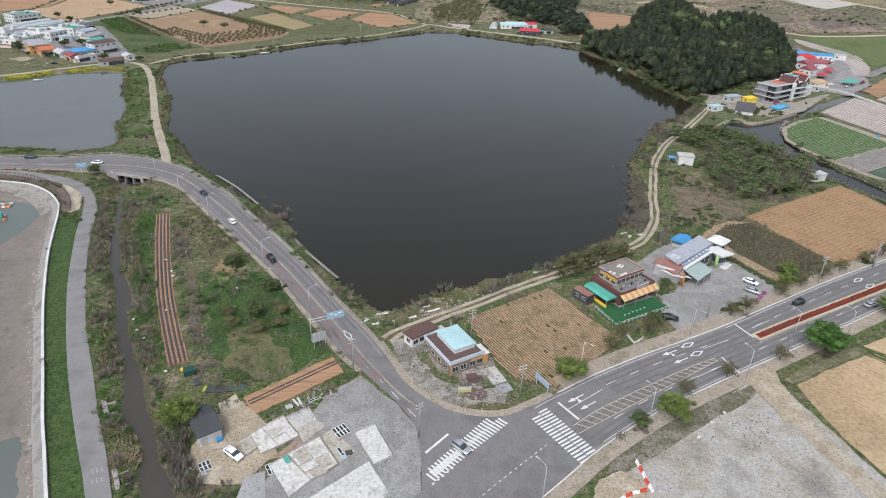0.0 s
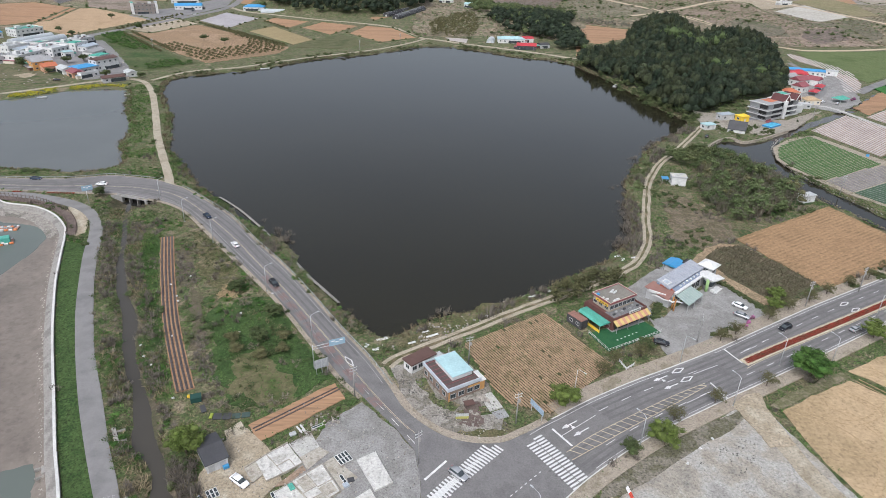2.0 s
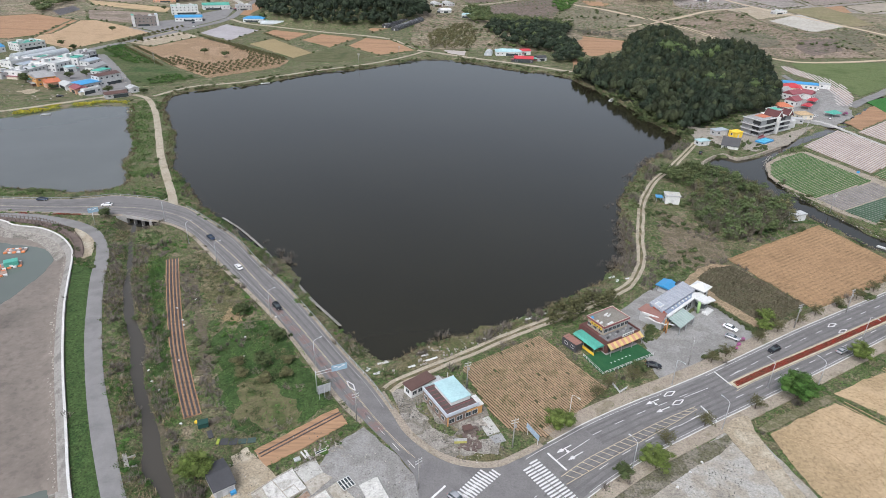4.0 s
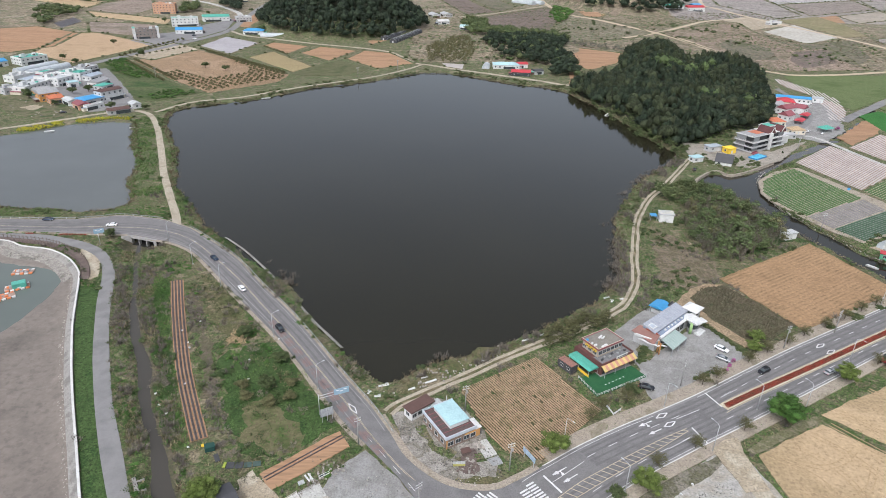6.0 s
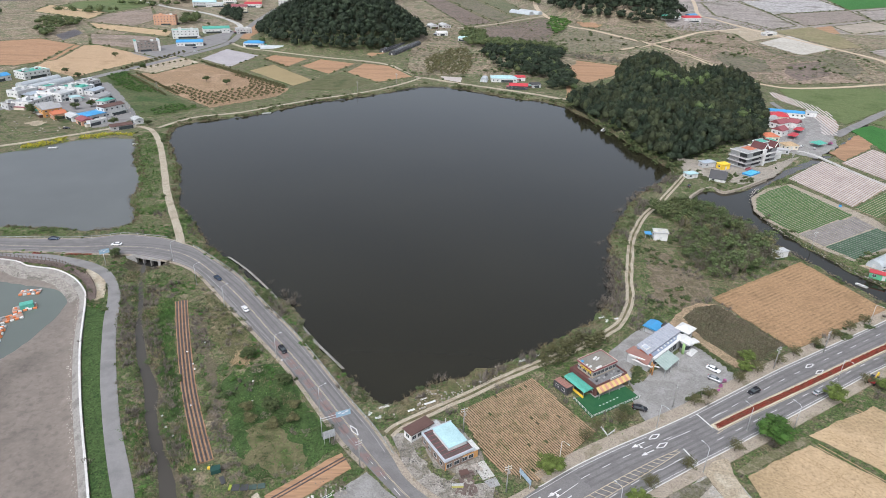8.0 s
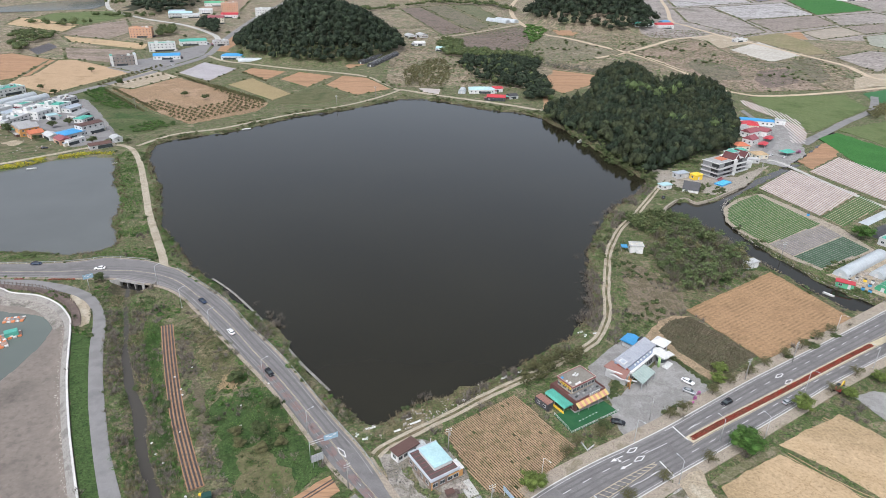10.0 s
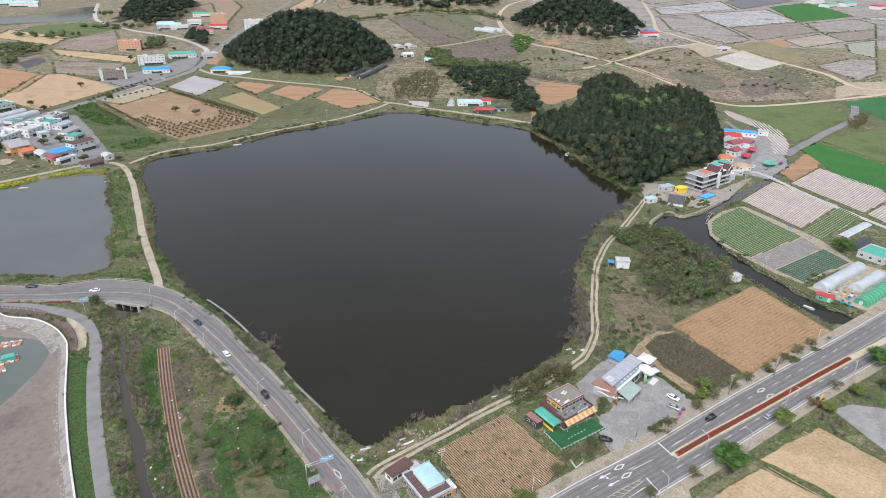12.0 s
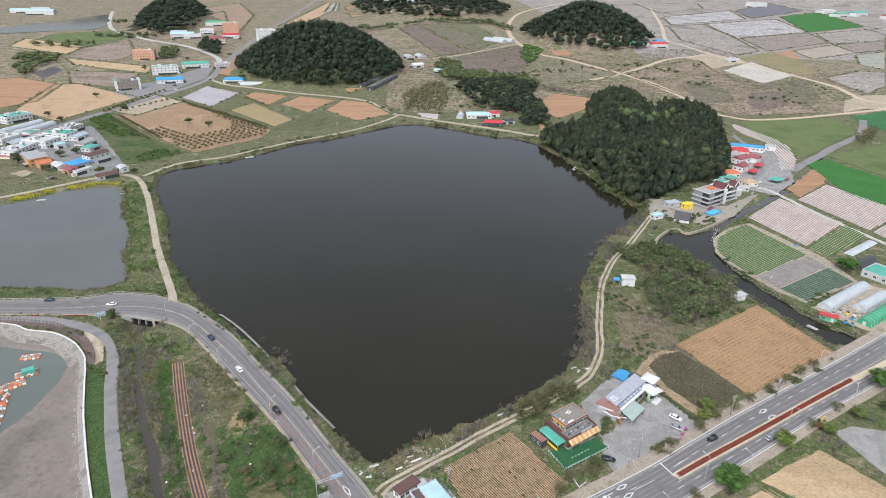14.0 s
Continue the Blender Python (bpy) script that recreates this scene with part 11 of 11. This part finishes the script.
tagged(new("pavement_3", ribbon_mesh("pavement_3", offset(spline([(-17, 128), (-13.1, 121), (-8.7, 113), (-3.5, 107.5), (1.4, 104.5), (7.3, 102.9), (13.4, 103.6), (18.6, 106.3), (24, 110)], 4), 0.9), 1.9, R + 0.02, M_VERGE, 0.3, 0.4)), "dusty verge curving round the junction corner", "pavement", "", "structure")
litter("rubble", FORE, 260, 0.08, 0.35, M_DKSTONE, "dark rubble on the shop forecourt", 53)
litter("rubble", FORE, 160, 0.08, 0.35, M_RUBBLE, "pale rubble on the shop forecourt", 54)
litter("rubble", [(5, 117), (10, 119), (12, 113), (6, 111)], 240, 0.2, 0.7, M_RUBBLE, "heap of broken boards beside the shop", 55)
litter("rubble", [(50, 95), (66, 106), (72, 104), (62, 94)], 130, 0.06, 0.26, M_DKSTONE, "dark stones below the weedy strip", 64)
patch("sand_spill", [(69.8, 116.8), (73.4, 120.2), (77.9, 121.2), (77.6, 112), (78.4, 104), (72.2, 103), (71.2, 110)], 0.24, M_SAND, "fan of pale sand spilled over the pavement", "ground", 0.8)
patch("sand_spill", [(29, 86.5), (33.8, 88.6), (37.9, 84), (36.4, 82.4), (27, 82.2)], 0.2, M_SAND, "beige sand beside the plastic barriers", "ground", 0.6)
litter("rubble", [(36, 88), (76, 118), (84, 90), (80, 70), (20, 72)], 90, 0.05, 0.22, M_DKSTONE, "dark stones over the gravel yard", 56)
litter("rubble", [(190, 236), (196, 222), (214, 222), (228, 240), (200, 240)], 240, 0.3, 1.2, M_RUBBLE, "farm clutter between the greenhouses", 57)
litter("rubble", [(-22, 140), (-12, 134), (8, 148), (28, 163), (24, 166), (2, 152), (-14, 143)], 220, 0.15, 0.6, M_RUBBLE, "litter and driftwood along the bank", 58)
litter("rubble", [(146, 348), (160, 336), (190, 346), (204, 360), (186, 362), (166, 358)], 60, 0.15, 0.6, M_RUBBLE, "pale garden clutter by the quay", 59)
litter("rubble", [(-320, 482), (-322, 560), (-262, 526), (-222, 462), (-253, 418), (-282, 402)], 130, 0.3, 1.3, M_RUBBLE, "clutter in the village lanes", 60)
seed_pts = []
for a, b in rows_in([(6, 141.6), (29.8, 155.7), (44.6, 133.8), (22.5, 113.8), (13.7, 123.3)], -57, 0.72):
    n = int(math.dist(a, b) / 1.3)
    for i in range(n):
        if rnd.random() < 0.3:
            t = (i + rnd.random()) / n
            seed_pts.append([a[0] + (b[0] - a[0]) * t + 0.4, a[1] + (b[1] - a[1]) * t + 0.25, LAND + 0.05, 0.45, 0.3, rnd.uniform(0, 6)])
tagged(new("seedlings", scatter_mesh("seedlings", BLADES, np.array(seed_pts), M_TUFT)), "sparse green seedlings and weeds between earth rows", "plants", "", "stuff")

litter("broken_boards", [(1.5, 113), (9, 117), (11, 112), (8, 108), (3, 109)], 140, 0.2, 0.8, M_DECK, "dark broken boards and scrap before the shop", 61)
litter("broken_boards", [(-14, 128), (-6, 125), (-3, 117), (-6, 116), (-12, 122)], 90, 0.1, 0.4, M_DKSTONE, "dark scrap along the shop verge", 62)
litter("broken_boards", [(-33, 109), (-20, 117), (-19, 112), (-30, 104)], 110, 0.15, 0.6, M_RUBBLE, "pale scrap heap beside the orange plot", 63)
low_fence = thing("low_fence", 0, 0, 0, 0, "low white fence bent round the bare trees", "fence")
for a, b in (((46.2, 133.1), (47.2, 129.6)), ((47.2, 129.6), (49.7, 131.6))):
    run = math.dist(a, b)
    turn = math.degrees(math.atan2(b[1] - a[1], b[0] - a[0]))
    mid = ((a[0] + b[0]) / 2, (a[1] + b[1]) / 2, 0)
    for z in (0.35, 0.7):
        part("fence_rail", boxes("fence_rail", [(0, 0, LAND + z, run, 0.12, 0.16)], W_WHITE), low_fence, at=mid, turn=turn)
    for i in range(4):
        q = Vector(a).lerp(Vector(b), i / 3)
        part("fence_post", boxes("fence_post", [(0, 0, LAND + 0.42, 0.14, 0.14, 0.9)], W_WHITE), low_fence, at=(q.x, q.y, 0), turn=turn)
# looping wheel marks on the stubble
M_WHEEL = mat("pressed_stubble", [(0.34, 0.247, 0.145), (0.385, 0.282, 0.17)], 0.3, 2.0)
marks = {"stubble_field": ([(106, 127), (118, 112), (130, 104)], [(112, 132), (124, 118), (138, 110)], [(120, 138), (133, 124), (145, 116)], [(126, 142), (140, 126), (148, 120)]),
         "stubble_field.001": ([(84, 115), (92, 108), (94, 98), (88, 90)], [(92, 119), (99, 110), (100, 98), (94, 86)], [(99, 123), (107, 112), (110, 96), (108, 76)], [(87, 116), (94, 111.5), (101, 113), (108, 118)], [(86, 104), (93, 101), (102, 104), (109, 112)], [(90, 92), (99, 90), (108, 94), (116, 102)])}
for host, lines in marks.items():
    for k, line in enumerate(lines):
        for s in (-0.7, 0.7):
            tagged(part("wheel_mark", ribbon_mesh("wheel_mark", offset(spline(line, 8), s), 0.35, LAND + 0.125 + 0.005 * k, M_WHEEL, 0.02, 0.4), bpy.data.objects[host]), kind="stuff")
